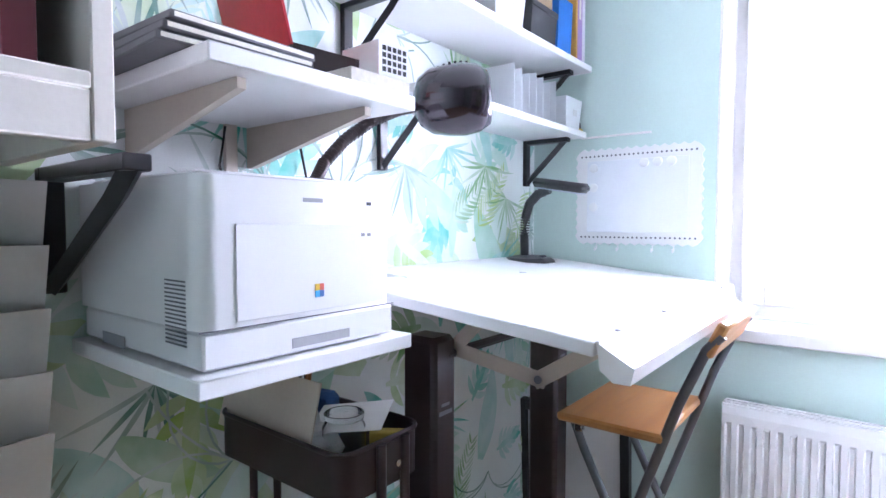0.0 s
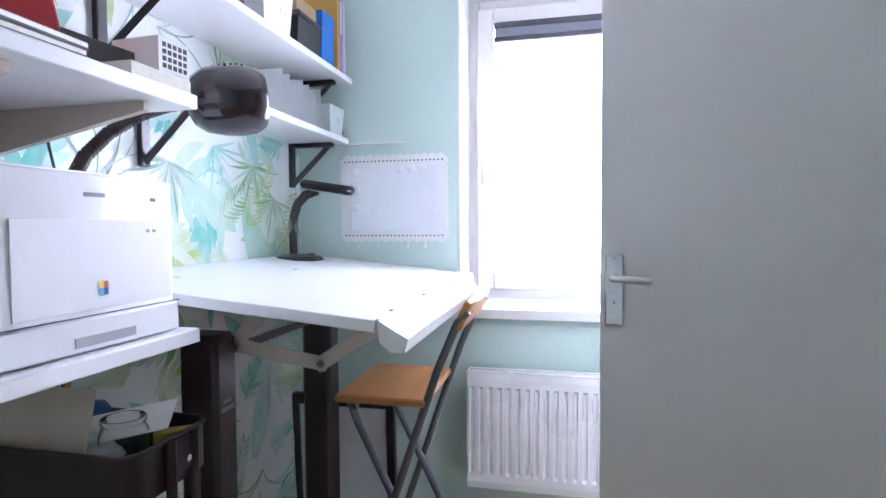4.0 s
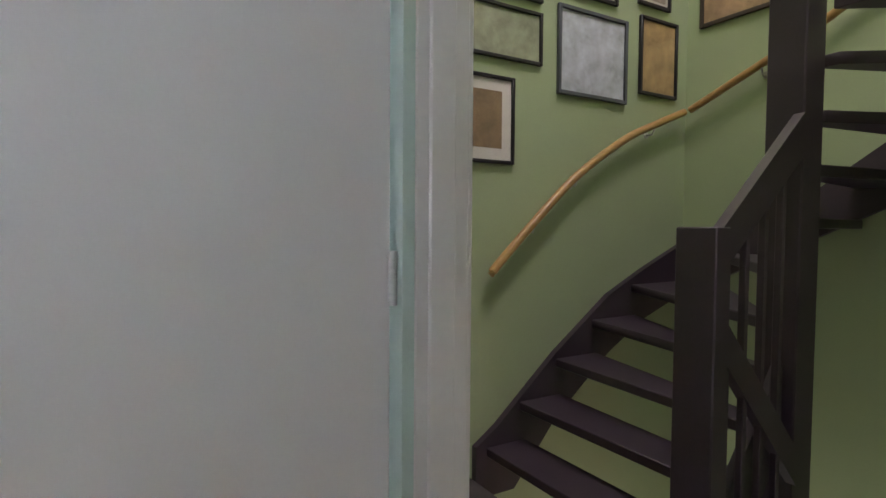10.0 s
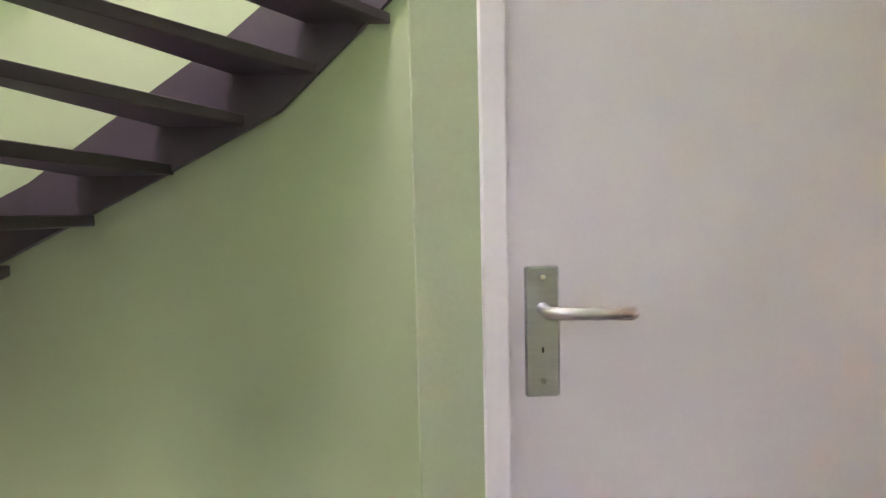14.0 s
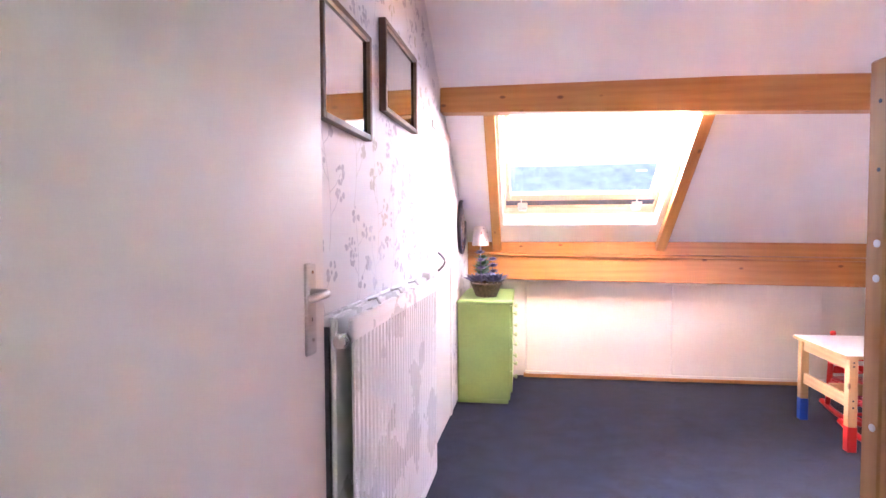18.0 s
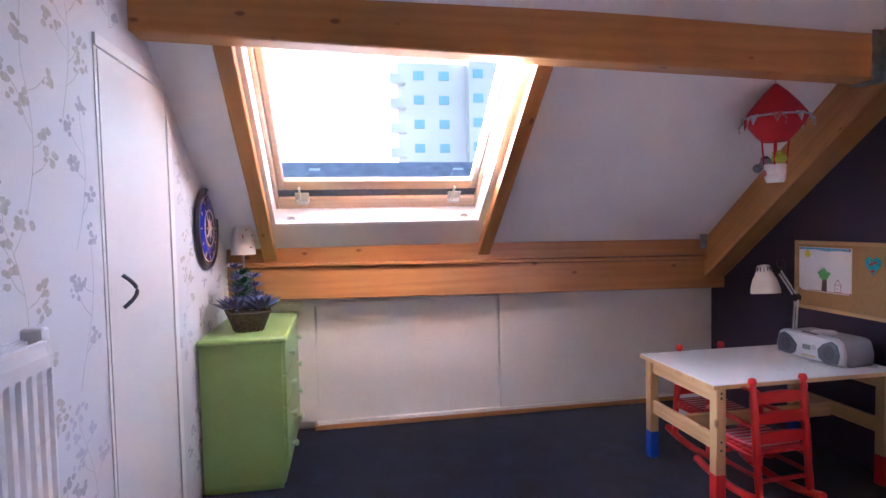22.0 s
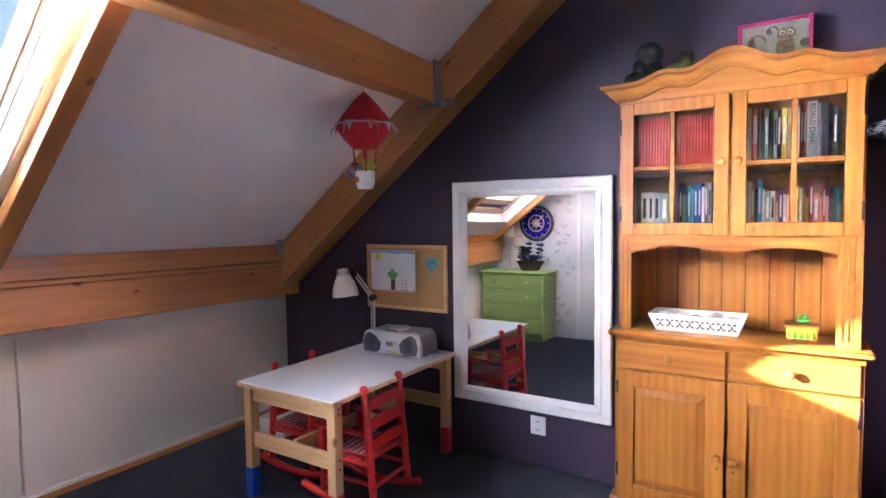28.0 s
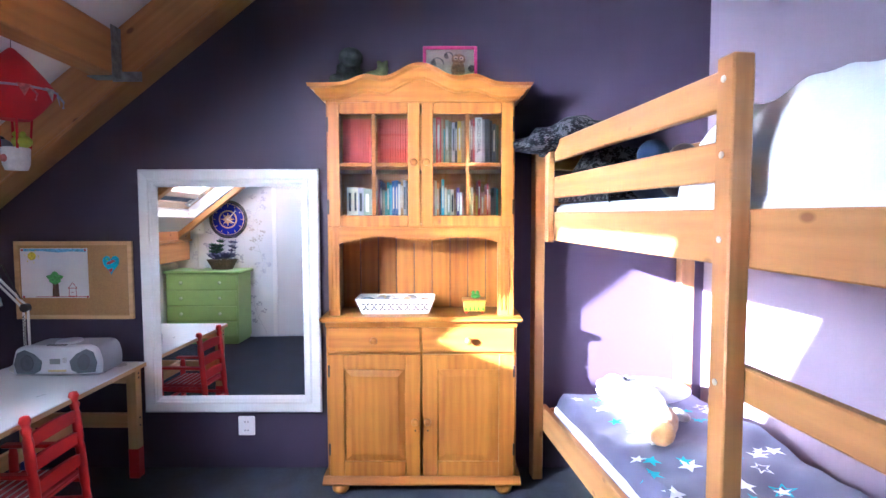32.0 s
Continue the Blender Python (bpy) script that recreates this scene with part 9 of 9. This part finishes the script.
for v in heap.verts:
    v.co *= 1.0 + 0.15 * math.sin(17 * v.co.y + 1.0) * math.cos(11 * v.co.x) + 0.10 * math.sin(37 * v.co.y + 19 * v.co.x) + 0.05 * math.sin(61 * v.co.y - 40 * v.co.z)
part("cloth", heap, LEOPARD, roll, smooth=70)
PLUSHD = material("dark_blue_plush", (0.006, 0.014, 0.045), 0.95, vary=0.15, scale=30, fine=400, bump=0.3)
for at, mt, lab, sc in (((0.66, 0.22, 1.212), PLUSHD, "dark blue plush toy on the upper bunk", 1.0), ((0.80, 0.24, 1.212), DARKBROWN, "dark brown plush toy on the upper bunk", 0.85), ((0.93, 0.30, 1.212), PLUSHR, "red-brown plush toy on the upper bunk", 0.85), ((1.02, 0.52, 1.212), PLUSHB, "dark plush toy on the upper bunk", 0.75)):
    ob = solid("plush_toy", join(join(ball(0.075 * sc, (0, 0, 0.062 * sc), 16, (1.2, 1, 0.85)), ball(0.05 * sc, (0.05, -0.03, 0.14 * sc), 14)), join(ball(0.025, (0.07, -0.07, 0.05), 10, (1, 1.5, 0.8)), ball(0.022, (-0.06, -0.07, 0.05), 10, (1, 1.5, 0.8)))), mt, lab, "plush toy", group="bed toys", smooth=70)
    ob.matrix_basis = BM @ Matrix.Translation(at)

# ---- balloon mobile ----
CLOTHRED = material("red_cloth", (0.50, 0.012, 0.018), 0.8, vary=0.12, scale=12, fine=200, bump=0.2)
mob = thing("balloon_mobile", "red cloth hot-air balloon mobile with bunting and a basket", "mobile", (-0.60, -3.93, 1.33))
part("cord", tube([(0, 0, 0.425), (0, 0, 0.50), (0.0, 0.005, 0.52)], 0.0015, 5), BLACK, mob)
NS, ring = 6, []
bm = bmesh.new()
prof = [(0.008, 0.428), (0.050, 0.388), (0.098, 0.330), (0.126, 0.290), (0.130, 0.276), (0.118, 0.255), (0.085, 0.212), (0.052, 0.178), (0.0, 0.176)]
for r, z in prof:
    if r == 0:
        ring.append([bm.verts.new((0, 0, z))])
    else:
        ring.append([bm.verts.new((r * (1.0 if k % 4 == 0 else 0.955) * math.cos(k * math.tau / 24), r * (1.0 if k % 4 == 0 else 0.955) * math.sin(k * math.tau / 24), z)) for k in range(24)])
for p, q in zip(ring, ring[1:]):
    for k in range(24):
        j = (k + 1) % 24
        bm.faces.new((p[k], p[j], q[j], q[k]) if len(q) > 1 else (p[k], p[j], q[0]))
bm.faces.new(ring[0][::-1])
bmesh.ops.recalc_face_normals(bm, faces=bm.faces[:])
part("envelope", bm, CLOTHRED, mob, "sewn red cloth envelope", smooth=35)
BUNT = [material("bunting_grey", (0.42, 0.44, 0.50), 0.85, vary=0.2, scale=80), material("bunting_red", (0.52, 0.16, 0.15), 0.85, vary=0.3, scale=80), material("bunting_stripe", (0.55, 0.52, 0.46), 0.85, vary=0.3, scale=80)]
for k in range(9):
    t = k * math.tau / 9 + 0.2
    c, s = math.cos(t), math.sin(t)
    part("pennant", bm_from([(0.131 * c - 0.021 * s, 0.131 * s + 0.021 * c, 0.287), (0.131 * c + 0.021 * s, 0.131 * s - 0.021 * c, 0.287), (0.138 * c, 0.138 * s, 0.244), (0.129 * c - 0.021 * s, 0.129 * s + 0.021 * c, 0.287), (0.129 * c + 0.021 * s, 0.129 * s - 0.021 * c, 0.287), (0.136 * c, 0.136 * s, 0.244)], [(0, 1, 2), (5, 4, 3), (0, 3, 4, 1), (1, 4, 5, 2), (2, 5, 3, 0)]), BUNT[k % 3], mob, smooth=None)
for k in range(6):
    t = k * math.tau / 6
    part("ribbon", tube([(0.13 * math.cos(t), 0.13 * math.sin(t), 0.278), (0.148 * math.cos(t + 0.08), 0.148 * math.sin(t + 0.08), 0.255), (0.146 * math.cos(t + 0.05), 0.146 * math.sin(t + 0.05), 0.232)], 0.004, 5), BUNT[2 - k % 3], mob)
part("band", lathe([(0.131, 0.284), (0.133, 0.280), (0.131, 0.276)], 24), BUNT[0], mob)
for x, y in ((-0.03, -0.03), (0.03, -0.03), (0.03, 0.03), (-0.03, 0.03)):
    part("strap", tube([(x * 1.2, y * 1.2, 0.180), (x, y, 0.075)], 0.004, 6), CLOTHRED, mob)
LINEN = material("linen_white", (0.72, 0.69, 0.66), 0.9, vary=0.08, scale=60)
part("basket", lathe([(0.0, 0.0), (0.034, 0.0), (0.041, 0.02), (0.044, 0.078), (0.040, 0.080), (0.036, 0.025), (0.0, 0.02)], 20), LINEN, mob, "white cloth basket", smooth=50)
part("heart_patch", moved(ball(0.014, (0, 0, 0), 12, (0.25, 1, 1)), Matrix.Translation((0.041, -0.012, 0.04))), BUNT[1], mob, smooth=60)
part("soft_figure", join(ball(0.030, (0.005, 0.028, 0.100), 14, (1, 1.1, 0.8)), join(ball(0.010, (0.018, 0.015, 0.125), 8), ball(0.010, (0.018, 0.042, 0.125), 8))), material("lime_felt", (0.42, 0.48, 0.05), 0.9, vary=0.1), mob, "lime green soft figure", smooth=60)
part("soft_figure", join(ball(0.030, (0.0, -0.05, 0.085), 14, (0.9, 1.2, 0.9)), join(ball(0.020, (0.015, -0.088, 0.070), 10), ball(0.022, (0.0, -0.02, 0.062), 10, (1, 1.5, 0.8)))), material("grey_felt", (0.30, 0.31, 0.35), 0.9, vary=0.15), mob, "grey soft figure", smooth=60)
part("soft_ear", ball(0.018, (0.0, -0.060, 0.110), 10, (0.7, 1.3, 0.7)), BLACK, mob, smooth=60)


# soft toys: their limbs run into one another
for ob in [o for o in bpy.data.objects if o.name.startswith("plush_toy")]:
    soft = ob.modifiers.new("sewn", "REMESH")
    soft.mode, soft.voxel_size, soft.use_smooth_shade = "VOXEL", 0.007, True
